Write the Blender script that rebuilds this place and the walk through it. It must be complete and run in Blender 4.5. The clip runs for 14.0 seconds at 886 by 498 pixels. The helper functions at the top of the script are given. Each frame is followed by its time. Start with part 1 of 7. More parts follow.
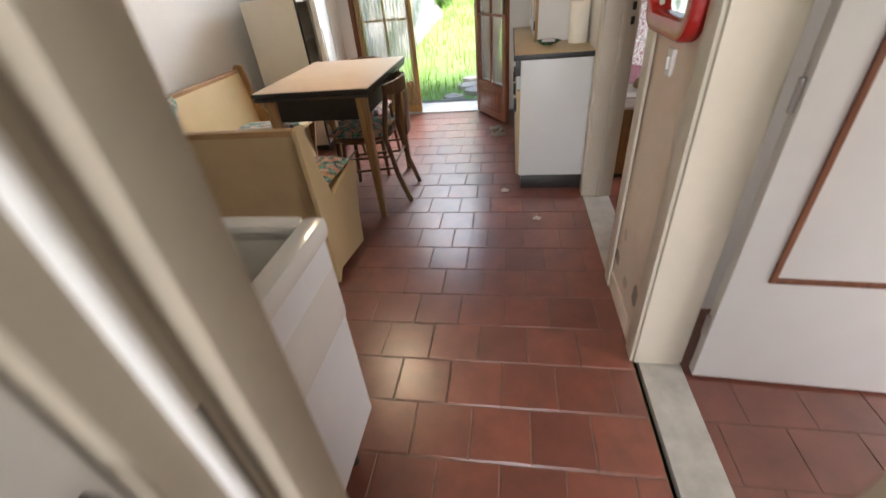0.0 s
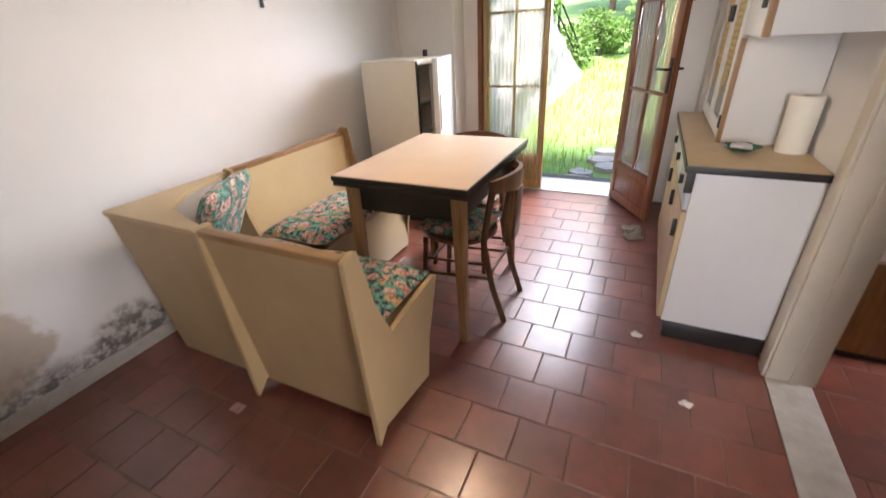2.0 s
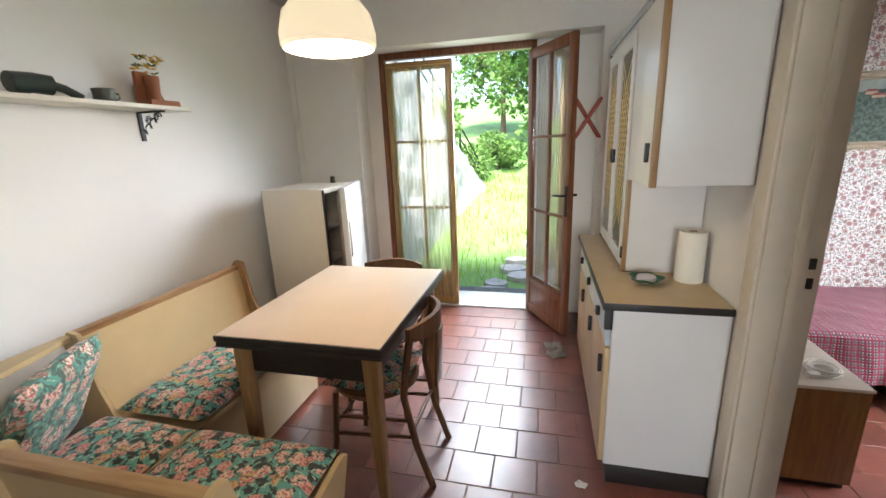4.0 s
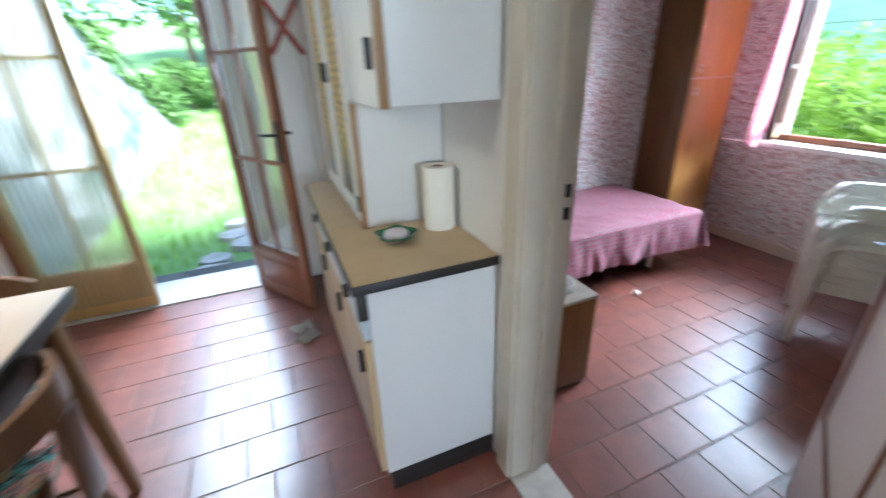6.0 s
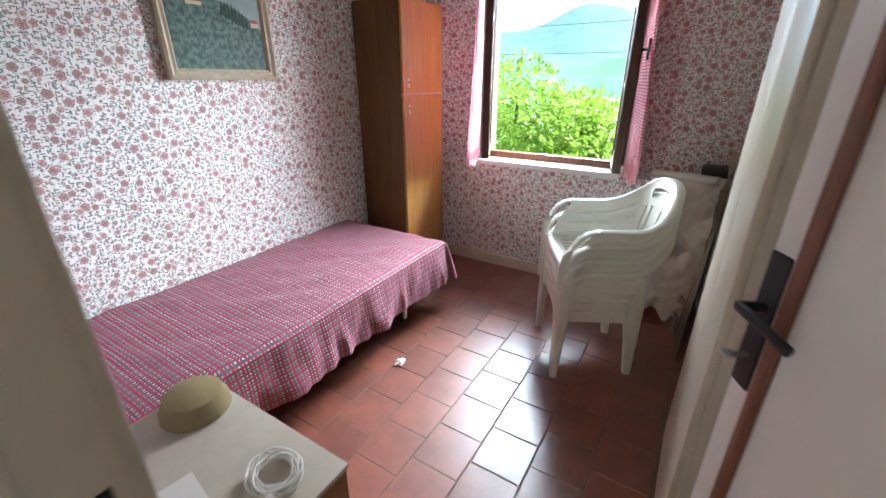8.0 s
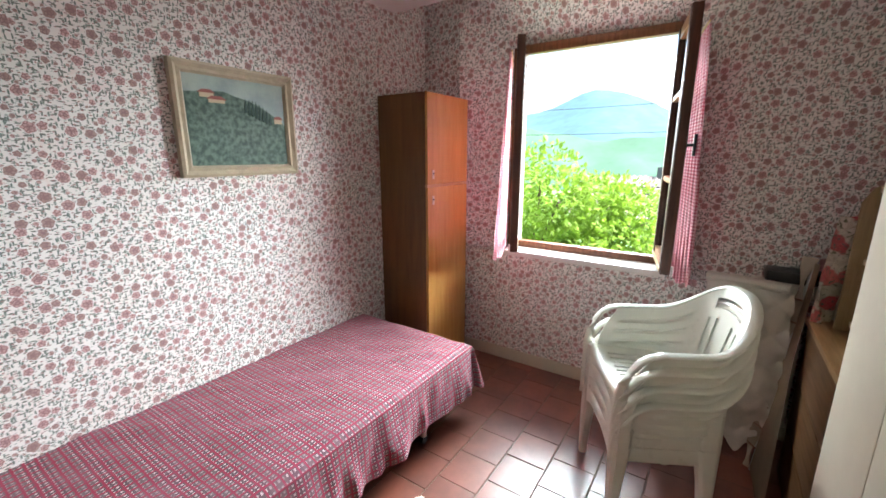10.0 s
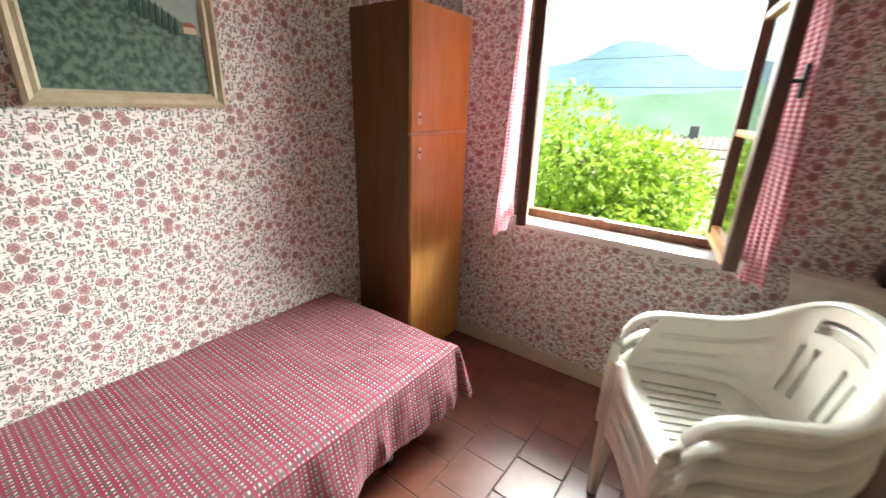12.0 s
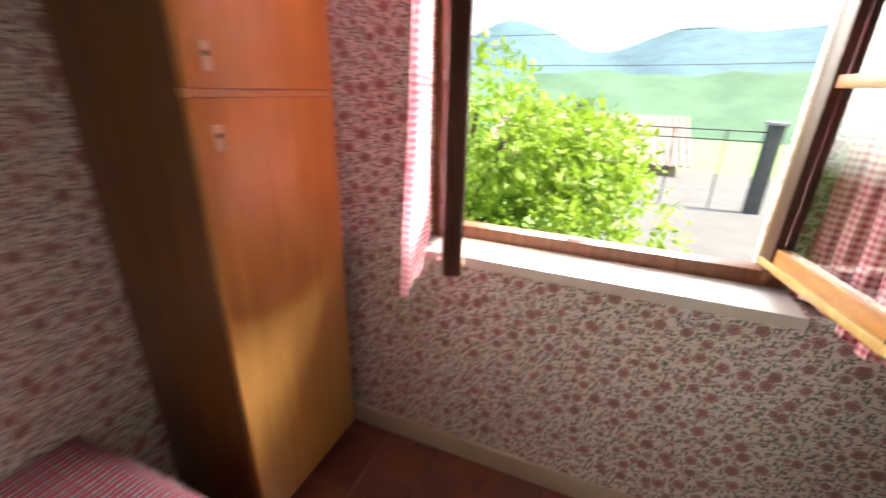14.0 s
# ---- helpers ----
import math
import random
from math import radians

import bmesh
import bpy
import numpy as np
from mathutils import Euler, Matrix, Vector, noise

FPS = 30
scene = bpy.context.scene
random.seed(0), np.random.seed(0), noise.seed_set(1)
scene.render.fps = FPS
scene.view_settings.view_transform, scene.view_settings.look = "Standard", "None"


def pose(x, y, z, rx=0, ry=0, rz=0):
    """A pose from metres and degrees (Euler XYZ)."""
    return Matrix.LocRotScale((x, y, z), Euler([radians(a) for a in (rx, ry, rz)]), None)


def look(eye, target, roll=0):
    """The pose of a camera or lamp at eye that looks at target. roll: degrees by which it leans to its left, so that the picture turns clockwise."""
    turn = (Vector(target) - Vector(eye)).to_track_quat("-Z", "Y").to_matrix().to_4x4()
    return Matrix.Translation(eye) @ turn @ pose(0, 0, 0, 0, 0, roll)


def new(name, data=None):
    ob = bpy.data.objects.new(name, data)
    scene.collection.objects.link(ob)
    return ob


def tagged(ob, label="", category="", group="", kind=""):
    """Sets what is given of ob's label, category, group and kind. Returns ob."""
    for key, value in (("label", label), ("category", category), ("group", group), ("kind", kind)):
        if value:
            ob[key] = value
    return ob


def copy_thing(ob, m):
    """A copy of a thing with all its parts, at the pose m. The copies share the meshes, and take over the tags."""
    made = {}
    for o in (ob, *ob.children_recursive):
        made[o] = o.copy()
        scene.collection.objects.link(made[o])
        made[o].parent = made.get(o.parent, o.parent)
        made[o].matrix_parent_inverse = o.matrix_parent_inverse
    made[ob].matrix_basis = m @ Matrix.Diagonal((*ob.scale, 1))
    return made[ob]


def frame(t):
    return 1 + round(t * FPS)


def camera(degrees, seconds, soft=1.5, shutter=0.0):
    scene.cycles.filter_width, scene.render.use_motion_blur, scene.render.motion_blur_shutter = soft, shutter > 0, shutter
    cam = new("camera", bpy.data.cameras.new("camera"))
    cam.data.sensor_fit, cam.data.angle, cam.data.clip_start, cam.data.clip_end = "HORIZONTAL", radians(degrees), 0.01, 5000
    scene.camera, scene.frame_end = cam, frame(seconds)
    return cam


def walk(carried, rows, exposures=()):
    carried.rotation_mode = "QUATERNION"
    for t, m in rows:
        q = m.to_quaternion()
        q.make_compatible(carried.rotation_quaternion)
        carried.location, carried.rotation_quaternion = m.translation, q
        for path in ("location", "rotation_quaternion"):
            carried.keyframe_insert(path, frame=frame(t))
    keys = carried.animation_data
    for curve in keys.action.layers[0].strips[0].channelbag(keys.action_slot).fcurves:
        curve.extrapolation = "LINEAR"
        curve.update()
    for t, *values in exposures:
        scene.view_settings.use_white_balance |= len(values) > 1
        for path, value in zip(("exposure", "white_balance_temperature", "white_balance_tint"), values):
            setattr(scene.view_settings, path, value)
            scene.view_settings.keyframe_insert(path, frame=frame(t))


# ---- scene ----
cam = camera(94.8, 14.0, shutter=0.5)
EXPO = 2.7
LOOK = [(0.0, -0.35, 6500, 13), (0.5, -0.15, 6800, 28), (2.0, -0.05, 6500, 19), (3.0, -0.1, 6300, 12), (5.5, -0.15, 5900, 7), (6.0, 0.05, 5200, 4), (6.5, 0.05, 6000, 8), (7.0, 0.05, 5800, 6), (9.5, 0.0, 5700, 3), (10.5, 0.0, 6800, 3), (12.0, -0.05, 7000, 4), (12.5, -0.1, 7100, 6), (13.0, -0.2, 7200, 5), (14.0, -0.25, 7300, 8)]
PATH = [
    (0, (0.101, 0.034, 1.312), (-0.219, 1.654, 0.183), -5.8),
    (0.3, (0.1, 0.169, 1.319), (-0.223, 1.816, 0.232), -5.6),
    (0.5, (0.087, 0.246, 1.338), (-0.275, 1.896, 0.267), -5.5),
    (0.8, (0.043, 0.339, 1.326), (-0.403, 1.978, 0.27), -5.3),
    (1, (0.02, 0.427, 1.336), (-0.48, 2.04, 0.265), -4.9),
    (1.5, (-0.031, 0.585, 1.355), (-0.695, 2.177, 0.342), -4.0),
    (2, (-0.061, 0.806, 1.373), (-0.857, 2.388, 0.444), -3.2),
    (2.5, (-0.141, 0.94, 1.413), (-0.84, 2.639, 0.623), -2.4),
    (3, (-0.156, 0.981, 1.484), (-0.732, 2.802, 0.891), -2.1),
    (3.2, (-0.139, 0.992, 1.504), (-0.679, 2.852, 1.006), -1.9),
    (5.3, (-0.111, 1.38, 1.448), (-0.256, 3.267, 0.802), -2.8),
    (5.5, (-0.083, 1.469, 1.428), (-0.04, 3.34, 0.721), -2.5),
    (6, (-0.013, 1.671, 1.4), (0.679, 3.361, 0.585), -2.1),
    (6.5, (0.098, 1.821, 1.394), (1.32, 3.143, 0.522), -1.9),
    (6.8, (0.191, 1.914, 1.369), (1.624, 3.032, 0.533), -1.5),
    (7, (0.343, 1.997, 1.371), (1.864, 3.011, 0.559), -0.8),
    (7.2, (0.43, 2.06, 1.362), (2.026, 2.985, 0.59), -0.4),
    (9.3, (0.897, 2.401, 1.375), (2.396, 3.509, 0.651), -0.2),
    (9.5, (0.879, 2.42, 1.39), (2.426, 3.526, 0.768), -0.3),
    (10, (0.881, 2.43, 1.447), (2.497, 3.518, 0.998), 0.0),
    (10.5, (0.878, 2.434, 1.438), (2.56, 3.445, 1.052), 0.4),
    (11, (0.922, 2.449, 1.427), (2.608, 3.414, 0.953), 0.7),
    (11.5, (1.155, 2.52, 1.396), (2.802, 3.504, 0.831), 1.2),
    (12, (1.424, 2.633, 1.388), (2.952, 3.741, 0.726), 1.8),
    (12.5, (1.513, 2.783, 1.368), (2.929, 3.979, 0.617), 1.6),
    (13, (1.649, 2.909, 1.332), (2.963, 4.158, 0.487), 1.6),
    (13.1, (1.720, 2.929, 1.331), (3.021, 4.183, 0.473), 1.9),
    (13.4, (1.920, 2.943, 1.321), (3.215, 4.202, 0.461), 2.4),
    (13.6, (2.033, 3.033, 1.283), (3.508, 4.130, 0.495), 2.2),
    (14, (2.299, 3.116, 1.285), (4.027, 3.807, 0.552), 1.7),
]
walk(cam, [(t, look(eye, target, roll)) for t, eye, target, roll in PATH], [(t, EXPO + e, k, tint) for t, e, k, tint in LOOK])

# ---- world and sun: bright hazy day ----
world = bpy.data.worlds.new("sky")
scene.world = world
world.use_nodes = True
wn = world.node_tree
sky = wn.nodes.new("ShaderNodeTexSky")
sky.sky_type = "NISHITA"
sky.sun_disc = False
sky.sun_elevation, sky.sun_rotation = radians(58), radians(170)
sky.air_density, sky.dust_density = 1.0, 3.0
wn.links.new(sky.outputs[0], wn.nodes["Background"].inputs[0])
wn.nodes["Background"].inputs[1].default_value = 0.15
sun = new("sun", bpy.data.lights.new("sun", "SUN"))
sun.data.energy, sun.data.angle, sun.data.color = 3.8, radians(14), (1.0, 0.95, 0.88)
sun.matrix_world = look((0, 0, 30), (-3.0, 18.5, 0))

def window_light(name, eye, target, w, h, watts, spread, color=(0.93, 0.97, 1.0)):
    """Sky light entering through one opening."""
    l = new(name, bpy.data.lights.new(name, "AREA"))
    l.data.shape, l.data.size, l.data.size_y = "RECTANGLE", w, h
    l.data.energy, l.data.color, l.data.spread = watts, color, radians(spread)
    l.matrix_world = look(eye, target)
    return l


# bedroom window: sky light on to the long wall and bed, the near wall, the floor, and up from the bright ground
window_light("window_sky_1", (3.64, 3.16, 1.46), (2.2, 4.2, 0.85), 0.55, 1.15, 5.7, 60)
window_light("window_sky_2", (3.64, 3.12, 1.48), (2.84, 2.17, 1.1), 0.8, 1.15, 1.6, 50)
window_light("window_sky_3", (3.62, 3.15, 1.45), (1.75, 3.2, 0.0), 0.85, 1.1, 3.0, 46)
window_light("window_ground", (3.62, 3.15, 1.40), (2.9, 3.25, 2.5), 0.85, 1.0, 0.6, 70, (1.0, 0.98, 0.9))

# garden door
window_light("door_sky_1", (-0.6, 4.72, 1.62), (-2.2, 2.0, 0.35), 0.6, 0.95, 2.9, 70)
window_light("door_sky_2", (-0.55, 4.72, 1.2), (-0.75, 3.9, 0.05), 0.6, 1.6, 2.4, 60)
window_light("door_ground", (-0.55, 4.72, 0.9), (-0.9, 3.9, 2.2), 0.6, 1.4, 0.5, 70, (1.0, 1.0, 0.92))
# hall and side room windows, behind the walker
window_light("hall_window_light", (0.1, -2.68, 1.55), (-0.4, 0.3, 0.7), 0.9, 1.2, 8.5, 130)
window_light("side_window_light", (3.48, -0.45, 1.55), (1.0, 0.4, 0.8), 1.4, 1.2, 9, 150, (1.0, 0.95, 0.88))

# bulb of the pendant over the kitchen table
bulb = new("pendant_bulb_light", bpy.data.lights.new("pendant_bulb_light", "POINT"))
bulb.data.energy, bulb.data.color, bulb.data.shadow_soft_size = 2.4, (1.0, 0.8, 0.58), 0.07
bulb.location = (-0.87, 2.5, 1.85)

# ---- materials ----
def mat(name, color=(0.8, 0.8, 0.8), rough=0.5, metal=0.0, bump=0.0, bscale=60.0, var=0.0, vscale=6.0, dark=None, spec=0.5, stretch=None, rnd=0.0, trans=0.0, sheen=0.0):
    m = bpy.data.materials.new(name)
    m.use_nodes = True
    nt = m.node_tree
    b = nt.nodes["Principled BSDF"]
    b.inputs["Roughness"].default_value = rough
    b.inputs["Metallic"].default_value = metal
    b.inputs["Specular IOR Level"].default_value = spec
    b.inputs["Sheen Weight"].default_value = sheen
    geo = nt.nodes.new("ShaderNodeNewGeometry")
    mp = nt.nodes.new("ShaderNodeMapping")
    nt.links.new(geo.outputs["Position"], mp.inputs[0])
    if stretch:
        mp.inputs["Scale"].default_value = stretch
    col = nt.nodes.new("ShaderNodeRGB")
    col.outputs[0].default_value = (*color, 1)
    out = col.outputs[0]
    if var > 0:
        n1 = nt.nodes.new("ShaderNodeTexNoise")
        n1.inputs["Scale"].default_value, n1.inputs["Detail"].default_value = vscale, 8
        n1.inputs["Roughness"].default_value = 0.65
        nt.links.new(mp.outputs[0], n1.inputs[0])
        r = nt.nodes.new("ShaderNodeValToRGB")
        r.color_ramp.elements[0].position, r.color_ramp.elements[1].position = 0.32, 0.68
        nt.links.new(n1.outputs[0], r.inputs[0])
        mx = nt.nodes.new("ShaderNodeMix")
        mx.data_type = "RGBA"
        d = dark or tuple(c * (1 - var) for c in color)
        mx.inputs[6].default_value = (*d, 1)
        nt.links.new(r.outputs[0], mx.inputs[0])
        nt.links.new(out, mx.inputs[7])
        out = mx.outputs[2]
        rr = nt.nodes.new("ShaderNodeMapRange")
        rr.inputs[3].default_value, rr.inputs[4].default_value = min(1, rough + 0.08), max(0.02, rough - 0.06)
        nt.links.new(n1.outputs[0], rr.inputs[0])
        nt.links.new(rr.outputs[0], b.inputs["Roughness"])
    if rnd > 0:
        oi = nt.nodes.new("ShaderNodeObjectInfo")
        hs = nt.nodes.new("ShaderNodeHueSaturation")
        mr = nt.nodes.new("ShaderNodeMapRange")
        mr.inputs[3].default_value, mr.inputs[4].default_value = 1 - rnd, 1 + rnd
        nt.links.new(oi.outputs["Random"], mr.inputs[0])
        nt.links.new(mr.outputs[0], hs.inputs["Value"])
        nt.links.new(out, hs.inputs["Color"])
        out = hs.outputs[0]
    nt.links.new(out, b.inputs["Base Color"])
    if bump > 0:
        n2 = nt.nodes.new("ShaderNodeTexNoise")
        n2.inputs["Scale"].default_value, n2.inputs["Detail"].default_value = bscale, 5
        nt.links.new(mp.outputs[0], n2.inputs[0])
        bp = nt.nodes.new("ShaderNodeBump")
        bp.inputs["Strength"].default_value, bp.inputs["Distance"].default_value = bump, 0.004
        nt.links.new(n2.outputs[0], bp.inputs["Height"])
        nt.links.new(bp.outputs[0], b.inputs["Normal"])
    if trans > 0:
        tr = nt.nodes.new("ShaderNodeBsdfTranslucent")
        nt.links.new(out, tr.inputs[0])
        ms = nt.nodes.new("ShaderNodeMixShader")
        ms.inputs[0].default_value = trans
        nt.links.new(b.outputs[0], ms.inputs[1])
        nt.links.new(tr.outputs[0], ms.inputs[2])
        nt.links.new(ms.outputs[0], nt.nodes["Material Output"].inputs[0])
    return m


def node_graph(m):
    nt = m.node_tree
    return nt, nt.nodes["Principled BSDF"]


def mixrgb(nt, fac, a, b):
    mx = nt.nodes.new("ShaderNodeMix")
    mx.data_type = "RGBA"
    for sock, v in ((0, fac), (6, a), (7, b)):
        if isinstance(v, tuple):
            mx.inputs[sock].default_value = (*v, 1)
        elif isinstance(v, (int, float)):
            mx.inputs[sock].default_value = v
        else:
            nt.links.new(v, mx.inputs[sock])
    return mx.outputs[2]


def mth(nt, op, a, b=None, c=None):
    n = nt.nodes.new("ShaderNodeMath")
    n.operation = op
    for k, v in enumerate((a, b, c)):
        if v is None:
            continue
        if isinstance(v, (int, float)):
            n.inputs[k].default_value = v
        else:
            nt.links.new(v, n.inputs[k])
    return n.outputs[0]


def ramp(nt, x, lo, hi):
    n = nt.nodes.new("ShaderNodeMapRange")
    n.interpolation_type = "SMOOTHSTEP"
    n.inputs[1].default_value, n.inputs[2].default_value = lo, hi
    nt.links.new(x, n.inputs[0])
    return n.outputs[0]


def uv_map(nt, sx=1.0, sy=1.0, ox=0.0, oy=0.0):
    u = nt.nodes.new("ShaderNodeUVMap")
    mp = nt.nodes.new("ShaderNodeMapping")
    mp.inputs["Scale"].default_value = (sx, sy, 1)
    mp.inputs["Location"].default_value = (ox, oy, 0)
    nt.links.new(u.outputs[0], mp.inputs[0])
    return mp.outputs[0]


def noise_tex(nt, vec, scale, detail=4, rough=0.5):
    n = nt.nodes.new("ShaderNodeTexNoise")
    n.inputs["Scale"].default_value, n.inputs["Detail"].default_value, n.inputs["Roughness"].default_value = scale, detail, rough
    nt.links.new(vec, n.inputs[0])
    return n


def voronoi(nt, vec, scale, rnd=1.0, feature="F1"):
    n = nt.nodes.new("ShaderNodeTexVoronoi")
    n.voronoi_dimensions, n.feature = "2D", feature
    n.inputs["Scale"].default_value, n.inputs["Randomness"].default_value = scale, rnd
    nt.links.new(vec, n.inputs["Vector"])
    return n


def wallpaper_material():
    """Off-white paper with lobed pink roses, small buds and short grey-green leaves."""
    m = mat("rose_wallpaper", (0.8, 0.77, 0.72), 0.62, bump=0.08, bscale=300)
    nt, b = node_graph(m)
    uv = uv_map(nt)
    wob = noise_tex(nt, uv, 60, 3)
    off = nt.nodes.new("ShaderNodeVectorMath")
    off.operation = "MULTIPLY_ADD"
    nt.links.new(wob.outputs["Color"], off.inputs[0])
    off.inputs[1].default_value = (0.008, 0.008, 0)
    nt.links.new(uv, off.inputs[2])
    base = mixrgb(nt, ramp(nt, noise_tex(nt, uv, 2.2, 4).outputs[0], 0.3, 0.7), (0.84, 0.81, 0.79), (0.81, 0.76, 0.735))
    base = mixrgb(nt, mth(nt, "MULTIPLY", ramp(nt, noise_tex(nt, uv, 26, 2).outputs[0], 0.55, 0.72), 0.45), base, (0.78, 0.6, 0.58))
    c = base
    # short pointed leaves in three directions
    for rot, st, sc, lo, col in ((0.7, (2.4, 0.8, 1), 36, 0.26, (0.17, 0.21, 0.185)), (-0.8, (0.8, 2.5, 1), 34, 0.24, (0.19, 0.2, 0.175)), (0.15, (1.0, 2.2, 1), 33, 0.17, (0.34, 0.2, 0.19)), (1.5, (0.9, 2.3, 1), 42, 0.16, (0.3, 0.36, 0.32))):
        lf = nt.nodes.new("ShaderNodeMapping")
        lf.inputs["Rotation"].default_value, lf.inputs["Scale"].default_value = (0, 0, rot), st
        nt.links.new(off.outputs[0], lf.inputs[0])
        v2 = voronoi(nt, lf.outputs[0], sc, 1.0)
        c = mixrgb(nt, ramp(nt, v2.outputs["Distance"], lo, lo - 0.07), c, col)
    # roses and buds: lobed outline, pale halo, folded petals, dark heart
    for sc, r0, r1, light, deep, halo in ((29, 0.04, 0.19, (0.56, 0.37, 0.355), (0.33, 0.19, 0.18), 0.04), (18, 0.17, 0.17, (0.62, 0.385, 0.375), (0.3, 0.165, 0.16), 0.06)):
        v = voronoi(nt, off.outputs[0], sc, 0.9)
        pick = nt.nodes.new("ShaderNodeSeparateColor")
        nt.links.new(v.outputs["Color"], pick.inputs[0])
        d = nt.nodes.new("ShaderNodeVectorMath")
        d.operation = "SUBTRACT"
        nt.links.new(off.outputs[0], d.inputs[0])
        nt.links.new(v.outputs["Position"], d.inputs[1])
        xy = nt.nodes.new("ShaderNodeSeparateXYZ")
        nt.links.new(d.outputs[0], xy.inputs[0])
        th = mth(nt, "ARCTAN2", xy.outputs[1], xy.outputs[0])
        lob = mth(nt, "SINE", mth(nt, "MULTIPLY_ADD", th, 5.0, mth(nt, "MULTIPLY", pick.outputs[1], 6.28)))
        size = mth(nt, "MULTIPLY_ADD", pick.outputs[0], r1, r0)
        size = mth(nt, "MULTIPLY", size, mth(nt, "MULTIPLY_ADD", lob, 0.08, 1.0))
        inside = mth(nt, "SUBTRACT", size, v.outputs["Distance"])
        c = mixrgb(nt, ramp(nt, inside, -halo, -halo * 0.4), c, base)
        fold = voronoi(nt, off.outputs[0], 100, 1.0, "DISTANCE_TO_EDGE")
        petal = mixrgb(nt, ramp(nt, fold.outputs["Distance"], 0.2, 0.07), light, deep)
        petal = mixrgb(nt, mth(nt, "MULTIPLY", ramp(nt, pick.outputs[2], 0.55, 0.7), 0.6), petal, (0.3, 0.2, 0.175))
        petal = mixrgb(nt, mth(nt, "MULTIPLY", ramp(nt, inside, 0.13, 0.2), 0.6), petal, deep)
        c = mixrgb(nt, ramp(nt, inside, -0.01, 0.02), c, petal)
    nt.links.new(c, b.inputs["Base Color"])
    return m


def bedspread_material():
    """Woven check of raspberry, grey and white."""
    m = mat("check_weave", (0.5, 0.1, 0.18), 0.9, bump=0.4, bscale=400, sheen=0.04, spec=0.25)
    nt, b = node_graph(m)
    uv = uv_map(nt)
    sep = nt.nodes.new("ShaderNodeSeparateXYZ")
    nt.links.new(uv, sep.inputs[0])
    P = 0.03
    def band(x, shift, width, pitch=P):
        f = mth(nt, "FRACT", mth(nt, "ADD", mth(nt, "DIVIDE", x, pitch), shift))
        return ramp(nt, mth(nt, "ABSOLUTE", mth(nt, "SUBTRACT", f, 0.5)), width + 0.07, width)
    u, v = sep.outputs[0], sep.outputs[1]
    red = mth(nt, "MAXIMUM", band(u, 0.0, 0.085), band(v, 0.0, 0.085))
    chk = mth(nt, "MULTIPLY", band(u, 0.25, 0.2, P / 2), band(v, 0.25, 0.2, P / 2))
    wide = mth(nt, "MULTIPLY", band(u, 0.0, 0.22, P * 4), 0.55)
    c = mixrgb(nt, chk, (0.13, 0.085, 0.1), (0.66, 0.54, 0.55))
    c = mixrgb(nt, wide, c, (0.2, 0.15, 0.16))
    c = mixrgb(nt, red, c, (0.33, 0.035, 0.075))
    c = mixrgb(nt, mth(nt, "MULTIPLY", ramp(nt, noise_tex(nt, uv, 5).outputs[0], 0.35, 0.7), 0.25), c, (0.3, 0.12, 0.17))
    nt.links.new(c, b.inputs["Base Color"])
    return m


def gingham_material():
    m = mat("pink_gingham", (0.7, 0.3, 0.35), 0.85, trans=0.2)
    nt, b = node_graph(m)
    uv = uv_map(nt)
    sep = nt.nodes.new("ShaderNodeSeparateXYZ")
    nt.links.new(uv, sep.inputs[0])
    g = [ramp(nt, mth(nt, "FRACT", mth(nt, "DIVIDE", sep.outputs[k], 0.016)), 0.45, 0.55) for k in (0, 1)]
    s = mth(nt, "MULTIPLY", mth(nt, "ADD", g[0], g[1]), 0.5)
    c = mixrgb(nt, s, (0.72, 0.45, 0.48), (0.42, 0.05, 0.1))
    nt.links.new(c, b.inputs["Base Color"])
    for n in nt.nodes:
        if n.type == "BSDF_TRANSLUCENT":
            nt.links.new(c, n.inputs[0])
    return m


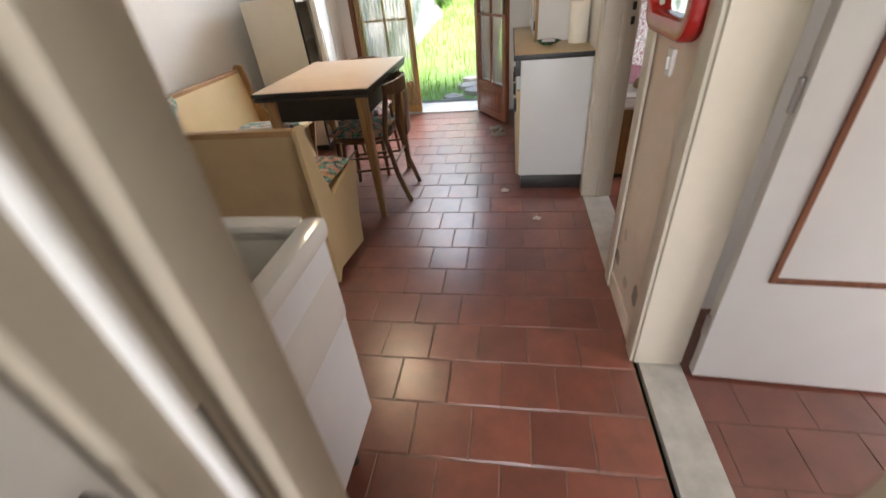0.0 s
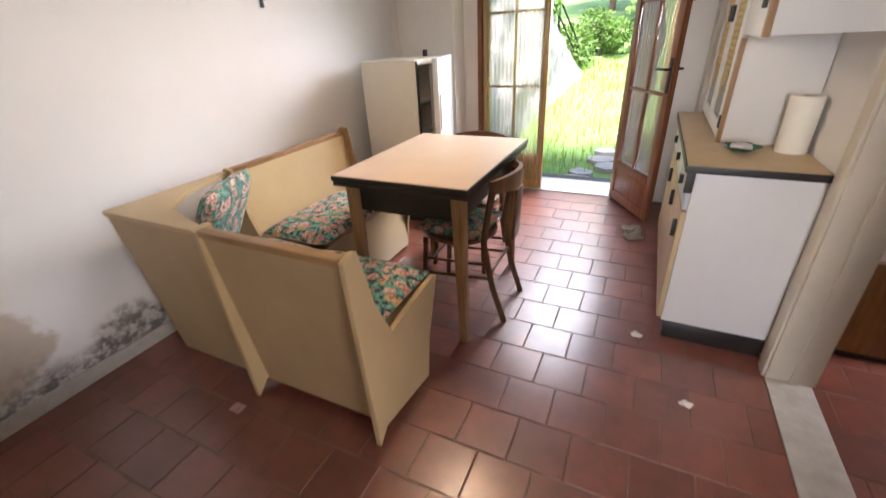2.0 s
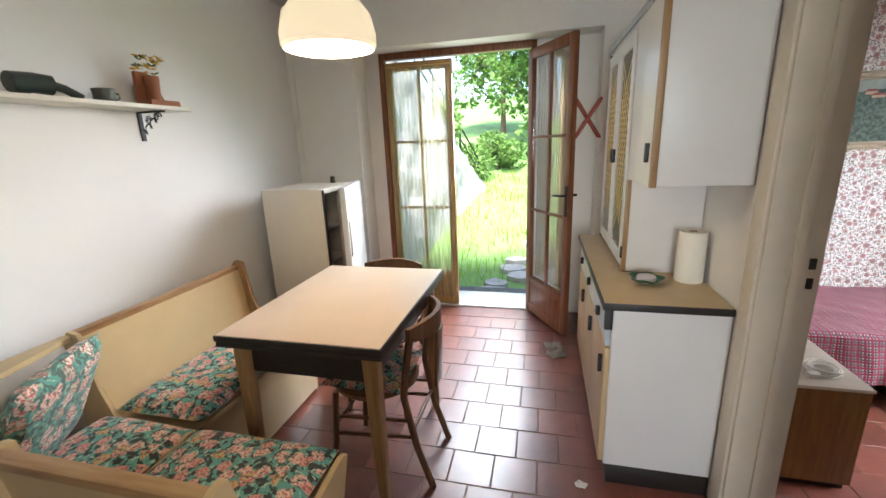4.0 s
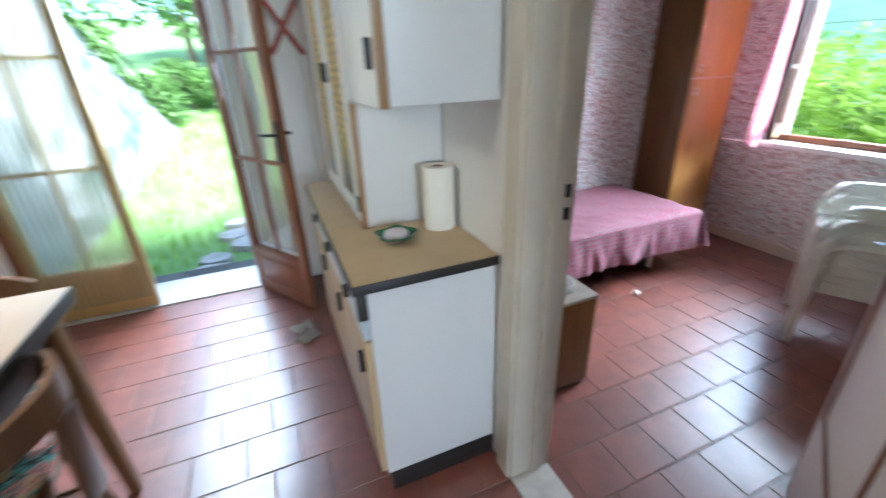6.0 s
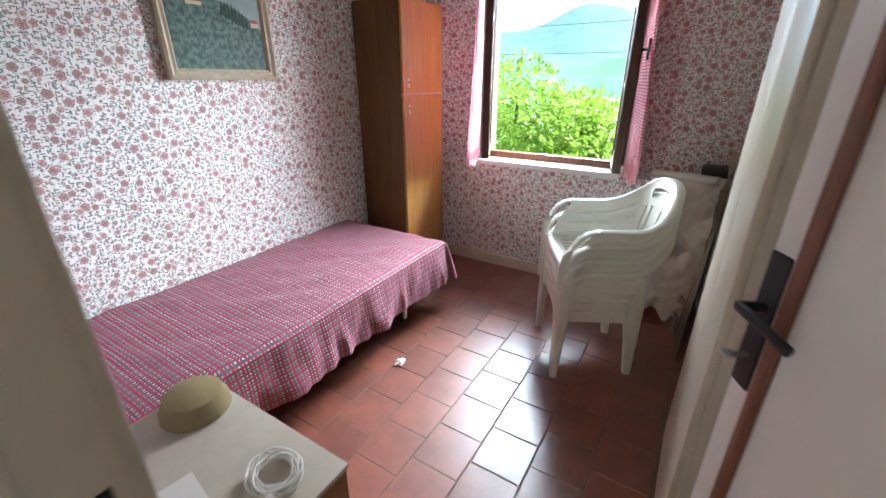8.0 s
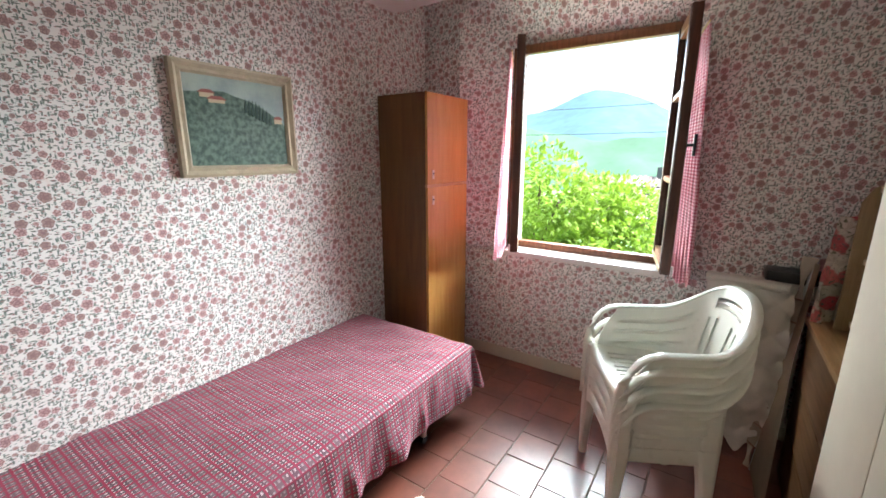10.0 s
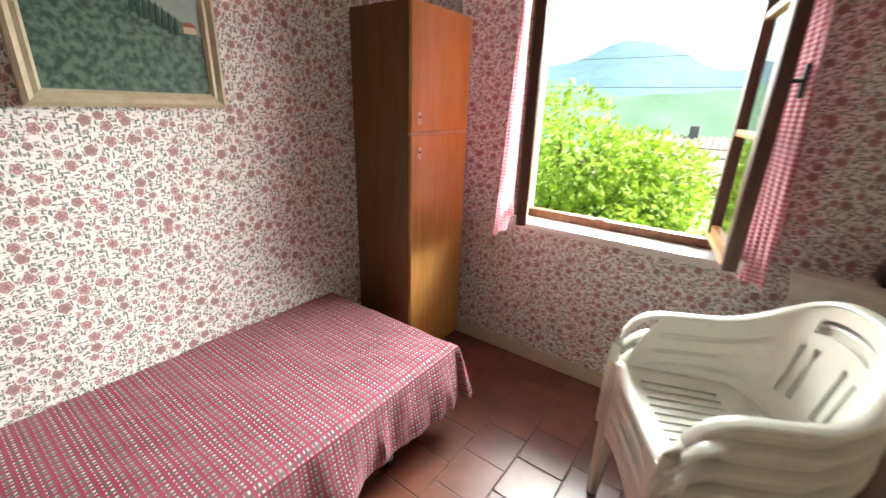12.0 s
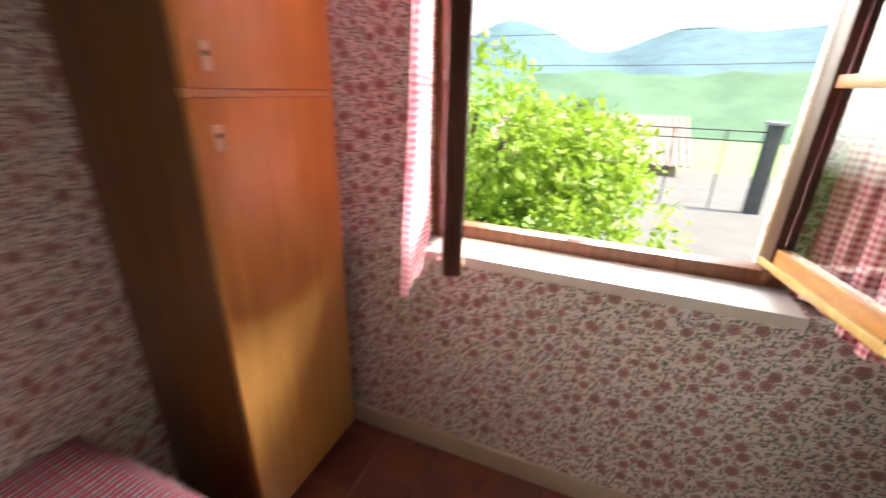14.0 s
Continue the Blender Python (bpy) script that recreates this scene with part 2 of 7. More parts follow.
def floral_material(name, scale, ground, blooms, leaves=((0.1, 0.3, 0.25), (0.33, 0.45, 0.33))):
    """Printed upholstery: dark ground, teal leaves, peach and cream blooms."""
    m = mat(name, ground, 0.9, bump=0.2, bscale=350, sheen=0.15)
    nt, b = node_graph(m)
    uv = uv_map(nt)
    wob = noise_tex(nt, uv, 26, 4)
    off = nt.nodes.new("ShaderNodeVectorMath")
    off.operation = "MULTIPLY_ADD"
    nt.links.new(wob.outputs["Color"], off.inputs[0])
    off.inputs[1].default_value = (0.05, 0.05, 0)
    nt.links.new(uv, off.inputs[2])
    v = voronoi(nt, off.outputs[0], scale, 0.9)
    pick = nt.nodes.new("ShaderNodeSeparateColor")
    nt.links.new(v.outputs["Color"], pick.inputs[0])
    c = mixrgb(nt, ramp(nt, noise_tex(nt, off.outputs[0], 42, 2).outputs[0], 0.46, 0.54), ground, leaves[0])
    c = mixrgb(nt, ramp(nt, noise_tex(nt, off.outputs[0], 65, 2).outputs[0], 0.58, 0.64), c, leaves[1])
    bl = mixrgb(nt, ramp(nt, pick.outputs[0], 0.45, 0.5), blooms[0], blooms[1])
    bl = mixrgb(nt, ramp(nt, pick.outputs[1], 0.7, 0.75), bl, blooms[2])
    bl = mixrgb(nt, ramp(nt, noise_tex(nt, uv, 110, 3).outputs[0], 0.46, 0.6), bl, (0.42, 0.1, 0.1))
    bl = mixrgb(nt, ramp(nt, noise_tex(nt, off.outputs[0], 75, 2).outputs[0], 0.56, 0.62), bl, (0.06, 0.12, 0.1))
    c = mixrgb(nt, ramp(nt, v.outputs["Distance"], 0.42, 0.34), c, bl)
    nt.links.new(c, b.inputs["Base Color"])
    return m


def blotch(nt, pos, centre, radii, rag=0.5, scale=9.0):
    """A ragged spot of wear: 1 inside, 0 outside."""
    d = nt.nodes.new("ShaderNodeVectorMath")
    d.operation = "SUBTRACT"
    nt.links.new(pos, d.inputs[0])
    d.inputs[1].default_value = centre
    q = nt.nodes.new("ShaderNodeVectorMath")
    q.operation = "DIVIDE"
    nt.links.new(d.outputs[0], q.inputs[0])
    q.inputs[1].default_value = radii
    ln = nt.nodes.new("ShaderNodeVectorMath")
    ln.operation = "LENGTH"
    nt.links.new(q.outputs[0], ln.inputs[0])
    f = mth(nt, "MULTIPLY_ADD", noise_tex(nt, pos, scale, 6, 0.6).outputs[0], rag * 2, mth(nt, "SUBTRACT", ln.outputs["Value"], rag))
    return ramp(nt, f, 1.05, 0.85)


def damp_plaster_material():
    """White lime plaster, brown damp stain, grey-black mould and flaking low on the wall."""
    m = mat("damp_plaster", (0.8, 0.79, 0.78), 0.85, bump=0.12, bscale=40)
    nt, b = node_graph(m)
    geo = nt.nodes.new("ShaderNodeNewGeometry")
    pos = geo.outputs["Position"]
    sep = nt.nodes.new("ShaderNodeSeparateXYZ")
    nt.links.new(pos, sep.inputs[0])
    big = noise_tex(nt, pos, 3.1, 4)
    fine = noise_tex(nt, pos, 17, 8, 0.7)
    edge = mth(nt, "MULTIPLY_ADD", big.outputs[0], 0.5, 0.02)
    near = ramp(nt, sep.outputs[1], 2.1, 1.7)
    low = mth(nt, "MULTIPLY", ramp(nt, mth(nt, "SUBTRACT", edge, sep.outputs[2]), -0.03, 0.13), near)
    spots = mth(nt, "MULTIPLY", low, ramp(nt, fine.outputs[0], 0.4, 0.58))
    c = mixrgb(nt, ramp(nt, noise_tex(nt, pos, 1.1, 5).outputs[0], 0.3, 0.7), (0.82, 0.81, 0.8), (0.77, 0.755, 0.74))
    brown = mth(nt, "MULTIPLY", blotch(nt, pos, (-2.23, 1.12, 0.33), (0.3, 0.2, 0.2), 0.55, 6), 0.6)
    c = mixrgb(nt, brown, c, (0.42, 0.29, 0.17))
    c = mixrgb(nt, mth(nt, "MULTIPLY", low, 0.6), c, (0.4, 0.38, 0.35))
    c = mixrgb(nt, mth(nt, "MULTIPLY", spots, 0.85), c, (0.09, 0.08, 0.07))
    nt.links.new(c, b.inputs["Base Color"])
    return m


def worn_pier_material():
    """Pinkish distemper, dirty low down, with grey chips where it has flaked off."""
    m = mat("stained_plaster", (0.72, 0.62, 0.52), 0.8, bump=0.15, bscale=30)
    nt, b = node_graph(m)
    geo = nt.nodes.new("ShaderNodeNewGeometry")
    pos = geo.outputs["Position"]
    c = mixrgb(nt, ramp(nt, noise_tex(nt, pos, 3, 6).outputs[0], 0.32, 0.68), (0.76, 0.64, 0.53), (0.68, 0.56, 0.45))
    for cy, cz, ry, rz, k, col in ((1.5, 0.24, 0.2, 0.16, 0.25, (0.5, 0.42, 0.34)), (1.315, 0.206, 0.035, 0.05, 0.85, (0.2, 0.18, 0.16)), (1.61, 0.18, 0.04, 0.035, 0.85, (0.24, 0.2, 0.17)), (1.45, 0.16, 0.03, 0.03, 0.6, (0.3, 0.25, 0.2)), (1.56, 0.33, 0.02, 0.03, 0.5, (0.35, 0.28, 0.22))):
        c = mixrgb(nt, mth(nt, "MULTIPLY", blotch(nt, pos, (0.585, cy, cz), (0.2, ry, rz), 0.6, 24), k), c, col)
    nt.links.new(c, b.inputs["Base Color"])
    return m


def sheer_material(name, col, clear):
    """Thin voile: part of the light goes straight through between the threads."""
    m = mat(name, col, 0.9, trans=0.6, bump=0.1, bscale=300)
    nt, b = node_graph(m)
    out = nt.nodes["Material Output"]
    cloth = out.inputs[0].links[0].from_socket
    tr = nt.nodes.new("ShaderNodeBsdfTransparent")
    ms = nt.nodes.new("ShaderNodeMixShader")
    ms.inputs[0].default_value = clear
    nt.links.new(cloth, ms.inputs[1])
    nt.links.new(tr.outputs[0], ms.inputs[2])
    nt.links.new(ms.outputs[0], out.inputs[0])
    return m


def wood(name, a, bcol, rough=0.4, axis="z", scale=1.0, spec=0.4):
    """Straight-grained wood with the grain along one axis."""
    st = {"x": (1.2, 14, 14), "y": (14, 1.2, 14), "z": (14, 14, 1.2)}[axis]
    return mat(name, a, rough, bump=0.06, bscale=9, var=0.4, vscale=3.5 * scale, dark=bcol, stretch=st, spec=spec)


def glass_material(name, tint=(0.95, 0.97, 0.96), rough=0.0):
    m = bpy.data.materials.new(name)
    m.use_nodes = True
    b = m.node_tree.nodes["Principled BSDF"]
    b.inputs["Base Color"].default_value = (*tint, 1)
    b.inputs["Transmission Weight"].default_value, b.inputs["Roughness"].default_value = 1.0, rough
    b.inputs["IOR"].default_value = 1.45
    return m


def glow_material(name, color, strength):
    m = mat(name, (0.85, 0.8, 0.7), 0.25)
    _, b = node_graph(m)
    b.inputs["Emission Color"].default_value, b.inputs["Emission Strength"].default_value = (*color, 1), strength
    return m


TILE = mat("terracotta_tile", (0.22, 0.063, 0.039), 0.36, bump=0.025, bscale=25, var=0.35, vscale=7, rnd=0.16, spec=0.8)
node_graph(TILE)[1].inputs["Coat Weight"].default_value = 0.7
node_graph(TILE)[1].inputs["Coat Roughness"].default_value = 0.24
GROUT = mat("grout", (0.22, 0.14, 0.105), 0.9, bump=0.2, bscale=200, var=0.4, vscale=14)
PLASTER = mat("white_plaster", (0.82, 0.8, 0.77), 0.85, bump=0.1, bscale=35, var=0.07, vscale=2)
DAMP = damp_plaster_material()
STAINED = worn_pier_material()
PAPER = wallpaper_material()
JAMBPAINT = mat("old_beige_paint", (0.4, 0.34, 0.26), 0.5, bump=0.08, bscale=18, var=0.15, vscale=5)
CASING = mat("cream_gloss_paint", (0.6, 0.53, 0.42), 0.35, bump=0.05, bscale=20, var=0.1, vscale=5)
MARBLE = mat("worn_marble", (0.55, 0.52, 0.47), 0.45, bump=0.12, bscale=40, var=0.3, vscale=10)
DOORWHITE = mat("white_door_paint", (0.74, 0.72, 0.69), 0.35, bump=0.04, bscale=15, var=0.06, vscale=4)
MOULD = wood("brown_moulding", (0.25, 0.1, 0.05), (0.12, 0.045, 0.025), 0.35)
OAKZ = wood("oak_upright", (0.4, 0.24, 0.11), (0.24, 0.13, 0.05), 0.4, "z")
OAKX = wood("oak_lengthwise", (0.4, 0.24, 0.11), (0.24, 0.13, 0.05), 0.4, "x")
OAKY = wood("oak_rail", (0.36, 0.2, 0.085), (0.2, 0.1, 0.04), 0.4, "y")
CHAIRWOOD = wood("brown_beech", (0.2, 0.105, 0.05), (0.1, 0.05, 0.025), 0.35)
CREAM = mat("cream_laminate", (0.54, 0.395, 0.21), 0.4, var=0.1, vscale=3, bump=0.03, bscale=60)
TANBOARD = mat("tan_laminate", (0.46, 0.325, 0.175), 0.42, var=0.15, vscale=2.5, bump=0.03, bscale=60)
TOPLAM = mat("peach_laminate_top", (0.63, 0.5, 0.39), 0.3, var=0.05, vscale=5)
COUNTER = mat("beige_laminate_top", (0.5, 0.37, 0.21), 0.35, var=0.12, vscale=9)
WHITELAM = mat("white_laminate", (0.72, 0.7, 0.67), 0.35, var=0.05, vscale=3)
BLACK = mat("black_paint", (0.02, 0.017, 0.015), 0.4, var=0.3, vscale=20)
IRON = mat("black_iron", (0.03, 0.03, 0.032), 0.45, metal=0.6)
STEEL = mat("steel", (0.5, 0.5, 0.5), 0.3, metal=1.0)
BRASS = mat("brass", (0.75, 0.55, 0.25), 0.3, metal=1.0)
CERAMIC = mat("glazed_ceramic", (0.78, 0.75, 0.7), 0.15, var=0.07, vscale=4)
ENAMEL = mat("fridge_enamel", (0.72, 0.68, 0.6), 0.3, var=0.05, vscale=4)
FLORAL = floral_material("floral_cushion", 17, (0.025, 0.03, 0.03), ((0.6, 0.3, 0.24), (0.66, 0.46, 0.36), (0.52, 0.38, 0.15)))
FLORAL2 = floral_material("floral_pillow", 16, (0.07, 0.12, 0.11), ((0.75, 0.5, 0.42), (0.75, 0.66, 0.58), (0.5, 0.45, 0.35)))
ROSEFAB = floral_material("rose_fabric", 11, (0.5, 0.46, 0.4), ((0.42, 0.06, 0.075), (0.5, 0.14, 0.15), (0.3, 0.06, 0.07)), ((0.4, 0.36, 0.3), (0.1, 0.11, 0.07)))
RED = mat("red_plastic", (0.42, 0.02, 0.015), 0.25, var=0.15, vscale=6)
REDWOOD = mat("red_painted_wood", (0.35, 0.06, 0.035), 0.5, var=0.2, vscale=8)
MIRROR = mat("mirror_silver", (0.9, 0.9, 0.9), 0.02, metal=1.0)
DOORWOOD = wood("brown_varnish", (0.26, 0.1, 0.045), (0.13, 0.045, 0.02), 0.35)
DOORGOLD = wood("honey_varnish", (0.5, 0.33, 0.12), (0.36, 0.22, 0.08), 0.35)
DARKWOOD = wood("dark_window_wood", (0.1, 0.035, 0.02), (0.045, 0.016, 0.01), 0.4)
# wardrobe doors: window light put into the veneer as a paler tone
ORANGEWOOD = wood("lit_orange_veneer", (0.56, 0.29, 0.085), (0.45, 0.215, 0.06), 0.2, "z", 0.6, 0.6)
GLASS = glass_material("clear_glass")
SHEER = sheer_material("sheer_voile", (0.7, 0.62, 0.4), 0.6)
SPREAD = bedspread_material()
GINGHAM = gingham_material()
PLASTIC = mat("white_resin", (0.74, 0.74, 0.66), 0.28, var=0.05, vscale=6)
LINEN = mat("white_linen", (0.62, 0.58, 0.52), 0.9, bump=0.3, bscale=90, var=0.12, vscale=7)
CANVAS = mat("laced_canvas", (0.42, 0.36, 0.28), 0.9, bump=0.25, bscale=120, var=0.25, vscale=6)
TOWEL = mat("kitchen_paper", (0.78, 0.74, 0.64), 0.95, bump=0.4, bscale=180)
GREENGLASS = mat("green_glaze", (0.03, 0.11, 0.05), 0.15)
TERRACOTTA = mat("terracotta_clay", (0.36, 0.13, 0.06), 0.7, var=0.2, vscale=12)
YELLOWPETAL = mat("yellow_petal", (0.7, 0.45, 0.07), 0.7)
LEAFGREEN = mat("leaf_green", (0.07, 0.16, 0.045), 0.6)
PEWTER = mat("dull_pewter", (0.12, 0.13, 0.11), 0.45, metal=0.5, var=0.3, vscale=20)
BOTTLE = mat("dark_green_bottle", (0.03, 0.045, 0.04), 0.3, var=0.4, vscale=18)
RAG = mat("grey_rag", (0.3, 0.27, 0.23), 0.95, bump=0.4, bscale=60, var=0.4, vscale=15)
PAPERBIT = mat("litter_paper", (0.7, 0.62, 0.56), 0.9)
PINKBIT = mat("red_wrapper", (0.7, 0.4, 0.4), 0.5, var=0.5, vscale=60)
WHITEMETAL = mat("white_radiator_enamel", (0.72, 0.68, 0.6), 0.35)
LAMPGLOW = glow_material("opal_glass", (1.0, 0.8, 0.5), 0.13)

# ---- mesh helpers ----
def B():
    return bmesh.new()


def box(bm, x0, x1, y0, y1, z0, z1, bev=0.0, m=None):
    r = bmesh.ops.create_cube(bm, size=1.0)
    vs = r["verts"]
    t = Matrix.Translation(((x0 + x1) / 2, (y0 + y1) / 2, (z0 + z1) / 2)) @ Matrix.Diagonal((x1 - x0, y1 - y0, z1 - z0, 1))
    bmesh.ops.transform(bm, matrix=t, verts=vs)
    if bev > 0:
        es = list({e for v in vs for e in v.link_edges})
        r2 = bmesh.ops.bevel(bm, geom=es, offset=bev, segments=2, affect="EDGES", profile=0.6)
        vs = list({v for f in r2["faces"] for v in f.verts} | {v for v in vs if v.is_valid})
    if m is not None:
        bmesh.ops.transform(bm, matrix=m, verts=[v for v in vs if v.is_valid])
    return bm


def cyl(bm, p0, p1, r0, r1=None, seg=12):
    p0, p1 = Vector(p0), Vector(p1)
    r1 = r0 if r1 is None else r1
    r = bmesh.ops.create_cone(bm, cap_ends=True, segments=seg, radius1=r0, radius2=r1, depth=(p1 - p0).length)
    q = (p1 - p0).to_track_quat("Z", "Y").to_matrix().to_4x4()
    bmesh.ops.transform(bm, matrix=Matrix.Translation((p0 + p1) / 2) @ q, verts=r["verts"])
    return bm


def lathe(bm, prof, c=(0, 0, 0), seg=24):
    rings = []
    for r, z in prof:
        rings.append([bm.verts.new((c[0] + r * math.cos(2 * math.pi * k / seg), c[1] + r * math.sin(2 * math.pi * k / seg), c[2] + z)) for k in range(seg)])
    for a, b2 in zip(rings, rings[1:]):
        for k in range(seg):
            bm.faces.new((a[k], a[(k + 1) % seg], b2[(k + 1) % seg], b2[k]))
    return bm


def sweep(bm, pts, w, h=None, seg=8):
    """A rounded bar along points."""
    h = h or w
    pts = [Vector(p) for p in pts]
    rings = []
    for i, p in enumerate(pts):
        d = (pts[min(i + 1, len(pts) - 1)] - pts[max(i - 1, 0)]).normalized()
        up = Vector((0, 0, 1)) if abs(d.z) < 0.95 else Vector((1, 0, 0))
        s = d.cross(up).normalized()
        u = s.cross(d).normalized()
        rings.append([bm.verts.new(p + s * (w / 2 * math.cos(2 * math.pi * k / seg)) + u * (h / 2 * math.sin(2 * math.pi * k / seg))) for k in range(seg)])
    for a, b2 in zip(rings, rings[1:]):
        for k in range(seg):
            bm.faces.new((a[k], a[(k + 1) % seg], b2[(k + 1) % seg], b2[k]))
    bm.faces.new(rings[0][::-1])
    bm.faces.new(rings[-1])
    return bm


def prism(bm, poly, axis, a, b2, bev=0.0):
    """A flat outline pushed through a thickness; poly in the two other axes, in order."""
    def pt(u, v, w):
        return {"x": (w, u, v), "y": (u, w, v), "z": (u, v, w)}[axis]
    lo = [bm.verts.new(pt(u, v, a)) for u, v in poly]
    hi = [bm.verts.new(pt(u, v, b2)) for u, v in poly]
    n = len(poly)
    fs = [bm.faces.new(lo), bm.faces.new(hi[::-1])]
    for k in range(n):
        fs.append(bm.faces.new((lo[k], hi[k], hi[(k + 1) % n], lo[(k + 1) % n])))
    if bev > 0:
        bmesh.ops.bevel(bm, geom=list({e for f in fs for e in f.edges}), offset=bev, segments=2, affect="EDGES")
    return bm


def sheet(bm, nu, nv, fn):
    """A grid surface from fn(u, v), u and v from 0 to 1."""
    g = [[bm.verts.new(fn(i / nu, j / nv)) for j in range(nv + 1)] for i in range(nu + 1)]
    for i in range(nu):
        for j in range(nv):
            bm.faces.new((g[i][j], g[i + 1][j], g[i + 1][j + 1], g[i][j + 1]))
    return bm


def pillow(bm, x0, x1, y0, y1, z0, h, n=14, m=None, lump=0.008):
    """A stuffed cushion with rounded edges."""
    def top(s):
        def fn(u, v):
            a, b2 = 2 * u - 1, 2 * v - 1
            e = max(0.0, (1 - abs(a) ** 5)) ** 0.45 * max(0.0, (1 - abs(b2) ** 5)) ** 0.45
            x, y = x0 + (x1 - x0) * u, y0 + (y1 - y0) * v
            z = z0 + h / 2 + s * e * h / 2 + (noise.noise((x * 6, y * 6, z0)) * lump if s > 0 else 0) * e
            p = Vector((x, y, z))
            return m @ p if m is not None else p
        return fn
    sheet(bm, n, n, top(1))
    sheet(bm, n, n, top(-1))
    bmesh.ops.remove_doubles(bm, verts=bm.verts, dist=0.0008)
    return bm


def mesh_ob(name, bm, material, smooth=None):
    bmesh.ops.recalc_face_normals(bm, faces=bm.faces)
    uv = bm.loops.layers.uv.new("UVMap")
    for f in bm.faces:
        n = f.normal
        k = max(range(3), key=lambda i: abs(n[i]))
        for lp in f.loops:
            c = lp.vert.co
            lp[uv].uv = (c.y, c.z) if k == 0 else (c.x, c.z) if k == 1 else (c.x, c.y)
    me = bpy.data.meshes.new(name)
    if smooth is None or smooth > 0:
        for f in bm.faces:
            f.smooth = True
        lim = radians(35 if smooth is None else smooth)
        for e in bm.edges:
            e.smooth = len(e.link_faces) == 2 and e.calc_face_angle(0) < lim
    bm.to_mesh(me)
    bm.free()
    me.materials.append(material)
    return new(name, me)


def thing(name, base, label, category, group="", rz=0.0):
    ob = new(name)
    ob.empty_display_size = 0.1
    ob.matrix_world = pose(*base, 0, 0, rz)
    return tagged(ob, label, category, group)


def part(name, bm, material, parent, label="", local=False, smooth=None):
    """One mesh under a thing or part; bm in world places unless local."""
    if not local:
        top = parent
        inv = Matrix.Identity(4)
        while top is not None:
            inv = inv @ top.matrix_basis.inverted()
            top = top.parent
        bmesh.ops.transform(bm, matrix=inv, verts=bm.verts)
    ob = mesh_ob(name, bm, material, smooth)
    ob.parent = parent
    if label:
        ob["label"] = label
    return ob


def solid(name, bm, material, label="", category="", kind="", group="", smooth=None):
    ob = mesh_ob(name, bm, material, smooth)
    return tagged(ob, label, category, group, kind)


# ---- plan ----
XL, XK, XB, XW = -2.23, 0.585, 0.735, 3.40      # left wall, kitchen face and bedroom face of the partition, window wall
YH, YD, YF, YB = 0.295, 4.35, 4.60, 4.28        # hall partition, door wall, outer face, bedroom long wall
CK, CB = 2.62, 2.52                             # ceilings
YR = 1.62                                       # bedroom near wall


def wall(name, boxes, material, label):
    bm = B()
    for b2 in boxes:
        box(bm, *b2)
    return solid(name, bm, material, label, "wall", "structure", smooth=0)


# ---- structure ----
wall("wall_west", [(XL - 0.3, XL, -2.6, YD + 0.3, 0, CK)], DAMP, "white plaster wall with black damp mould near the floor")
wall("wall_north", [(XL, -1.63, YD, YD + 0.3, 0, CK), (0.27, XK, YD, YD + 0.3, 0, CK), (-1.63, 0.27, YD, YD + 0.3, 2.24, CK), (-1.63, -1.50, YF - 0.03, YD + 0.3, 0, 2.24), (-0.19, 0.27, YF - 0.03, YD + 0.3, 0, 2.24)], PLASTER, "white plaster wall round the garden door")
wall("wall_partition", [(XK, XB - 0.005, 2.56, YD + 0.3, 0, CK), (XK, XB - 0.005, 1.69, 2.56, 2.06, CK), (XK, XB - 0.005, 0.35, 1.18, 2.06, CK), (XK, XB - 0.005, -2.6, 0.35, 0, CK)], PLASTER, "white plaster partition wall with two doorways")
wall("wall_pier", [(XK, XB - 0.005, 1.18, 1.69, 0, CK)], STAINED, "pinkish stained plaster wall between two doorways")
wall("wall_hall", [(XL, -0.2, 0.15, 0.29, 0, CK), (-0.2, XK, 0.15, 0.29, 2.08, CK)], PLASTER, "white plaster wall with an open doorway")
wall("wall_south", [(XL - 0.3, 3.6, -2.9, -2.6, 0, 0.9), (XL - 0.3, 3.6, -2.9, -2.6, 2.2, CK), (XL - 0.3, -0.9, -2.9, -2.6, 0.9, 2.2), (0.56, 1.4, -2.9, -2.6, 0.9, 2.2), (2.6, 3.6, -2.9, -2.6, 0.9, 2.2)], PLASTER, "plain plaster wall with window openings")
wall("wall_side_room", [(3.4, 3.7, -2.6, YR - 0.12, 0, 0.9), (3.4, 3.7, -2.6, YR - 0.12, 2.2, CK), (3.4, 3.7, -2.6, -1.2, 0.9, 2.2), (3.4, 3.7, 0.3, YR - 0.12, 0.9, 2.2), (XB, 3.4, YR - 0.14, YR - 0.122, 0, CK)], PLASTER, "plain plaster wall of the side room")
wall("wall_bedroom_long", [(XB, XW + 0.35, YB, YB + 0.15, 0, CB)], PAPER, "rose-patterned wallpapered bedroom wall")
wall("wall_bedroom_door", [(XB - 0.004, XB + 0.004, 2.60, YB, 0, CB), (XB - 0.004, XB + 0.004, 1.69, 2.60, 2.06, CB)], PAPER, "rose-patterned wallpapered wall beside the door")
wall("wall_bedroom_near", [(XB + 0.004, XW + 0.35, YR - 0.12, YR, 0, CB)], PAPER, "rose-patterned wallpapered bedroom wall")

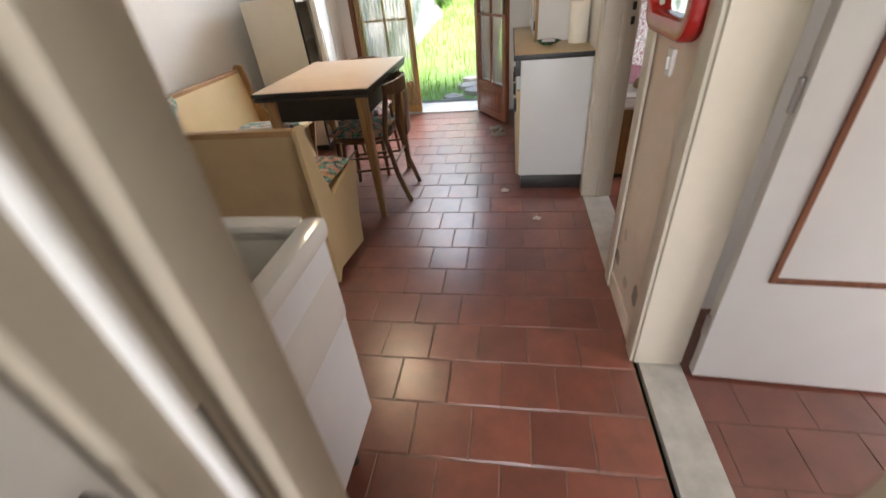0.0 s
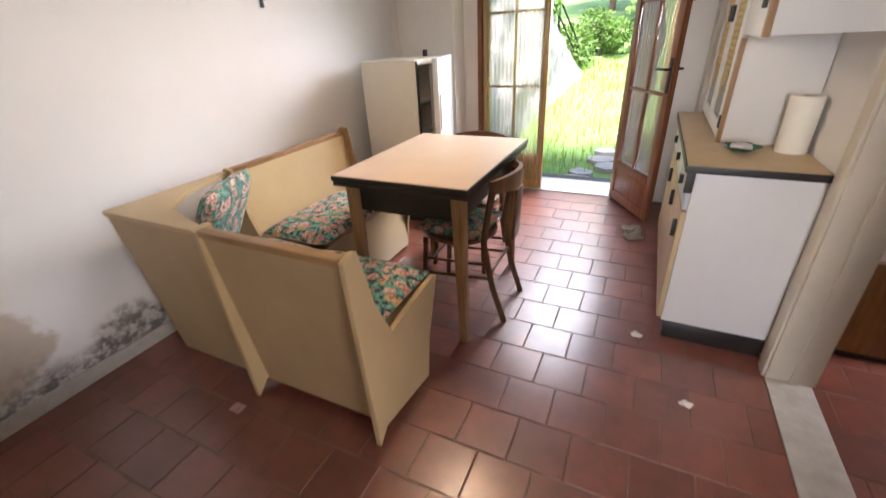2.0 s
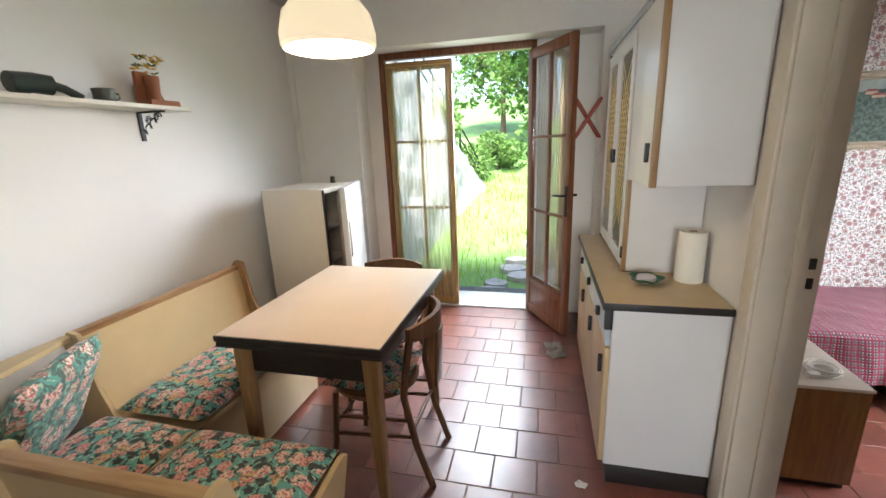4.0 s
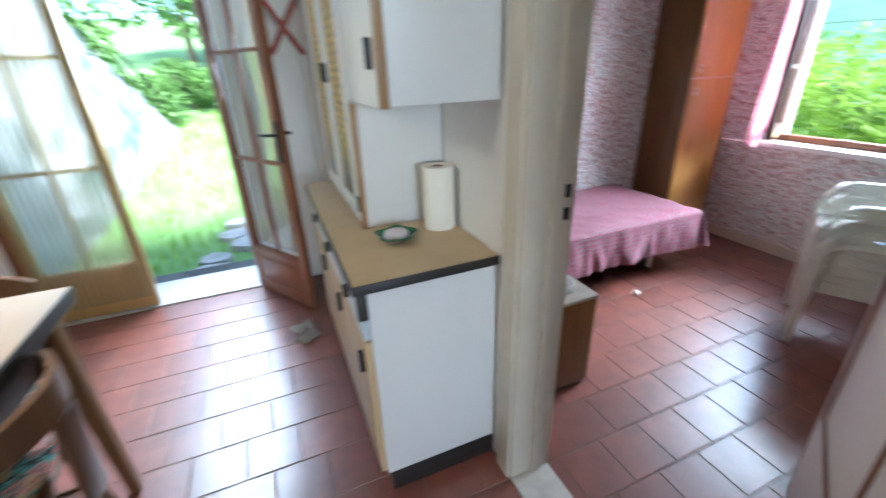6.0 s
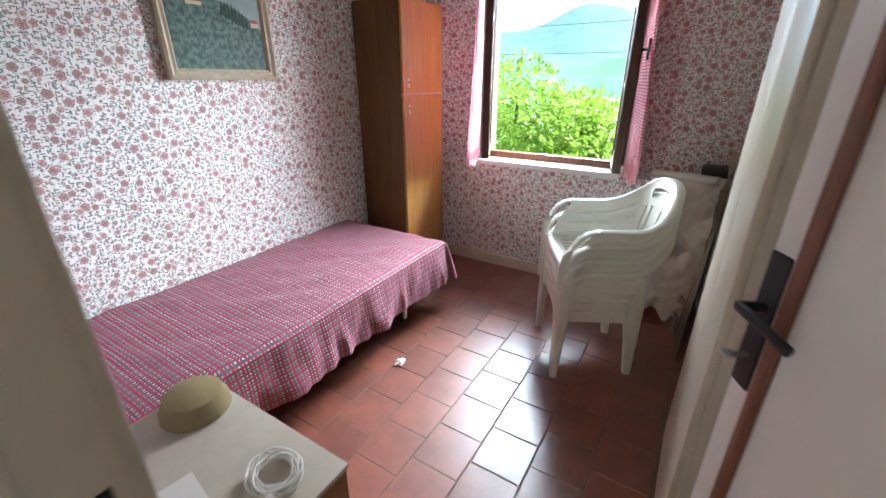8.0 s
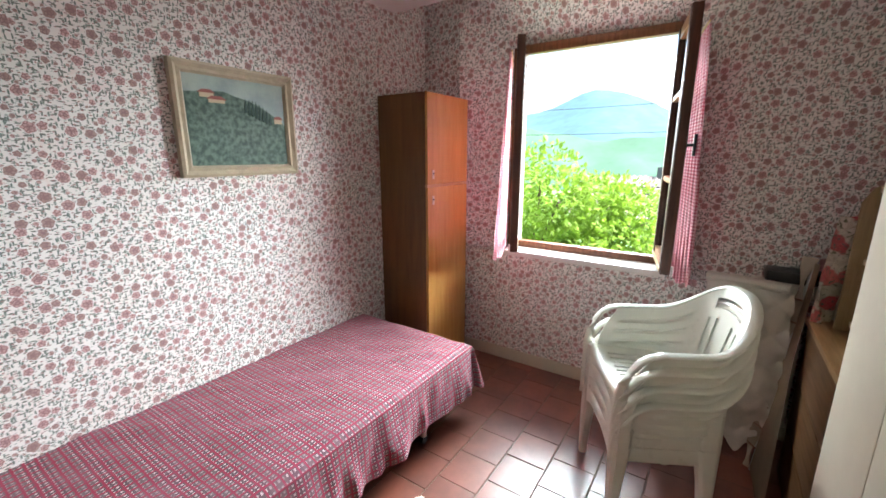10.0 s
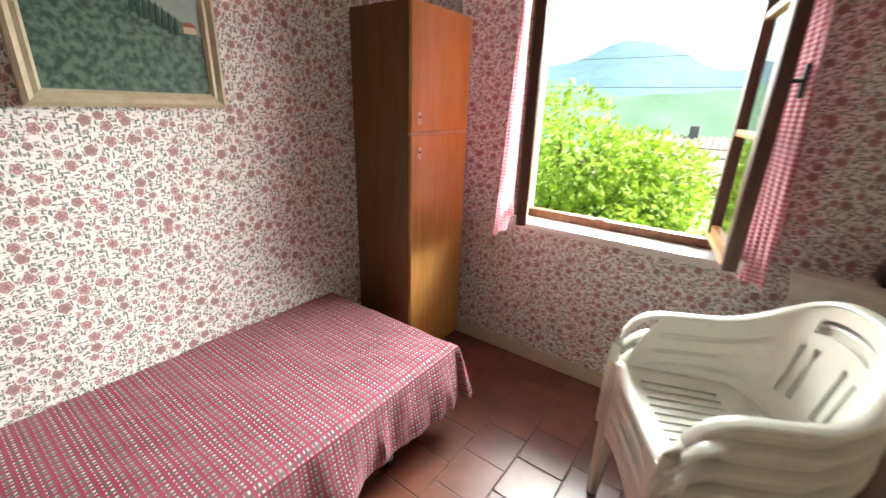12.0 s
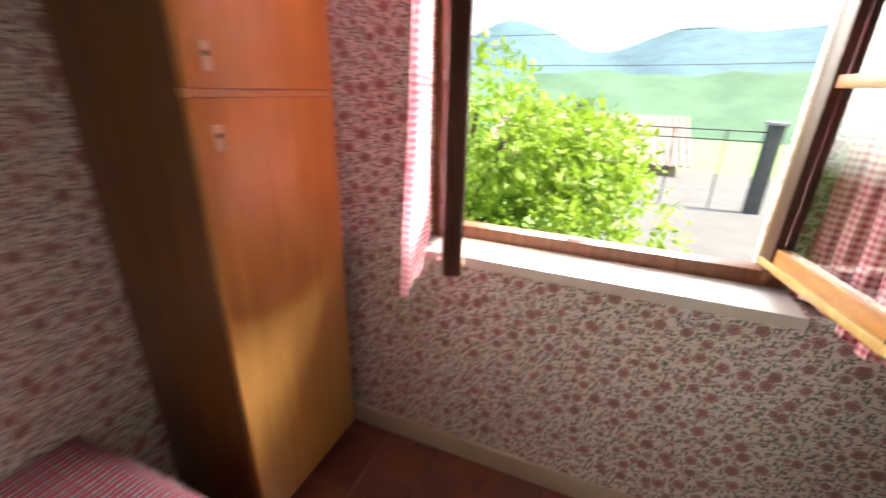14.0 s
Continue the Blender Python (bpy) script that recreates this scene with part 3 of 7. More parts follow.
# window wall with a splayed niche
NY0, NY1, NZ0, NZ1 = 2.39, 3.99, 0.79, 2.37
WY0, WY1, WZ0, WZ1, WX = 2.66, 3.64, 0.80, 2.13, 3.58
bm = B()
box(bm, XW, XW + 0.35, YR, YB, 0, NZ0)
box(bm, XW, XW + 0.35, YR, NY0, NZ0, CB)
box(bm, XW, XW + 0.35, NY1, YB, NZ0, CB)
box(bm, XW, XW + 0.35, NY0, NY1, NZ1, CB)
prism(bm, [(XW, NY0), (WX + 0.02, WY0), (XW + 0.35, WY0), (XW + 0.35, NY0)], "z", NZ0, NZ1)
prism(bm, [(XW, NY1), (WX + 0.02, WY1), (XW + 0.35, WY1), (XW + 0.35, NY1)], "z", NZ0, NZ1)
prism(bm, [(XW, NZ1), (WX + 0.02, WZ1), (XW + 0.35, WZ1), (XW + 0.35, NZ1)], "y", NY0, NY1)
solid("wall_bedroom_window", bm, PAPER, "rose-patterned wallpapered wall with a splayed window niche", "wall", "structure", smooth=0)

bm = B()
box(bm, XL - 0.3, XB - 0.005, -2.9, YD + 0.3, CK, CK + 0.12)
solid("ceiling_kitchen", bm, PLASTER, "white plaster kitchen ceiling", "ceiling", "structure", smooth=0)
bm = B()
box(bm, XB - 0.005, 3.8, YR, YB + 0.2, CB, CB + 0.12)
solid("ceiling_bedroom", bm, PLASTER, "white plaster bedroom ceiling", "ceiling", "structure", smooth=0)
bm = B()
box(bm, XB - 0.005, 3.8, -2.9, YR, CK, CK + 0.12)
solid("ceiling_side_room", bm, PLASTER, "white plaster ceiling of the side room", "ceiling", "structure", smooth=0)
bm = B()
box(bm, 2.81, 3.07, YR, YB, 2.32, CB, 0.006)
solid("ceiling_beam", bm, PLASTER, "cream painted beam under the bedroom ceiling", "beam", "structure")

# marble thresholds
bm = B()
box(bm, XK - 0.005, XB + 0.005, 1.69, 2.56, -0.03, 0.004, 0.002)
solid("threshold_bedroom", bm, MARBLE, "worn grey marble threshold in the bedroom doorway", "threshold", "structure")
bm = B()
box(bm, XK + 0.013, XB + 0.012, 0.35, 1.18, -0.03, 0.004, 0.002)
solid("threshold_side_room", bm, MARBLE, "worn grey marble threshold in the side doorway", "threshold", "structure")
bm = B()
box(bm, -1.50, -0.19, YF - 0.03, YF + 0.35, -0.08, 0.012, 0.004)
solid("threshold_garden", bm, MARBLE, "pale stone sill under the garden door", "threshold", "structure")

# baseboards
bm = B()
box(bm, XL, XL + 0.012, 0.295, YD, 0, 0.075, 0.003)
box(bm, XL + 0.012, -1.63, YD - 0.012, YD, 0, 0.075, 0.003)
solid("baseboard_kitchen", bm, MARBLE, "grey stone baseboard along the kitchen wall", "baseboard", "structure")
bm = B()
box(bm, XW - 0.012, XW, YR, 4.27, 0, 0.085, 0.003)
box(bm, XB + 0.004, XW - 0.012, YB - 0.012, YB, 0, 0.085, 0.003)
solid("baseboard_bedroom", bm, CASING, "cream painted baseboard along the bedroom walls", "baseboard", "structure")
bm = B()
box(bm, XK - 0.01, XK, 1.24, 1.67, 0, 0.09, 0.003)
solid("baseboard_pier", bm, STAINED, "flaking painted baseboard between the doorways", "baseboard", "structure")


def door_frame(name, y0, y1, label, z1=2.06):
    """Cream casing round a doorway through the partition."""
    fr = thing(name, ((XK + XB) / 2, (y0 + y1) / 2, 0), label, "door frame")
    fr["kind"] = "structure"
    for a, b2 in ((y0 - 0.004, y0 + 0.022), (y1 - 0.022, y1 + 0.004)):
        part("jamb", box(B(), XK - 0.006, XB + 0.006, a, b2, 0.004, z1, 0.003), CASING, fr)
    part("head", box(B(), XK - 0.006, XB + 0.006, y0 + 0.022, y1 - 0.022, z1 - 0.026, z1, 0.003), CASING, fr)
    for x0, x1 in ((XK - 0.018, XK - 0.006), (XB + 0.006, XB + 0.018)):
        part("casing", box(B(), x0, x1, y0 - 0.065, y0 + 0.012, 0, z1 + 0.05, 0.004), CASING, fr)
        part("casing", box(B(), x0, x1, y1 - 0.012, y1 + 0.065, 0, z1 + 0.05, 0.004), CASING, fr)
        part("casing", box(B(), x0, x1, y0 + 0.012, y1 - 0.012, z1 - 0.014, z1 + 0.05, 0.004), CASING, fr)
    return fr


fr = door_frame("door_frame_1", 1.69, 2.56, "cream painted wooden door frame with worn paint")
part("stop", box(B(), 0.66, 0.69, 2.526, 2.538, 0.004, 2.03, 0.002), CASING, fr)
for z in (1.014, 1.08):
    part("strike_plate", box(B(), 0.709, 0.727, 2.533, 2.5385, z - 0.018, z + 0.018, 0.001), IRON, fr, "dark steel strike plate")
fr2 = door_frame("door_frame_2", 0.35, 1.18, "white painted wooden door frame of the side room")


def panel_door(name, hinge, angle, width, label, ZP=0.38, XP=0.1):
    """A flush painted leaf with a brown moulded rectangle on each face, hung at the local origin along +x."""
    d = thing(name, (*hinge, 0), label, "door", rz=angle)
    d["kind"] = "structure"
    part("leaf", box(B(), 0, width, -0.02, 0.02, 0.012, 2.03, 0.004), DOORWHITE, d, local=True)
    for s in (-1, 1):
        y0, y1 = sorted((s * 0.02, s * 0.028))
        bm = B()
        x0, x1, z0, z1 = XP, width - 0.055 if XP > 0.2 else width - 0.1, ZP, 1.9
        edge = 0.028 if XP > 0.2 else 0.018
        box(bm, x0, x0 + 0.018, y0, y1, z0, z1, 0.003)
        box(bm, x1 - edge, x1, y0, y1, z0, z1, 0.003)
        box(bm, x0 + 0.018, x1 - edge, y0, y1, z0, z0 + 0.018, 0.003)
        box(bm, x0 + 0.018, x1 - edge, y0, y1, z1 - 0.018, z1, 0.003)
        part("moulding", bm, MOULD, d, "brown varnished moulding", local=True)
        hx = width - 0.055 if XP < 0.2 else width - 0.026
        pl = part("handle_plate", box(B(), hx - 0.02, hx + 0.02, *sorted((s * 0.02, s * 0.026)), 0.88, 1.12, 0.002), IRON, d, "dark bronze handle plate", local=True)
        bm = B()
        cyl(bm, (hx, s * 0.026, 1.03), (hx, s * 0.065, 1.03), 0.009)
        sweep(bm, [(hx, s * 0.062, 1.03), (hx - 0.05, s * 0.066, 1.032), (hx - 0.11, s * 0.06, 1.024)], 0.014, 0.018)
        part("handle", bm, IRON, d, local=True)
        bm = B()
        cyl(bm, (hx, s * 0.026, 0.94), (hx, s * 0.05, 0.94), 0.004)
        box(bm, hx - 0.009, hx + 0.009, *sorted((s * 0.048, s * 0.066)), 0.937, 0.943, 0.001)
        part("key", bm, STEEL, d, local=True)
    for z in (0.25, 1.0, 1.8):
        part("hinge", cyl(B(), (-0.006, 0, z - 0.04), (-0.006, 0, z + 0.04), 0.008), STEEL, d, local=True)
    return d


panel_door("door_1", (0.752, 1.722), 27.5, 0.79, "white panelled door with brown moulding, standing open into the bedroom", 0.38, 0.235)
panel_door("door_2", (0.768, 1.125), -3.0, 0.78, "white panelled door with brown moulding, folded open into the side room", 0.46)

# hall doorway: jamb close by on entering
jf = thing("door_frame_3", (-0.14, 0.26, 0), "cream painted door frame of the hall doorway, worn edge", "door frame")
jf["kind"] = "structure"
part("jamb", box(B(), -0.20, -0.13, 0.226, 0.296, 0, 2.08, 0.006), JAMBPAINT, jf)
part("rebate", box(B(), -0.20, -0.162, 0.15, 0.2255, 0, 2.08, 0.003), JAMBPAINT, jf)
part("bead", sweep(B(), [(-0.158, 0.196, 0.0), (-0.158, 0.196, 1.0), (-0.158, 0.196, 2.08)], 0.018, 0.018, 10), DOORWHITE, jf, "white painted bead")
# no opening here: the gap's shade is a thin black strip
part("gap_shade", box(B(), -0.17, -0.1605, 0.207, 0.214, 0.72, 1.02, 0.001), BLACK, jf, "black strip drawn for the shade in the hinge-side gap")
part("head", box(B(), -0.13, XK, 0.115, 0.29, 2.04, 2.0795, 0.003), CASING, jf)
hd = thing("door_5", (-0.2, 0.14, 0), "white painted hall door folded back against the wall", "door")
hd["kind"] = "structure"
part("leaf", box(B(), -0.225, -0.185, -0.68, 0.146, 0.01, 2.04, 0.006), DOORWHITE, hd)
bm = B()
sweep(bm, [(-0.18, 0.06, 0.99), (-0.165, 0.065, 0.99), (-0.16, 0.10, 0.992), (-0.16, 0.125, 1.0), (-0.165, 0.125, 1.04), (-0.18, 0.125, 1.04)], 0.009, 0.009, 8)
part("pull", bm, IRON, hd, "black iron pull handle")

# ---- garden door: fixed leaf and open leaf ----
gd = thing("door_4", (-0.85, YF, 0), "brown varnished glazed garden door, one leaf closed and one open inward", "glazed door")
gd["kind"] = "structure"
bm = B()
box(bm, -1.50, -1.455, YF - 0.035, YF + 0.035, 0.012, 2.24, 0.004)
box(bm, -0.235, -0.19, YF - 0.035, YF + 0.035, 0.012, 2.24, 0.004)
box(bm, -1.455, -0.235, YF - 0.035, YF + 0.035, 2.185, 2.24, 0.004)
part("frame", bm, DOORWOOD, gd)


def glazed_leaf(parent, m, w, wood_mat, label, flip):
    """Stiles, rails, glazing bars, a solid foot panel and eight panes, hung along local +x from the origin."""
    lf = new("leaf")
    lf.parent = parent
    lf.matrix_basis = parent.matrix_basis.inverted() @ m
    lf["label"] = label
    def add(name, bm, ma, lb=""):
        o = mesh_ob(name, bm, ma)
        o.parent = lf
        if lb:
            o["label"] = lb
        return o
    H, st = 2.165, 0.062
    add("stile", box(B(), 0.003, st, -0.02, 0.02, 0.02, H, 0.004), wood_mat)
    add("stile", box(B(), w - st, w - 0.003, -0.02, 0.02, 0.02, H, 0.004), wood_mat)
    add("rail", box(B(), st, w - st, -0.02, 0.02, H - 0.07, H, 0.004), wood_mat)
    bm = box(B(), st, w - st, -0.014, 0.014, 0.1, 0.3, 0.002)
    box(bm, st, w - st, -0.02, 0.02, 0.02, 0.1, 0.004)
    box(bm, st, w - st, -0.02, 0.02, 0.3, 0.345, 0.004)
    box(bm, st + 0.05, w - st - 0.05, -0.019, 0.019, 0.13, 0.27, 0.006)
    add("foot_panel", bm, wood_mat)
    zs = (0.345, 0.935, 1.515, H - 0.07)
    add("glazing_bar", box(B(), w / 2 - 0.013, w / 2 + 0.013, -0.012, 0.012, 0.345, H - 0.07, 0.003), wood_mat)
    for z in zs[1:3]:
        for a, b2 in ((st, w / 2 - 0.013), (w / 2 + 0.013, w - st)):
            add("glazing_bar", box(B(), a, b2, -0.011, 0.011, z - 0.011, z + 0.011, 0.003), wood_mat)
    for z0, z1 in zip(zs, zs[1:]):
        for a, b2 in ((st, w / 2 - 0.013), (w / 2 + 0.013, w - st)):
            o = add("pane", box(B(), a + 0.001, b2 - 0.001, -0.002, 0.002, z0 + 0.011, z1 - 0.011), GLASS, "clear glass pane")
            o.visible_shadow = False
    if flip:
        hx = w - 0.03
        add("handle_plate", box(B(), hx - 0.016, hx + 0.016, -0.026, -0.02, 0.95, 1.17, 0.002), IRON)
        for s in (-1, 1):
            bm = B()
            cyl(bm, (hx, s * 0.02, 1.1), (hx, s * 0.065, 1.1), 0.008)
            sweep(bm, [(hx, s * 0.062, 1.1), (hx - 0.05, s * 0.066, 1.1), (hx - 0.1, s * 0.062, 1.095)], 0.014, 0.016)
            add("handle", bm, IRON, "black iron lever handle")
    return lf


glazed_leaf(gd, pose(-1.455, YF, 0), 0.585, DOORGOLD, "closed leaf with honey-coloured glazing bars", False)
glazed_leaf(gd, pose(-0.237, YF - 0.03, 0, 0, 0, -59), 0.60, DOORWOOD, "open leaf in reddish brown varnish", True)


def pleated(x0, x1, y, z0, z1, folds, depth, jitter=0.0, n=70):
    def fn(u, v):
        p = math.sin(u * folds * 2 * math.pi + 1.3 * math.sin(v * 3)) * depth * (0.55 + 0.45 * (1 - v))
        return (x0 + (x1 - x0) * u + jitter * math.sin(v * 9 + u * 20) * 0.01, y + p, z0 + (z1 - z0) * v)
    return sheet(B(), n, 14, fn)


cu = thing("door_curtain", (-1.165, YF - 0.035, 0.33), "thin golden voile curtain hung before the closed glazed leaf", "curtain")
part("voile", pleated(-1.435, -0.89, YF - 0.04, 0.1, 2.12, 15, 0.007), SHEER, cu)
part("rod", cyl(B(), (-1.44, YF - 0.036, 2.125), (-0.885, YF - 0.036, 2.125), 0.005), BRASS, cu)
m = pose(-0.237, YF - 0.03, 0, 0, 0, -59)
cu2 = thing("door_curtain", (-0.1, 4.3, 0.35), "thin white voile curtain stretched over the open glazed leaf", "curtain")
bm = pleated(0.07, 0.54, 0.03, 0.36, 2.1, 13, 0.005)
bmesh.ops.transform(bm, matrix=m, verts=bm.verts)
part("voile", bm, SHEER, cu2)
bm = cyl(B(), (0.06, 0.026, 2.105), (0.55, 0.026, 2.105), 0.004)
bmesh.ops.transform(bm, matrix=m, verts=bm.verts)
part("rod", bm, BRASS, cu2)

# ---- bedroom window ----
wi = thing("window_1", (WX, (WY0 + WY1) / 2, WZ0), "dark brown wooden window with both casements open inward", "window")
wi["kind"] = "structure"
bm = B()
box(bm, WX - 0.03, WX + 0.03, WY0 - 0.02, WY0 + 0.035, WZ0, WZ1, 0.004)
box(bm, WX - 0.03, WX + 0.03, WY1 - 0.035, WY1 + 0.02, WZ0, WZ1, 0.004)
box(bm, WX - 0.03, WX + 0.03, WY0 + 0.035, WY1 - 0.035, WZ1 - 0.045, WZ1 + 0.01, 0.004)
box(bm, WX - 0.03, WX + 0.03, WY0 + 0.035, WY1 - 0.035, WZ0 + 0.003, WZ0 + 0.055, 0.006)
part("window_frame", bm, DOORWOOD, wi)
part("latch_keep", box(B(), WX - 0.02, WX + 0.0, 3.155, 3.205, WZ0 + 0.055, WZ0 + 0.062, 0.001), STEEL, wi)
bm = B()
box(bm, XW - 0.016, WX - 0.03, WY0 - 0.03, WY1 - 0.03, NZ0 - 0.012, NZ0 + 0.022, 0.003)
part("window_sill", bm, mat("white_marble_sill", (0.74, 0.72, 0.68), 0.35, var=0.1, vscale=8), wi, "white stone inner sill")


# lit tone of the casement wood: daylight put into one casement's rails
LITRAILWOOD = wood("daylit_honey_brown", (0.4, 0.18, 0.055), (0.26, 0.1, 0.03), 0.35, "x")


def casement(hinge, ang, s):
    """One glazed casement hung at its hinge, along local +x; s is the side of the room face."""
    c = new("casement")
    c.parent = wi
    c.matrix_basis = wi.matrix_basis.inverted() @ pose(*hinge, 0, 0, ang)
    w, h = 0.462, WZ1 - WZ0 - 0.115
    def add(name, bm, ma):
        o = mesh_ob(name, bm, ma)
        o.parent = c
        return o
    st = 0.05
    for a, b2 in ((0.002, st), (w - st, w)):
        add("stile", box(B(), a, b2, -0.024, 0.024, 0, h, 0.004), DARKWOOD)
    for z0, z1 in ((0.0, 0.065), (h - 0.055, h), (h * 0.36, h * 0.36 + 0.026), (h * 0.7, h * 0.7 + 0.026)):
        add("rail", box(B(), st, w - st, -0.018, 0.018, z0, z1, 0.003), LITRAILWOOD if s < 0 else DARKWOOD)
    o = add("pane", box(B(), st + 0.001, w - st - 0.001, -0.002, 0.002, 0.066, h - 0.056), GLASS)
    o.visible_shadow = False
    add("weather_strip", box(B(), 0.01, w - 0.01, s * 0.024 - 0.004, s * 0.024 + 0.004, 0.01, 0.028, 0.001), DOORGOLD)
    add("edge_lip", box(B(), w, w + 0.006, -0.02, 0.02, 0.0, h, 0.002), DARKWOOD)
    add("corner_block", box(B(), w - 0.012, w + 0.012, *sorted((-s * 0.022, -s * 0.034)), 0.0, 0.045, 0.003), DOORWHITE)
    return c


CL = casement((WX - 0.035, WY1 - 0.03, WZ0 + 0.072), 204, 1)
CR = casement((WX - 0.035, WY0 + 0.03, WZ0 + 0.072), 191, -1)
bm = B()
hx = 0.415
box(bm, hx - 0.012, hx + 0.012, 0.024, 0.03, 0.56, 0.68, 0.002)
cyl(bm, (hx, 0.03, 0.62), (hx, 0.06, 0.62), 0.007)
box(bm, hx - 0.008, hx + 0.008, 0.055, 0.068, 0.57, 0.67, 0.003)
o = mesh_ob("handle", bm, IRON)
o.parent = CR


def casement_curtain(hinge, ang, side, label):
    t = thing("window_curtain", (hinge[0], hinge[1], WZ0), label, "curtain")
    m = pose(*hinge, 0, 0, ang)
    def fn(u, v):
        p = math.sin(u * 7 * 2 * math.pi + math.sin(v * 5)) * (0.012 + 0.014 * (1 - v))
        return (0.03 + 0.43 * u, side * (0.052 + 0.5 * abs(p) + 0.05 * (1 - v) * u) + p * 0.5, -0.07 + 1.2 * v + (0.02 * math.sin(u * 9) if v == 0 else 0))
    bm = sheet(B(), 60, 16, fn)
    bmesh.ops.transform(bm, matrix=m, verts=bm.verts)
    part("cloth", bm, GINGHAM, t)
    bm = cyl(B(), (0.01, side * 0.05, 1.135), (0.46, side * 0.05, 1.135), 0.004)
    bmesh.ops.transform(bm, matrix=m, verts=bm.verts)
    part("rod", bm, BRASS, t)


casement_curtain((WX - 0.035, WY1 - 0.03, WZ0 + 0.072), 204, -1, "pink gingham curtain hung on the open casement")
casement_curtain((WX - 0.035, WY0 + 0.03, WZ0 + 0.072), 191, 1, "pink gingham curtain hung on the open casement")

# ---- kitchen: table and chairs ----
def tapered(bm, p0, w0, p1, w1):
    """A square leg from p0 down to p1."""
    a = [bm.verts.new((p0[0] + sx * w0 / 2, p0[1] + sy * w0 / 2, p0[2])) for sx, sy in ((-1, -1), (1, -1), (1, 1), (-1, 1))]
    b2 = [bm.verts.new((p1[0] + sx * w1 / 2, p1[1] + sy * w1 / 2, p1[2])) for sx, sy in ((-1, -1), (1, -1), (1, 1), (-1, 1))]
    bm.faces.new(a), bm.faces.new(b2[::-1])
    for k in range(4):
        bm.faces.new((a[k], b2[k], b2[(k + 1) % 4], a[(k + 1) % 4]))
    bmesh.ops.bevel(bm, geom=bm.edges[:], offset=0.004, segments=2, affect="EDGES")
    return bm


TX0, TX1, TY0, TY1, TZ = -1.335, -0.65, 2.222, 3.14, 0.825
tb = thing("kitchen_table", ((TX0 + TX1) / 2, (TY0 + TY1) / 2, 0), "kitchen table with peach laminate top, black edge and oak legs", "table")
part("tabletop", box(B(), TX0 + 0.006, TX1 - 0.006, TY0 + 0.006, TY1 - 0.006, TZ - 0.004, TZ, 0.001), TOPLAM, tb, "peach laminate tabletop")
part("edge_band", box(B(), TX0, TX1, TY0, TY1, TZ - 0.026, TZ - 0.003, 0.003), BLACK, tb, "black edge band")
part("extension_leaf", box(B(), TX0 + 0.004, TX1 - 0.004, TY0 + 0.004, TY1 - 0.004, TZ - 0.05, TZ - 0.03, 0.003), BLACK, tb, "black pull-out extension leaf")
for ax0, ax1, ay0, ay1 in ((TX0 + 0.075, TX1 - 0.075, TY0 + 0.075, TY0 + 0.095), (TX0 + 0.075, TX1 - 0.075, TY1 - 0.095, TY1 - 0.075), (TX0 + 0.075, TX0 + 0.095, TY0 + 0.0955, TY1 - 0.0955), (TX1 - 0.095, TX1 - 0.075, TY0 + 0.0955, TY1 - 0.0955)):
    part("apron", box(B(), ax0, ax1, ay0, ay1, TZ - 0.185, TZ - 0.052, 0.002), BLACK, tb, "black painted apron")
for x, dx in ((TX0 + 0.07, -1), (TX1 - 0.07, 1)):
    for y, dy in ((TY0 + 0.07, -1), (TY1 - 0.07, 1)):
        part("leg", tapered(B(), (x, y, TZ - 0.052), 0.058, (x + dx * 0.012, y + dy * 0.012, 0.0), 0.036), OAKZ, tb)


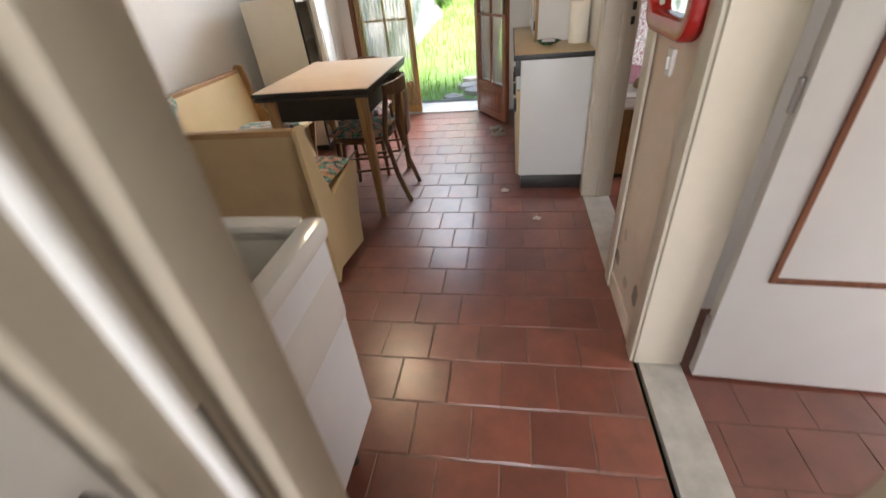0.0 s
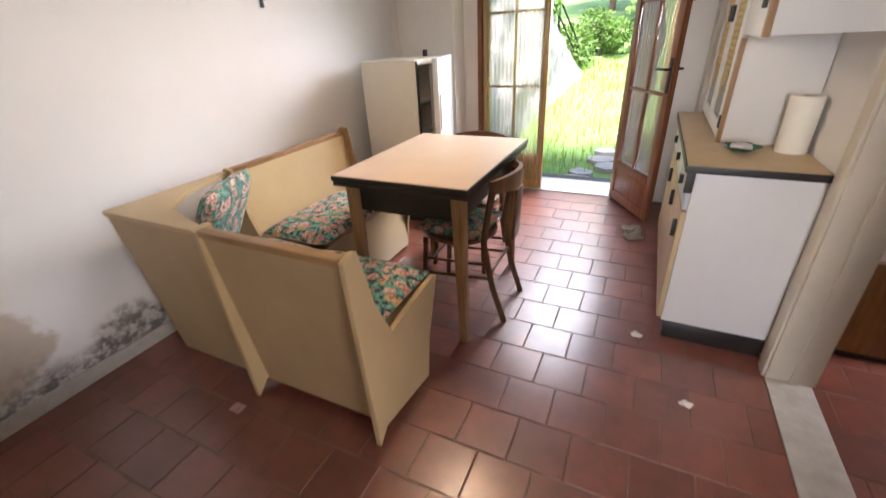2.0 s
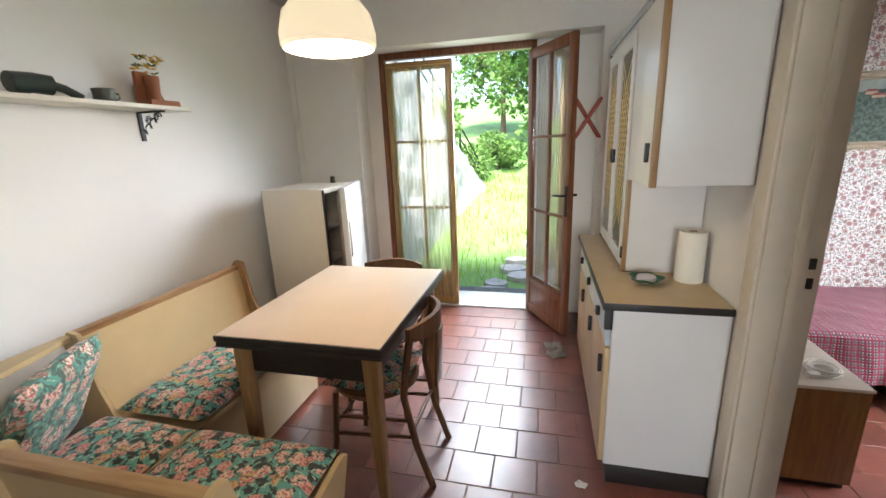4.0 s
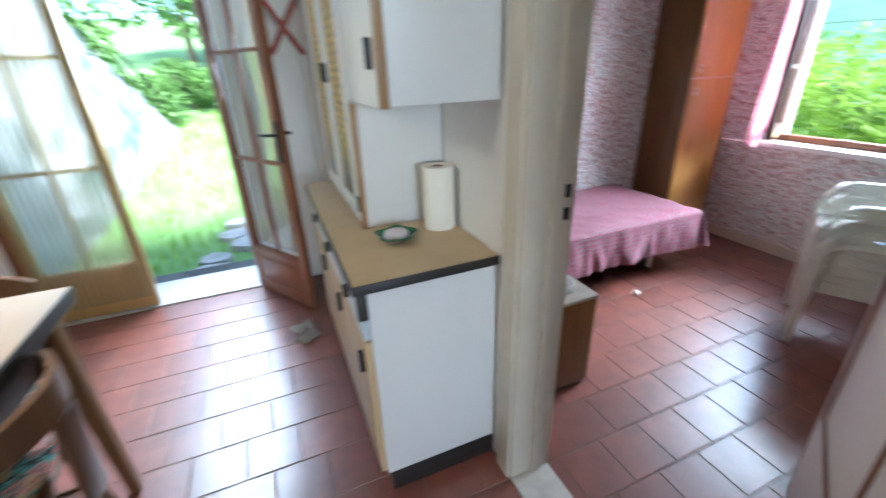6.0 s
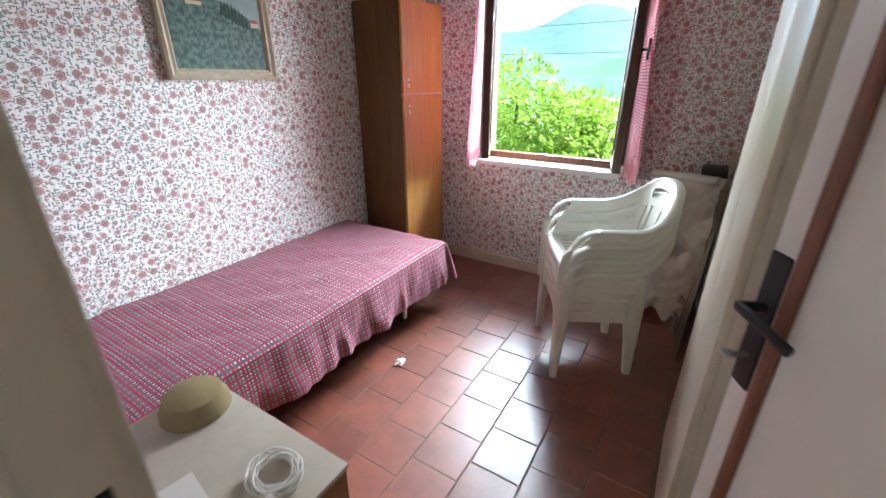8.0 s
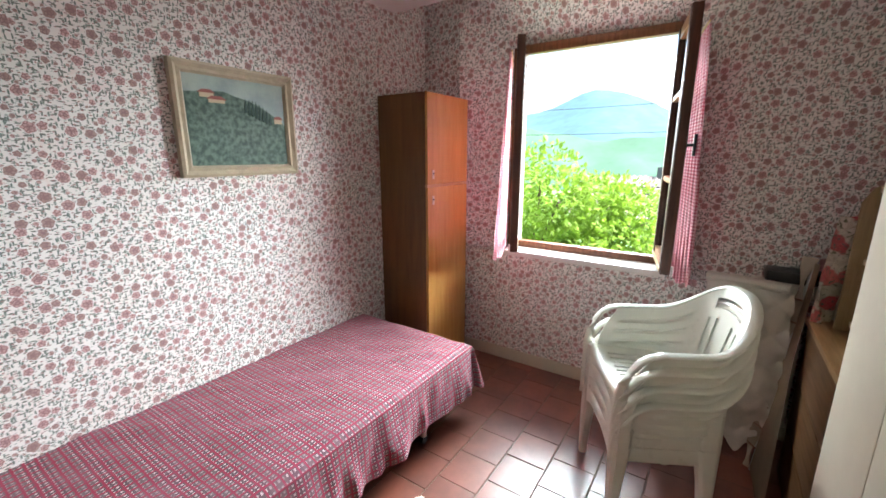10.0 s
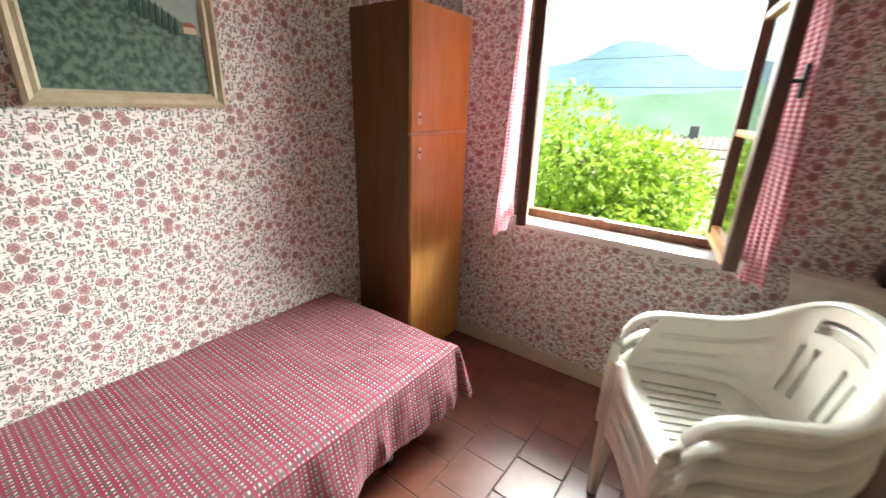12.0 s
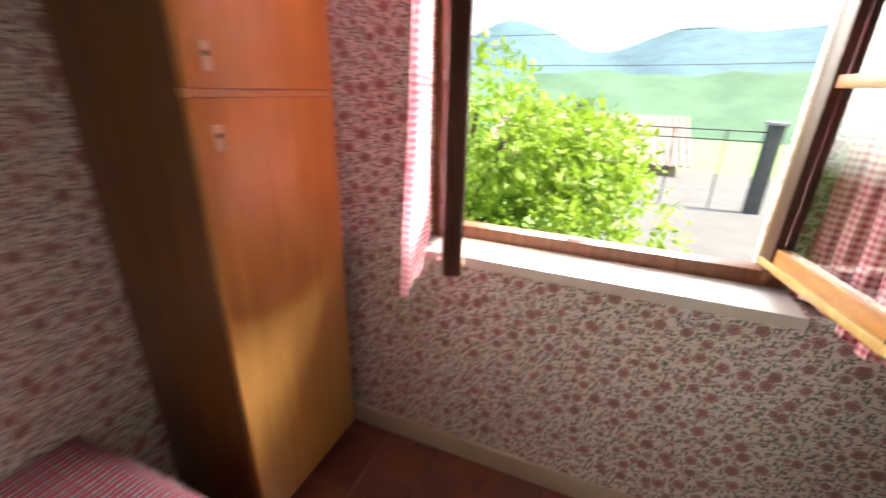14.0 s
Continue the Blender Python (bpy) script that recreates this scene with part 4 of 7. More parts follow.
def bentwood_chair(base, rz, label):
    """Seat with floral pad, bowed back, four splayed legs and stretchers; faces local +y."""
    c = thing("dining_chair", base, label, "chair", "chairs at the kitchen table", rz)
    bm = B()
    lathe(bm, [(0.0, 0.425), (0.19, 0.425), (0.2, 0.435), (0.2, 0.45), (0.19, 0.458), (0.0, 0.458)], seg=28)
    part("seat", bm, CHAIRWOOD, c, local=True)
    bm = pillow(B(), -0.19, 0.19, -0.18, 0.19, 0.456, 0.05, 16)
    part("seat_pad", bm, FLORAL, c, "dark floral seat pad", local=True)
    for s in (-1, 1):
        part("front_leg", sweep(B(), [(s * 0.15, 0.14, 0.43), (s * 0.16, 0.155, 0.22), (s * 0.175, 0.175, 0.0)], 0.03, 0.03), CHAIRWOOD, c, local=True)
        part("back_post", sweep(B(), [(s * 0.16, -0.3, 0.0), (s * 0.16, -0.235, 0.2), (s * 0.165, -0.19, 0.45), (s * 0.172, -0.215, 0.62), (s * 0.175, -0.24, 0.745)], 0.034, 0.026), CHAIRWOOD, c, local=True)
        part("side_stretcher", cyl(B(), (s * 0.165, 0.16, 0.22), (s * 0.16, -0.225, 0.25), 0.009), CHAIRWOOD, c, local=True)
        part("side_stretcher", cyl(B(), (s * 0.162, 0.15, 0.31), (s * 0.16, -0.21, 0.33), 0.008), CHAIRWOOD, c, local=True)
    part("front_stretcher", cyl(B(), (-0.16, 0.155, 0.26), (0.16, 0.155, 0.26), 0.009), CHAIRWOOD, c, local=True)
    part("back_stretcher", cyl(B(), (-0.16, -0.22, 0.28), (0.16, -0.22, 0.28), 0.009), CHAIRWOOD, c, local=True)
    def rail(z0, z1, th):
        bm = B()
        n = 14
        rows = []
        for k in range(n + 1):
            a = (k / n - 0.5) * 2
            x, y = a * 0.19, -0.30 + 0.075 * a * a
            h0, h1 = z0 + 0.012 * a * a, z1 - 0.014 * a * a
            rows.append([bm.verts.new(p) for p in ((x, y, h0), (x, y - th, h0), (x, y - th, h1), (x, y, h1))])
        for r0, r1 in zip(rows, rows[1:]):
            for q in range(4):
                bm.faces.new((r0[q], r0[(q + 1) % 4], r1[(q + 1) % 4], r1[q]))
        bm.faces.new(rows[0]), bm.faces.new(rows[-1][::-1])
        return bm
    part("top_rail", rail(0.71, 0.795, 0.02), CHAIRWOOD, c, "bowed wooden back rail", local=True)
    part("back_splat", box(B(), -0.05, 0.05, -0.285, -0.272, 0.45, 0.72, 0.003, pose(0, 0, 0, 3)), CHAIRWOOD, c, local=True)
    return c


bentwood_chair((-0.875, 2.66, 0), 90, "dark brown wooden chair with floral pad pushed under the table")
bentwood_chair((-1.02, 3.11, 0), 180, "dark brown wooden chair with floral pad at the table end")

# ---- corner bench ----
BZ = 0.812
bench = thing("corner_bench", (-1.4, 1.9, 0), "cream laminate corner bench with brown rails and floral seat cushions", "bench")
SIDE = [(1.60, 0.0), (1.655, 0.06), (2.0, 0.0), (2.03, 0.2), (2.135, 0.46), (2.10, 0.475), (1.76, 0.43), (1.69, 0.6), (1.645, BZ + 0.008), (1.625, BZ + 0.014), (1.578, BZ)]
part("end_panel", prism(B(), SIDE, "x", -0.79, -0.768, 0.002), CREAM, bench, "cream painted bench end")
part("middle_panel", prism(B(), [(p, z) for p, z in SIDE], "x", -1.425, -1.4, 0.002), CREAM, bench, "cream painted bench divider")
FAR = [(-1.99, 0.0), (-1.93, 0.05), (-1.5, 0.0), (-1.475, 0.2), (-1.43, 0.4), (-1.47, 0.43), (-1.80, 0.43), (-1.865, 0.6), (-1.90, BZ + 0.03), (-1.95, BZ + 0.04), (-1.985, BZ)]
part("end_panel", prism(B(), FAR, "y", 3.08, 3.102, 0.002), OAKZ, bench, "honey brown wooden bench end")
part("middle_panel", prism(B(), [(x, z - 0.02) for x, z in FAR], "y", 2.14, 2.158, 0.002), CREAM, bench)


def lean_panel(x0, x1, yt, yb, zt, zb, th=0.018):
    bm = B()
    vs = [bm.verts.new(p) for p in ((x0, yb, zb), (x1, yb, zb), (x1, yt, zt), (x0, yt, zt), (x0, yb + th, zb), (x1, yb + th, zb), (x1, yt + th, zt), (x0, yt + th, zt))]
    for q in ((0, 1, 2, 3), (7, 6, 5, 4), (0, 4, 5, 1), (3, 2, 6, 7), (1, 5, 6, 2), (0, 3, 7, 4)):
        bm.faces.new([vs[k] for k in q])
    return bm


part("back_panel", lean_panel(-1.40, -0.79, 1.592, 1.668, BZ - 0.02, 0.05), TANBOARD, bench, "cream laminate back")
part("back_panel", lean_panel(-1.972, -1.425, 1.592, 1.668, BZ - 0.02, 0.05), TANBOARD, bench, "cream laminate back")
part("top_rail", box(B(), -1.40, -0.79, 1.58, 1.622, BZ - 0.02, BZ + 0.006, 0.004), OAKX, bench, "brown wooden top rail")
part("corner_shelf", prism(B(), [(-1.975, 1.582), (-1.425, 1.582), (-1.425, 1.625), (-1.72, 1.70), (-1.86, 1.86), (-1.93, 2.14), (-1.975, 2.14)], "z", BZ - 0.018, BZ + 0.002, 0.002), CREAM, bench, "cream laminate corner ledge")
part("top_rail", box(B(), -1.975, -1.925, 2.158, 3.08, BZ - 0.016, BZ + 0.008, 0.004), OAKY, bench, "brown wooden top rail")
def wall_back(y0, y1):
    bm = lean_panel(y0, y1, 1.93, 1.845, BZ - 0.015, 0.05)
    bmesh.ops.transform(bm, matrix=Matrix(((0, -1, 0, 0), (1, 0, 0, 0), (0, 0, 1, 0), (0, 0, 0, 1))), verts=bm.verts)
    return bm
part("back_panel", wall_back(2.158, 3.08), CREAM, bench)
part("seat_board", box(B(), -1.40, -0.79, 1.70, 2.10, 0.405, 0.428, 0.003), CREAM, bench)
part("seat_board", box(B(), -1.85, -1.44, 2.158, 3.08, 0.405, 0.428, 0.003), CREAM, bench)
part("seat_board", prism(B(), [(-1.425, 1.70), (-1.425, 2.14), (-1.85, 2.14), (-1.85, 2.08), (-1.50, 1.70)], "z", 0.405, 0.428), CREAM, bench)
part("front_board", box(B(), -1.40, -0.79, 2.0, 2.018, 0.03, 0.405, 0.002), CREAM, bench)
part("front_board", box(B(), -1.505, -1.487, 2.158, 3.08, 0.03, 0.405, 0.002), CREAM, bench)


def cushion(name, label, x0, x1, y0, y1, z, h, material=FLORAL, m=None, cat="cushion"):
    t = thing(name, ((x0 + x1) / 2, (y0 + y1) / 2, z), label, cat, "bench cushions")
    part("cover", pillow(B(), x0, x1, y0, y1, z, h, 18, m), material, t)
    return t


cushion("seat_cushion", "green and peach floral seat cushion on the bench", -1.39, -0.80, 1.695, 2.135, 0.427, 0.085)
cushion("seat_cushion", "green and peach floral seat cushion on the corner seat", -1.84, -1.41, 1.74, 2.13, 0.427, 0.08)
cushion("seat_cushion", "green and peach floral seat cushion along the wall", -1.84, -1.42, 2.17, 2.85, 0.427, 0.085)
t = thing("back_cushion", (-1.66, 1.86, 0.5), "pale floral cushion propped upright in the bench corner", "cushion", "bench cushions")
mm = pose(-1.69, 1.87, 0.69, 64, 0, -62)
part("cover", pillow(B(), -0.21, 0.21, -0.19, 0.2, -0.05, 0.1, 18, mm), FLORAL2, t)

# ---- refrigerator, door ajar ----
fr = thing("refrigerator", (-1.78, 3.8, 0), "old cream refrigerator with its door ajar", "refrigerator")
m = pose(-1.79, 3.79, 0, 0, 0, 4)
def fpart(name, bm, ma, lb="", parent=None):
    bmesh.ops.transform(bm, matrix=m, verts=bm.verts)
    return part(name, bm, ma, parent or fr, lb)
for nm, q in (("side_wall", (-0.24, 0.2, -0.275, -0.25, 0.05, 1.228)), ("side_wall", (-0.24, 0.2, 0.25, 0.275, 0.05, 1.228)), ("back_wall", (-0.24, -0.215, -0.2495, 0.2495, 0.05, 1.228)), ("base", (-0.2145, 0.2, -0.2495, 0.2495, 0.05, 0.08)), ("top", (-0.2145, 0.2, -0.2495, 0.2495, 1.19, 1.226))):
    fpart(nm, box(B(), *q, 0.003), ENAMEL)
bm = box(B(), -0.012, 0.0115, -0.53, -0.02, 0.09, 1.2, 0.004)
bmesh.ops.transform(bm, matrix=m @ pose(0.215, 0.275, 0, 0, 0, 10), verts=bm.verts)
part("door_liner", bm, mat("grey_door_liner", (0.2, 0.18, 0.16), 0.6), fr, "grey-brown door liner")
for z in (0.4, 0.65, 0.9):
    fpart("shelf", box(B(), -0.2, 0.14, -0.248, 0.248, z, z + 0.008), STEEL)
fpart("gasket", box(B(), 0.2, 0.212, -0.27, -0.25, 0.06, 1.22, 0.002), BLACK, "black rubber door seal")
fpart("foot", box(B(), -0.23, 0.19, -0.26, 0.26, 0.0, 0.05, 0.003), BLACK)
md = m @ pose(0.215, 0.275, 0, 0, 0, 10)
bm = box(B(), 0.012, 0.055, -0.55, 0.0, 0.06, 1.235, 0.008)
bmesh.ops.transform(bm, matrix=md, verts=bm.verts)
# sky light put into the front: paler and cooler than the cream body
dr = part("door", bm, mat("skylit_white_enamel", (0.75, 0.75, 0.74), 0.3, var=0.05), fr, "white enamelled door, ajar")
bm = box(B(), 0.045, 0.062, -0.53, -0.5, 0.75, 1.0, 0.004)
bmesh.ops.transform(bm, matrix=md, verts=bm.verts)
part("handle", bm, STEEL, fr)
bm = lathe(B(), [(0.0, 0), (0.018, 0), (0.02, 0.01), (0.02, 0.045), (0.014, 0.05), (0.0, 0.05)], (-1.72, 3.98, 1.23), 14)
solid("small_jar", bm, BLACK, "small black jar on the refrigerator", "jar")
bm = sweep(B(), [(-2.15, 4.33, 2.55), (-2.17, 4.335, 1.9), (-2.165, 4.335, 1.4), (-2.12, 4.32, 1.1), (-2.02, 4.28, 0.9)], 0.008)
solid("power_cable", bm, WHITEMETAL, "white cable running down the room corner", "cable")

# ---- sideboard with hutch ----
CX0, CX1, CY0, CY1 = 0.145, 0.58, 2.67, 3.89
sb = thing("kitchen_sideboard", (0.36, 3.28, 0), "white laminate kitchen sideboard with beige top and black trim", "sideboard")
part("plinth", box(B(), CX0 + 0.03, CX1, CY0 + 0.006, CY1 - 0.006, 0, 0.1, 0.002), BLACK, sb, "black plinth")
part("body", box(B(), CX0 + 0.015, CX1, CY0, CY1, 0.1, 0.83, 0.003), WHITELAM, sb)
part("worktop", box(B(), CX0 - 0.02, CX1, CY0 - 0.004, CY1 + 0.01, 0.838, 0.862, 0.002), COUNTER, sb, "beige laminate worktop")
bm = box(B(), CX0 - 0.024, CX1, CY0 - 0.010, CY0 - 0.0045, 0.832, 0.861, 0.001)
box(bm, CX0 - 0.026, CX0 - 0.0205, CY0 - 0.0045, CY1, 0.832, 0.861, 0.001)
part("edge_trim", bm, BLACK, sb, "black edge trim")
part("corner_trim", box(B(), CX0 - 0.016, CX0 + 0.014, CY0 - 0.004, CY0 + 0.02, 0.745, 0.832, 0.001), BLACK, sb)
n = 3
for k in range(n):
    a = CY0 + 0.012 + (CY1 - CY0 - 0.02) / n * k
    b2 = a + (CY1 - CY0 - 0.02) / n - 0.006
    d1 = part("drawer", box(B(), CX0 - 0.006, CX0 + 0.0145, a, b2, 0.665, 0.82, 0.003), mat("pale_blue_laminate", (0.5, 0.56, 0.58), 0.35) if k == 0 else WHITELAM, sb)
    part("drawer_pull", box(B(), CX0 - 0.024, CX0 - 0.0065, (a + b2) / 2 - 0.012, (a + b2) / 2 + 0.012, 0.72, 0.76, 0.003), IRON, sb)
    d2 = part("door", box(B(), CX0 - 0.006, CX0 + 0.0145, a, b2, 0.105, 0.655, 0.003), CREAM, sb, "cream cupboard door")
    hy = a + 0.05
    part("door_pull", box(B(), CX0 - 0.024, CX0 - 0.0065, hy - 0.007, hy + 0.007, 0.52, 0.6, 0.003), IRON, sb)

hu = thing("sideboard_hutch", (0.42, 3.48, 0.862), "glass-fronted hutch with oak edges standing on the sideboard", "cabinet")
HX = 0.252
for nm, q in (("side_panel", (HX + 0.02, 0.58, 3.085, 3.105, 0.864, 1.96)), ("side_panel", (HX + 0.02, 0.58, 3.865, 3.885, 0.864, 1.96)), ("back_panel", (0.565, 0.58, 3.1055, 3.8645, 0.864, 1.96)), ("top_panel", (HX + 0.02, 0.5645, 3.1055, 3.8645, 1.94, 1.96)), ("base_panel", (HX + 0.02, 0.5645, 3.1055, 3.8645, 0.864, 0.884)), ("shelf", (HX + 0.05, 0.5645, 3.1055, 3.8645, 1.38, 1.395))):
    part(nm, box(B(), *q, 0.001), WHITELAM, hu)
part("edge_strip", box(B(), HX, HX + 0.02, 3.08, 3.105, 0.864, 1.3, 0.002), OAKZ, hu, "oak edge strip")
part("edge_strip", box(B(), HX, HX + 0.02, 3.86, 3.885, 0.864, 1.96, 0.002), OAKZ, hu, "oak edge strip")
for a, b2 in ((3.108, 3.48), (3.486, 3.858)):
    bm = B()
    box(bm, HX - 0.002, HX + 0.018, a, a + 0.06, 0.885, 1.94, 0.002)
    box(bm, HX - 0.002, HX + 0.018, b2 - 0.06, b2, 0.885, 1.94, 0.002)
    box(bm, HX - 0.002, HX + 0.018, a + 0.06, b2 - 0.06, 0.885, 0.945, 0.002)
    box(bm, HX - 0.002, HX + 0.018, a + 0.06, b2 - 0.06, 1.88, 1.94, 0.002)
    dd = part("glass_door", bm, WHITELAM, hu, "white door frame with patterned glass")
    o = part("pane", box(B(), HX + 0.005, HX + 0.01, a + 0.061, b2 - 0.061, 0.946, 1.879), mat("lattice_glass", (0.3, 0.29, 0.24), 0.12, var=0.35, vscale=70), dd, "patterned grey glass pane")
    bm = B()
    for s in (-1, 1):
        for k in range(-6, 26):
            z0 = 0.95 + k * 0.055
            y0, y1 = a + 0.062, b2 - 0.062
            za, zb = (z0, z0 + (y1 - y0)) if s > 0 else (z0 + (y1 - y0), z0)
            if min(za, zb) > 0.95 and max(za, zb) < 1.875:
                cyl(bm, (HX + 0.004, y0, za), (HX + 0.004, y1, zb), 0.0022, seg=5)
    part("lattice", bm, BRASS, dd)
    hy = b2 - 0.03 if a < 3.3 else a + 0.03
    part("door_pull", box(B(), HX - 0.018, HX - 0.0025, hy - 0.007, hy + 0.007, 1.36, 1.43, 0.003), IRON, hu)
part("hinge", box(B(), HX - 0.008, HX + 0.0, 3.082, 3.106, 0.93, 0.985, 0.001), IRON, hu)
wc = thing("wall_cabinet", (0.42, 2.88, 1.32), "white wall cupboard with oak edge above the worktop", "cabinet")
part("body", box(B(), HX + 0.02, 0.58, 2.668, 3.08, 1.317, 1.98, 0.002), WHITELAM, wc)
part("edge_strip", box(B(), HX - 0.002, HX + 0.0195, 2.666, 2.69, 1.312, 1.98, 0.002), OAKZ, wc, "oak edge strip")
part("door", box(B(), HX, HX + 0.0195, 2.692, 3.078, 1.312, 1.96, 0.002), WHITELAM, wc)
part("door_pull", box(B(), HX - 0.016, HX - 0.0005, 2.72, 2.735, 1.4, 1.47, 0.003), IRON, wc)
part("top_trim", box(B(), HX - 0.012, HX + 0.0, 2.67, 3.88, 1.961, 1.985, 0.002), STEEL, wc)

# on the worktop
kr = thing("kitchen_roll", (0.52, 2.985, 0.862), "white kitchen paper roll standing on the worktop", "kitchen roll")
part("paper", lathe(B(), [(0.019, 0.0), (0.055, 0.0), (0.057, 0.004), (0.057, 0.222), (0.055, 0.226), (0.019, 0.226), (0.019, 0.0)], (0.515, 2.985, 0.8625), 30), TOWEL, kr)
part("core", lathe(B(), [(0.0185, 0.0), (0.0185, 0.225), (0.016, 0.225), (0.016, 0.0)], (0.515, 2.985, 0.8625), 24), mat("cardboard", (0.3, 0.2, 0.12), 0.9), kr, "brown cardboard core")
ds = thing("soap_dish", (0.33, 2.925, 0.862), "dark green leaf-shaped dish on the worktop", "dish")
bm = B()
def leafdish(u, v):
    a = 2 * math.pi * u
    r = v * 0.07 * (1 + 0.12 * math.cos(5 * a))
    return (0.33 + r * math.cos(a), 2.925 + r * math.sin(a), 0.8645 + 0.025 * v ** 2)
sheet(bm, 40, 6, leafdish)
o = part("bowl", bm, GREENGLASS, ds)
o.modifiers.new("thick", "SOLIDIFY").thickness = 0.004
bm = lathe(B(), [(0.0, 0.0), (0.035, 0.0), (0.042, 0.012), (0.038, 0.026), (0.02, 0.032), (0.0, 0.032)], (0.33, 2.925, 0.87), 24)
solid("scrubbing_pad", bm, mat("pale_lilac_sponge", (0.62, 0.55, 0.58), 0.9, bump=0.4, bscale=120), "pale lilac and white round sponge in the dish", "sponge")

# ---- wall shelf ----
sh = thing("wall_shelf", (XL + 0.1, 2.5, 1.73), "white wooden wall shelf on black scrolled iron brackets", "shelf")
part("board", box(B(), XL + 0.002, XL + 0.2, 1.0, 3.06, 1.722, 1.742, 0.003), mat("white_painted_board", (0.74, 0.7, 0.62), 0.5, var=0.1), sh)
for y in (2.9, 1.35):
    bm = B()
    box(bm, XL + 0.001, XL + 0.009, y - 0.012, y + 0.012, 1.57, 1.72, 0.001)
    box(bm, XL + 0.009, XL + 0.17, y - 0.01, y + 0.01, 1.712, 1.72, 0.001)
    pts = [(XL + 0.012 + 0.13 * k / 24 + 0.012 * math.sin(k * 0.9), y, 1.61 + 0.095 * k / 24 + 0.018 * math.cos(k * 0.9)) for k in range(25)]
    sweep(bm, pts, 0.008, seg=6)
    for cx, cz, r in ((0.06, 1.675, 0.022), (0.115, 1.69, 0.02)):
        sweep(bm, [(XL + cx + r * (1 - k / 22) * math.cos(k * 0.6), y, cz + r * (1 - k / 22) * math.sin(k * 0.6)) for k in range(18)], 0.007, seg=6)
    part("bracket", bm, IRON, sh, "black scrolled iron bracket")
sz = 1.7425
bm = sweep(B(), [(XL + 0.1, 2.30, sz + 0.05), (XL + 0.1, 2.38, sz + 0.055), (XL + 0.11, 2.44, sz + 0.05)], 0.075, 0.08, 14)
sweep(bm, [(XL + 0.11, 2.43, sz + 0.055), (XL + 0.12, 2.48, sz + 0.04), (XL + 0.14, 2.53, sz - 0.005 + 0.01)], 0.035, 0.035, 10)
lathe(bm, [(0.0, 0), (0.03, 0), (0.03, 0.012), (0.0, 0.012)], (XL + 0.1, 2.33, sz), 14)
solid("bottle", bm, BOTTLE, "dark green bottle lying on the wall shelf", "bottle")
bm = lathe(B(), [(0.0, 0.0), (0.042, 0.0), (0.047, 0.01), (0.042, 0.03), (0.046, 0.06), (0.044, 0.062), (0.038, 0.032), (0.0, 0.006)], (XL + 0.1, 2.66, sz), 22)
sweep(bm, [(XL + 0.1, 2.66 + 0.04, sz + 0.05), (XL + 0.1, 2.73, sz + 0.045), (XL + 0.1, 2.735, sz + 0.025), (XL + 0.1, 2.705, sz + 0.01)], 0.009)
solid("cup", bm, PEWTER, "small dull pewter cup with handle on the wall shelf", "cup")
pot = thing("flower_planter", (XL + 0.1, 2.93, sz), "terracotta triangular planter with yellow dried flowers on the wall shelf", "planter")
bm = prism(B(), [(2.85, sz), (3.03, sz), (2.93, sz + 0.17), (2.86, sz + 0.17)], "x", XL + 0.06, XL + 0.08)
prism(bm, [(2.85, sz), (3.03, sz), (3.02, sz + 0.03), (2.85, sz + 0.03)], "x", XL + 0.0801, XL + 0.16)
cyl(bm, (XL + 0.11, 2.92, sz + 0.03), (XL + 0.11, 2.92, sz + 0.15), 0.028, 0.036, 14)
part("pot", bm, TERRACOTTA, pot)
random.seed(4)
bm, bm2 = B(), B()
for k in range(26):
    c = Vector((XL + 0.11 + random.uniform(-0.04, 0.04), 2.92 + random.uniform(-0.07, 0.07), sz + 0.16 + random.uniform(0, 0.08)))
    tgt = bm if k % 3 else bm2
    for q in range(6):
        a = q * 1.05 + random.random()
        d1 = Vector((math.cos(a), math.sin(a), random.uniform(0.1, 0.9))) * 0.022
        s = d1.cross(Vector((0, 0, 1))).normalized() * 0.009
        v = [tgt.verts.new(p) for p in (c, c + d1 * 0.6 + s, c + d1, c + d1 * 0.6 - s)]
        tgt.faces.new(v)
part("flowers", bm, YELLOWPETAL, pot, "yellow petals", smooth=0)
part("leaves", bm2, LEAFGREEN, pot, "green leaves", smooth=0)
bm = lathe(B(), [(0.0, 0.0), (0.05, 0.0), (0.07, 0.05), (0.065, 0.13), (0.03, 0.17), (0.035, 0.2), (0.028, 0.2), (0.02, 0.17), (0.0, 0.16)], (XL + 0.1, 2.02, sz), 22)
solid("vase", bm, mat("teal_glaze", (0.12, 0.25, 0.22), 0.2), "teal glazed vase on the wall shelf", "vase")

# ---- pendant lamp ----
pl = thing("pendant_lamp", (-0.87, 2.5, 1.81), "white opal glass pendant lamp, lit", "lamp")
part("shade", lathe(B(), [(0.155, 0.0), (0.165, 0.012), (0.165, 0.05), (0.15, 0.11), (0.11, 0.16), (0.06, 0.185), (0.03, 0.19), (0.03, 0.185), (0.105, 0.15), (0.145, 0.105), (0.158, 0.05), (0.155, 0.0)], (-0.87, 2.5, 1.835), 40), LAMPGLOW, pl, "glowing opal glass shade")
bm = cyl(B(), (-0.87, 2.5, 2.02), (-0.87, 2.5, 2.05), 0.03, 0.02, 16)
part("cap", bm, BRASS, pl)
part("cord", cyl(B(), (-0.87, 2.5, 2.05), (-0.87, 2.5, CK), 0.004, seg=8), BLACK, pl)
part("rose", cyl(B(), (-0.87, 2.5, CK - 0.03), (-0.87, 2.5, CK), 0.05, 0.06, 20), WHITEMETAL, pl)
